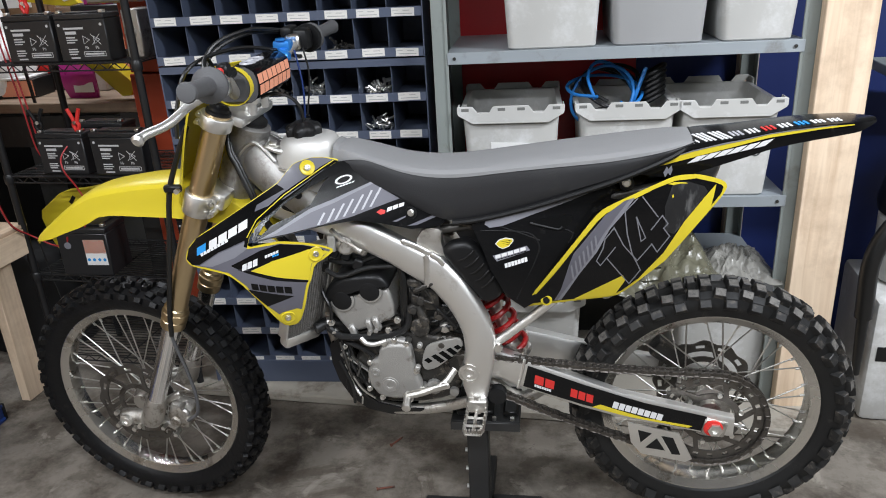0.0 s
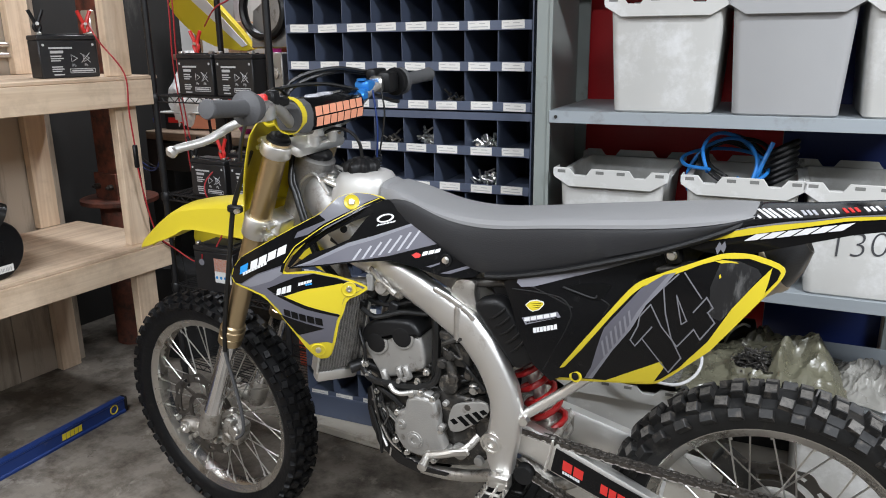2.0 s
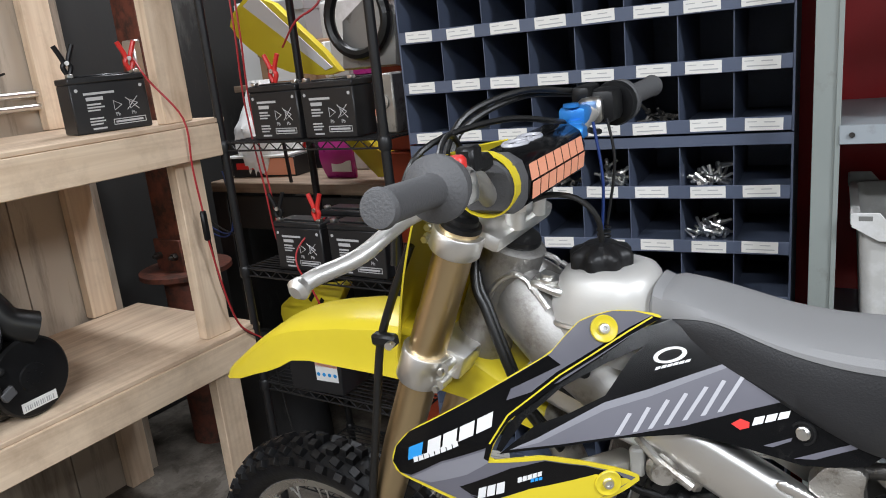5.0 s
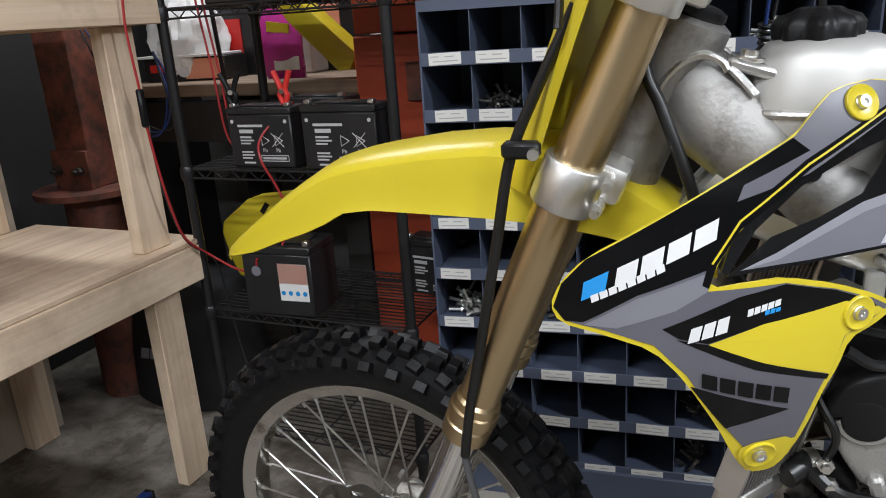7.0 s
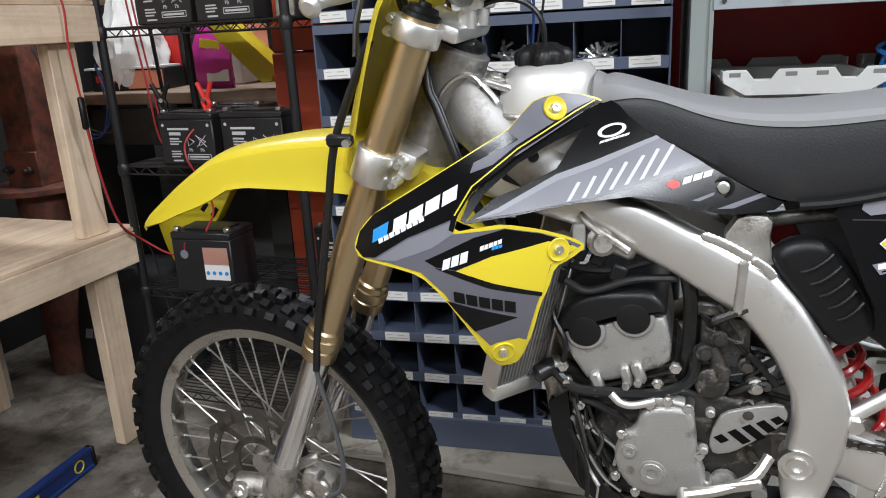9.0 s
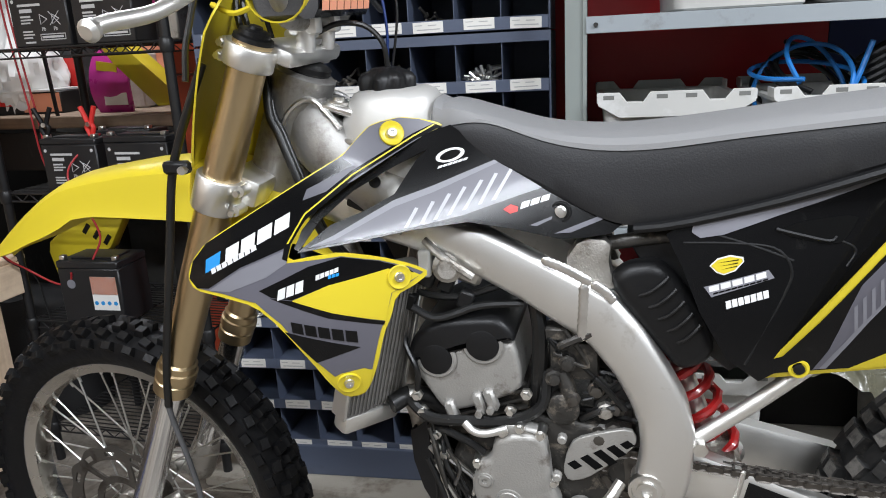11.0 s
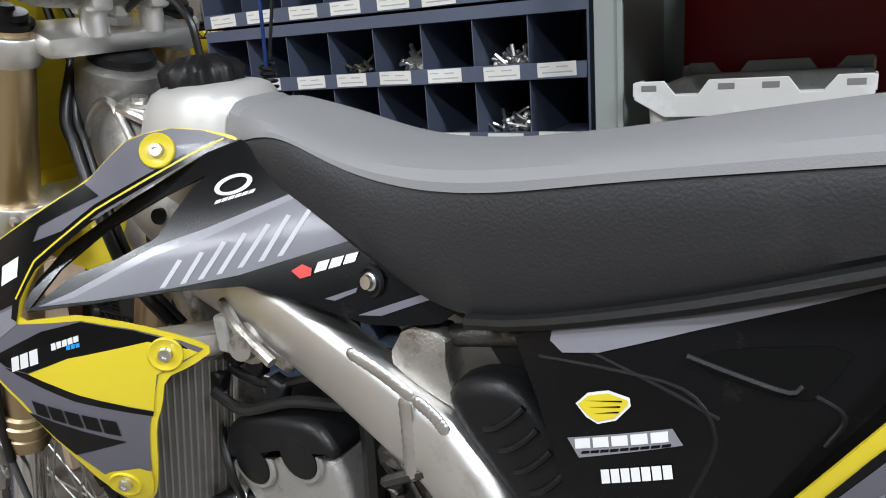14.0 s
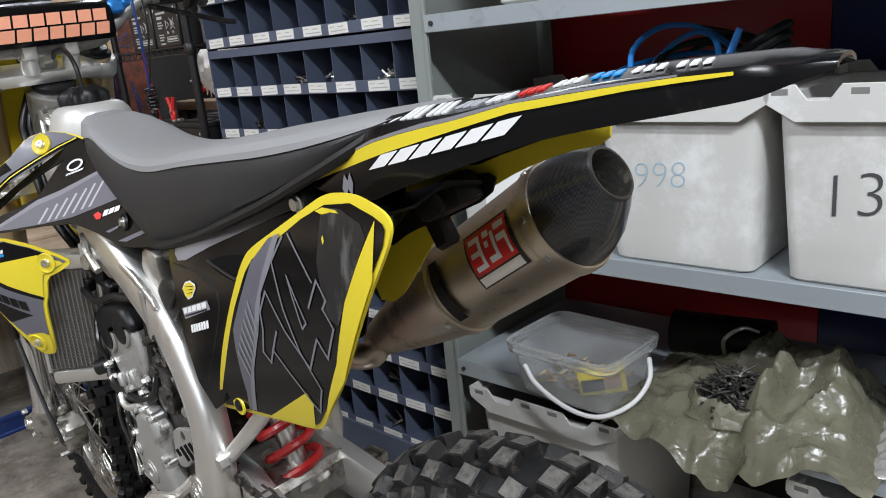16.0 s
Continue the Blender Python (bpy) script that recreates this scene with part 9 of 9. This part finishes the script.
def stacked_carton(lo, hi, material, label, print_material=None):
    """A carton with a tape line and a lid seam, standing on what is below it."""
    c = [(a + b) / 2 for a, b in zip(lo, hi)]
    ob = thing("stored_carton", label, "carton", pose(c[0], c[1], lo[2]), group="cartons stacked on the old bench")
    hx, hy, h = (hi[0] - lo[0]) / 2, (hi[1] - lo[1]) / 2, hi[2] - lo[2]
    bm = bmesh.new()
    span(bm, (-hx, -hy, 0.0), (hx, hy, h), 0.004)
    part("body", bm, material, ob)
    bm = bmesh.new()
    span(bm, (-hx - 0.003, -hy - 0.003, h - 0.045), (hx + 0.003, hy + 0.003, h - 0.002), 0.002)
    part("lid", bm, material, ob)
    if print_material:
        bm = bmesh.new()
        span(bm, (-hx * 0.6, -hy - 0.0045, h * 0.25), (hx * 0.5, -hy - 0.0005, h * 0.62))
        part("print", bm, print_material, ob)
    return ob


stacked_carton((-2.60, 2.92, 0.985), (-2.24, 3.22, 1.285), M_BATT, "black carton stored on the old bench", M_REDG)
stacked_carton((-2.58, 2.94, 1.285), (-2.28, 3.20, 1.480), M_CARDB, "brown carton stacked on a black one", M_PAPER)
stacked_carton((-2.55, 2.96, 1.480), (-2.32, 3.18, 1.640), M_TOTEG, "grey carton on top of a stack")
stacked_carton((-2.20, 2.98, 0.985), (-1.90, 3.24, 1.330), M_BATT, "tall black carton on the old bench", M_ORANGEG)
stacked_carton((-2.17, 3.00, 1.330), (-1.94, 3.22, 1.500), M_PINK, "pink carton on a black one", M_WHITEG)
bm = bmesh.new()
lathe(bm, (-2.06, 3.10, 1.500), (0, 0, 1), [(0, 0.055), (0.004, 0.060), (0.15, 0.060), (0.175, 0.035), (0.185, 0.022), (0.215, 0.022), (0.218, 0.018)], 24)
jar = tagged(part("oil_bottle", bm, M_REDG, None), "red oil bottle standing on a carton", "bottle")
bm = bmesh.new()
lathe(bm, (-2.06, 3.10, 1.7165), (0, 0, 1), [(0, 0.024), (0.028, 0.024), (0.030, 0.020)], 18)
part("cap", bm, M_BLACKP, jar, "black screw cap")
bm = bmesh.new()
rows = []
for i in range(13):
    t = i / 12
    rows.append([(-2.04 + 0.155 * s * (1 - 0.15 * abs(2 * t - 1) ** 3), 2.74 + 0.02 * t - 0.035 * math.sin(math.pi * t) * math.cos(s * 1.4), 0.987 + 0.20 * t) for s in [k / 6 - 0.5 for k in range(7)]])
sheet(bm, rows, 0.01)
pk = tagged(part("snack_pouch", bm, M_PINK, None), "shiny pink snack pouch standing on a bench", "pouch")
bm = bmesh.new()
box(bm, (-2.04, 2.715, 1.135), (0.08, 0.004, 0.03), Matrix.Rotation(0.15, 3, "Y"))
part("print", bm, M_YELLOW, pk)
bm = bmesh.new()
box(bm, (-2.02, 2.712, 1.03), (0.09, 0.004, 0.04), bevel=0.001)
part("print", bm, M_WHITEG, pk)
ob = thing("parts_carton", "black carton with an orange end on a bench", "carton", pose(-2.44, 2.80, 0.986, 0, 0, 8))
bm = bmesh.new()
span(bm, (-0.15, -0.07, 0), (0.15, 0.07, 0.075), 0.002)
part("carton", bm, M_BATT, ob)
bm = bmesh.new()
span(bm, (0.0, -0.0715, 0.006), (0.145, -0.070, 0.07))
part("print", bm, M_ORANGEG, ob, "orange printed panel")
bm = bmesh.new()
span(bm, (-0.13, -0.0715, 0.03), (-0.03, -0.070, 0.055))
part("print", bm, M_REDG, ob)
bm = bmesh.new()
lathe(bm, (-0.005, -0.0716, 0.038), (0, -1, 0), [(0, 0.026), (0.001, 0.026)], 20)
part("emblem", bm, M_WHITEG, ob)
bm = bmesh.new()
span(bm, (-0.16, -0.09, 0.076), (0.13, 0.08, 0.084), 0.001)
part("papers", bm, M_PAPER, ob, "loose papers on top")
rng = random.Random(21)
for k in range(9):
    x, y = -2.55 + 0.095 * k, 2.98 + rng.uniform(-0.05, 0.15)
    h = rng.uniform(0.10, 0.34)
    bm = bmesh.new()
    span(bm, (x - 0.045, y - 0.05, 0.986), (x + 0.04, y + 0.05, 0.986 + h), 0.006)
    tagged(part("parts_box", bm, (M_TOTE, M_PAPER, M_PAPER, M_TOTE, M_CARDB)[k % 5], None), "plain box of parts standing on the old bench", "box", group="boxes on the old bench")
for x0, x1, y, z0, z1, mt in ((-2.35, -2.05, 3.15, 1.35, 1.62, M_TOTE), (-2.02, -1.80, 3.12, 1.33, 1.50, M_BLACKP), (-2.75, -2.42, 3.10, 1.33, 1.66, M_PAPER), (-1.78, -1.50, 3.10, 1.33, 1.70, M_DARKCAST), (-1.48, -1.34, 3.08, 1.33, 1.55, M_REDG)):
    bm = bmesh.new()
    span(bm, (x0, y - 0.1, z0), (x1, y + 0.1, z1), 0.01)
    tagged(part("stored_box", bm, mt, None), "box stored on the shelf against the back wall", "box", group="boxes on the wall shelf")
slab("wall_shelf", (-2.8, 2.98, 1.30), (-1.30, 3.45, 1.328), M_OLDWOOD, "dark wooden shelf on the back wall", "shelf", 0.002)
bm = bmesh.new()
rows = []
for i in range(26):
    t = i / 25
    row = []
    for k in range(48):
        a = 2 * math.pi * k / 48
        cr = 1 + 0.16 * noise.noise((2.4 * math.cos(a), 2.4 * math.sin(a), 3 * t)) + 0.10 * (1 - 3 * abs(noise.noise((5 * math.cos(a), 5 * math.sin(a) + 3, 6 * t))))
        r = (1 - 0.55 * max(0, t - 0.55) / 0.45) * (0.85 + 0.3 * math.sin(math.pi * min(1, t * 1.4))) * cr
        row.append((-2.47 + 0.105 * r * math.cos(a), 2.82 + 0.10 * r * math.sin(a), 0.988 + 0.36 * t))
    rows.append(row + [row[0]])
sheet(bm, rows)
bmesh.ops.remove_doubles(bm, verts=bm.verts[:], dist=1e-5)
bmesh.ops.holes_fill(bm, edges=[e for e in bm.edges if e.is_boundary], sides=60)
tagged(part("white_sack", bm, M_PAPER, None, angle=30), "crumpled white plastic sack standing on the old bench", "sack")
rng = random.Random(77)
for k in range(7):
    x = -2.30 + 0.11 * k
    h = rng.uniform(0.05, 0.16)
    bm = bmesh.new()
    box(bm, (x, 3.03 + rng.uniform(-0.02, 0.03), 1.329 + h / 2), (0.085, 0.07, h), Matrix.Rotation(rng.uniform(-0.3, 0.3), 3, "Z"), 0.004)
    tagged(part("small_box", bm, (M_PAPER, M_TOTE, M_REDG, M_PAPER, M_CARDB, M_BLACKP, M_TOTE)[k], None), "small box of parts on the wall shelf", "box", group="small boxes on the wall shelf")
bm = bmesh.new()
for k in range(16):
    a = k * 0.8
    tube(bm, [(-1.66 + 0.09 * math.cos(a + t * 0.9) + 0.01 * k % 0.05, 2.34 + 0.04 * math.sin(a), 1.735 + 0.06 * math.sin(a + t * 0.9) + 0.06) for t in range(6)], 0.006, n=6, k=3)
tagged(part("wire_tangle", bm, M_HOSE, None), "tangle of black leads on the top of the rack", "cable", kind="stuff")
bm = bmesh.new()
tube(bm, [(-1.62 + 0.10 * math.cos(a), 2.40, 1.50 + 0.10 * math.sin(a)) for a in [k * 0.6 for k in range(12)]], 0.016, n=8, k=3)
tagged(part("black_tube_ring", bm, M_HOSE, None), "black rubber ring hanging behind the rack", "hose")
bm = bmesh.new()
prism(bm, [(-1.72, 1.36), (-1.52, 1.36), (-1.50, 1.52), (-1.60, 1.56), (-1.70, 1.50)], 2.42, 2.52, 0.02)
tagged(part("grey_casting", bm, M_GREYCAST, None), "grey engine casting stored behind batteries", "casting")
bm = bmesh.new()
span(bm, (-1.475, 2.25, Z1), (-1.415, 2.40, Z1 + 0.15), 0.004)
lathe(bm, (-1.45, 2.25, Z1 + 0.08), (0, -1, 0), [(0, 0.02), (0.006, 0.02), (0.008, 0.012)], 16)
tagged(part("alloy_bracket", bm, M_CAST, None), "alloy bracket standing beside the batteries", "bracket")

slab("orange_locker", (-1.70, 2.56, 0.0), (-1.335, 2.86, 1.10), M_ORANGE, "orange enamelled steel locker beside the bolt cabinet", "locker", 0.004)
slab("orange_locker_top", (-1.70, 2.57, 1.105), (-1.335, 2.86, 2.2), M_ORANGE, "upper orange enamelled steel locker", "locker", 0.004)
bm = bmesh.new()
box(bm, (-1.52, 2.555, 0.98), (0.05, 0.01, 0.10), bevel=0.002)
tagged(part("locker_badge", bm, M_RUST, None), "dark badge plate on the orange locker", "badge")

# rusty column, bag and dark recess past the bench
ob = thing("steel_column", "rusty red steel column with a bolted base plate", "column", pose(-2.61, 2.40, 0))
bm = bmesh.new()
span(bm, (-0.065, -0.02, 0.70), (0.065, 0.10, 2.72), 0.004)
part("shaft", bm, M_RUST, ob)
bm = bmesh.new()
lathe(bm, (0, 0.03, 0.0), (0, 0, 1), [(0, 0.09), (0.68, 0.09), (0.682, 0.17), (0.70, 0.17), (0.701, 0.16)], 26)
part("footing", bm, M_RUST, ob)
bm = bmesh.new()
span(bm, (-0.075, -0.035, 0.70), (0.075, -0.02, 0.82), 0.002)
part("cleat", bm, M_RUST, ob)
for x in (-0.045, 0.045):
    bm = bmesh.new()
    cyl(bm, (x, -0.035, 0.76), (x, -0.055, 0.76), 0.014, n=6)
    cyl(bm, (x, -0.055, 0.76), (x, -0.068, 0.76), 0.007, n=8)
    part("bolt", bm, M_SPROCKET, ob)
bm = bmesh.new()
rows = []
for i in range(20):
    t = i / 19
    rows.append([(-2.35 + (0.26 * math.cos(a) * (1 - 0.3 * t ** 3)), 2.50 + (0.17 * math.sin(a) * (1 - 0.4 * t ** 2)), 0.002 + 0.40 * t * (1 - 0.08 * noise.noise((3 * math.cos(a), 3 * math.sin(a), 2 * t)))) for a in [2 * math.pi * k / 36 for k in range(37)]])
sheet(bm, rows)
bmesh.ops.remove_doubles(bm, verts=bm.verts[:], dist=1e-5)
bmesh.ops.holes_fill(bm, edges=[e for e in bm.edges if e.is_boundary], sides=60)
bg = tagged(part("gear_bag", bm, M_BAG, None, angle=70), "black cloth gear bag standing on the floor", "bag")
flat_letters("lettering", (-2.43, 2.322, 0.175), (1, 0.0, 0.03), (0, 0.03, 1), 4, 0.15, 0.035, M_LGREYG, bg, "pale block lettering", 0.25)

# wall beside the bench, conduit, carton, socket box
pn = thing("wall_panelling", "weathered grey boards behind the timber bench", "wall panelling", kind="structure")
for k in range(9):
    bm = bmesh.new()
    span(bm, (-2.645, 2.16 - 0.305 * (k + 1), 0.0), (-2.625, 2.16 - 0.305 * k - 0.004, 2.72), 0.001)
    part("board", bm, M_PANELW, pn)
for z in (1.385, 1.345):
    bm = bmesh.new()
    cyl(bm, (-2.60, -0.4, z), (-2.60, 2.15, z), 0.0105, n=10)
    tagged(part("conduit", bm, M_STEEL, None), "galvanised conduit pipe along the wall", "pipe", group="conduit pipes")
bm = bmesh.new()
span(bm, (-2.15, 2.025, 1.40), (-2.10, 2.05, 1.50), 0.004)
tagged(part("socket_box", bm, M_STEEL, None), "small steel junction box on a post", "junction box")
wire([(-2.40, 1.50, 1.273), (-2.38, 1.62, 1.274), (-2.40, 1.74, 1.276), (-2.52, 1.80, 1.33), (-2.58, 1.84, 1.42), (-2.58, 1.92, 1.45)], 0.0035, M_HOSE, "black mains lead on the bench top")
ob = thing("cardboard_box", "brown cardboard box on the bench's upper shelf", "carton", pose(-2.32, 1.36, 1.270, 0, 0, 6))
bm = bmesh.new()
span(bm, (-0.16, -0.2, 0), (0.16, 0.2, 0.34), 0.003)
part("carton", bm, M_CARDB, ob)
bm = bmesh.new()
lathe(bm, (0.1605, 0.12, 0.14), (1, 0, 0), [(0, 0.045), (0.001, 0.045)], 20)
part("print", bm, M_DARKCAST, ob)
bm = bmesh.new()
span(bm, (-2.20, 1.10, 1.2695), (-1.99, 1.50, 1.2715))
tagged(part("paper_sheet", bm, M_PAPER, None), "loose white paper on the bench top", "paper")


# old engine unit on the bench's lower shelf
def engine_unit():
    ob = thing("engine_unit", "removed engine unit with black round cover and rubber boots", "engine part", pose(-2.035, 1.495, 0.643, 0, 0, 6))
    bm = bmesh.new()
    lathe(bm, (-0.05, 0.03, 0.098), (1, 0, 0), [(0, 0.05), (0.004, 0.098), (0.014, 0.100), (0.020, 0.096), (0.024, 0.098), (0.054, 0.098), (0.060, 0.092), (0.061, 0.035), (0.066, 0.033), (0.067, 0.002)], 48)
    part("round_cover", bm, M_BLACKP, ob, "ribbed black round cover")
    bm = bmesh.new()
    for k in range(6):
        a = k * 1.047
        cyl(bm, (0.014, 0.03 + 0.018 * math.cos(a), 0.098 + 0.018 * math.sin(a)), (0.019, 0.03 + 0.018 * math.cos(a), 0.098 + 0.018 * math.sin(a)), 0.004, n=6)
    part("cover_bolts", bm, M_BLACKP, ob)
    bm = bmesh.new()
    span(bm, (0.0118, -0.015, 0.022), (0.0126, 0.075, 0.046))
    part("barcode_label", bm, M_PAPER, ob, "white bar-code label")
    bm = bmesh.new()
    for k in range(14):
        span(bm, (0.0126, -0.008 + k * 0.0055, 0.026), (0.0130, -0.008 + k * 0.0055 + (0.003 if k % 3 else 0.0015), 0.038))
    part("bars", bm, M_INK, ob)
    bm = bmesh.new()
    box(bm, (-0.14, -0.02, 0.10), (0.20, 0.22, 0.20), None, 0.02, 2)
    box(bm, (-0.12, -0.08, 0.22), (0.14, 0.16, 0.12), None, 0.015, 2)
    for k in range(5):
        box(bm, (-0.12, -0.08, 0.20 + 0.018 * k), (0.16, 0.18, 0.005))
    part("casting", bm, M_DARKCAST, ob, "dark oily engine casting")
    for dy, s in ((-0.10, 1), (0.0, 1)):
        bm = bmesh.new()
        tube(bm, [(-0.06, dy - 0.02, 0.33), (-0.035, dy, 0.28), (-0.02, dy + 0.02, 0.235), (0.0, dy + 0.07, 0.205)], 0.036, n=16, k=5, r2=0.042)
        part("rubber_boot", bm, M_HOSE, ob, "dusty rubber inlet boot")
        bm = bmesh.new()
        lathe(bm, (-0.062, dy - 0.022, 0.325), (-0.3, -0.25, 1), [(0, 0.044), (0.012, 0.046), (0.03, 0.044), (0.04, 0.036)], 18)
        part("clamp_cap", bm, M_BLACKP, ob)
    for pts in ([(0.0, -0.09, 0.16), (0.02, -0.12, 0.10), (0.0, -0.16, 0.04)], [(-0.02, -0.06, 0.18), (0.03, -0.07, 0.14), (0.025, -0.06, 0.09)], [(-0.02, 0.0, 0.21), (0.01, -0.04, 0.19), (0.0, -0.12, 0.2)]):
        bm = bmesh.new()
        tube(bm, pts, 0.005, n=8)
        part("lead", bm, M_HOSE, ob)
    bm = bmesh.new()
    tube(bm, [(-0.01, -0.09, 0.135), (0.02, -0.085, 0.12), (0.024, -0.06, 0.10)], 0.004, n=8)
    part("yellow_lead", bm, M_YELLOW, ob)
    bm = bmesh.new()
    box(bm, (0.026, -0.045, 0.09), (0.014, 0.034, 0.026), Matrix.Rotation(0.4, 3, "X"), 0.003)
    part("grey_plug", bm, M_GREYGRIP, ob)


engine_unit()
rng = random.Random(8)
eu_ob = bpy.data.objects["engine_unit"]
for k in range(26):
    p = Vector((-0.03 + rng.uniform(-0.10, 0.04), rng.uniform(-0.20, 0.02), rng.uniform(0.05, 0.30)))
    bm = bmesh.new()
    if k % 2:
        tube(bm, [p, p + Vector((rng.uniform(0, 0.05), rng.uniform(-0.05, 0.05), rng.uniform(-0.05, 0.05))), p + Vector((rng.uniform(-0.02, 0.04), rng.uniform(-0.09, 0.09), rng.uniform(-0.08, 0.04)))], rng.choice((0.003, 0.005, 0.007)), n=7)
        part("hose", bm, rng.choice((M_HOSE, M_HOSE, M_DARKCAST)), eu_ob)
    else:
        lathe(bm, p, (1, rng.uniform(-0.6, 0.6), rng.uniform(-0.4, 0.6)), [(0, 0.016), (0.02, 0.016), (0.022, 0.011), (0.04, 0.010), (0.042, 0.004)], 10)
        part("fitting", bm, rng.choice((M_DARKCAST, M_CAST, M_BLACKP, M_STEEL)), eu_ob)


# spirit level on the floor
def level():
    ob = thing("spirit_level", "long dark blue spirit level lying on the floor", "spirit level", pose(-1.990, 1.455, 0.001, 0, 0, 4.6))
    bm = bmesh.new()
    L = 0.44
    sec = [(-0.013, 0), (0.013, 0), (0.013, 0.008), (0.008, 0.012), (0.008, 0.050), (0.013, 0.054), (0.013, 0.062), (-0.013, 0.062), (-0.013, 0.054), (-0.008, 0.050), (-0.008, 0.012), (-0.013, 0.008)]
    loft(bm, [[(x, y, z) for x, z in sec] for y in (-0.78, L)])
    part("beam", bm, M_LEVEL, ob)
    bm = bmesh.new()
    span(bm, (-0.014, L, 0.0), (0.014, L + 0.012, 0.063), 0.003)
    part("end_cap", bm, M_BLACKP, ob)
    bm = bmesh.new()
    lathe(bm, (0.0085, L - 0.05, 0.031), (1, 0, 0), [(-0.017, 0.019), (0.001, 0.019), (0.002, 0.015), (-0.003, 0.013)], 20)
    part("vial_window", bm, M_YELLOW, ob, "yellow vial window")
    flat_letters("lettering", (0.0086, 0.16, 0.018), (0, 1, 0), (0, 0, 1), 5, 0.085, 0.024, M_YELLOW, ob, "yellow block lettering", 0.1)
    bm = bmesh.new()
    span(bm, (0.0082, -0.30, 0.016), (0.0090, -0.12, 0.046))
    part("hand_slot", bm, M_STEEL, ob)


level()

# right of the shelving
ob = thing("canister", "white plastic drum with black lettering", "drum", pose(1.06, 2.42, 0))
bm = bmesh.new()
span(bm, (-0.20, -0.16, 0.0), (0.25, 0.2, 0.42), 0.02, 2)
part("body", bm, M_TOTE, ob)
flat_letters("lettering", (-0.18, -0.161, 0.22), (1, 0, 0), (0, 0, 1), 7, 0.34, 0.05, M_BLACKP, ob, "black block lettering", 0.0)
ob = thing("shop_vacuum", "black and white workshop vacuum with a hose", "vacuum cleaner", pose(1.06, 2.46, 0.421))
bm = bmesh.new()
lathe(bm, (0, 0, 0), (0, 0, 1), [(0, 0.14), (0.01, 0.16), (0.20, 0.165), (0.22, 0.15)], 28)
part("drum", bm, M_TOTE, ob)
bm = bmesh.new()
lathe(bm, (0, 0, 0.22), (0, 0, 1), [(0, 0.17), (0.03, 0.175), (0.18, 0.15), (0.26, 0.08), (0.27, 0.03)], 28)
part("motor_head", bm, M_BLACKP, ob)
bm = bmesh.new()
tube(bm, [(-0.10, -0.14, 0.22), (-0.18, -0.20, 0.27), (-0.24, -0.21, 0.15), (-0.235, -0.20, -0.05)], 0.026, n=12)
tube(bm, [(-0.235, -0.20, -0.05), (-0.23, -0.20, -0.25)], 0.018, n=10, k=1, r2=0.012)
part("hose", bm, M_HOSE, ob, "black ribbed hose")
bm = bmesh.new()
span(bm, (0.86, 2.32, 1.05), (1.35, 2.7, 1.08), 0.003)
tagged(part("side_shelf", bm, M_SHELF, None), "grey steel shelf beyond the post", "shelf", kind="structure")
bm = bmesh.new()
prism(bm, soften([(0.90, 1.081), (1.12, 1.081), (1.10, 1.16), (1.02, 1.22), (0.93, 1.17)]), 2.40, 2.55, 0.02)
tagged(part("yellow_case", bm, M_YELLOW, None), "yellow tool case on the shelf beyond the post", "case")

# bolts lying on the floor
for x, y, a in ((-0.585, 1.72, 20), (-0.60, 1.93, 60)):
    bm = bmesh.new()
    bolt(bm, (0, 0, 0.006), (1, 0, 0), 0.003, 0.05)
    o = part("dropped_bolt", bm, M_RUST, None)
    o.matrix_world = pose(x, y, 0, 0, 0, a)
    tagged(o, "rusty bolt lying on the concrete floor", "bolt", group="bolts on the floor")
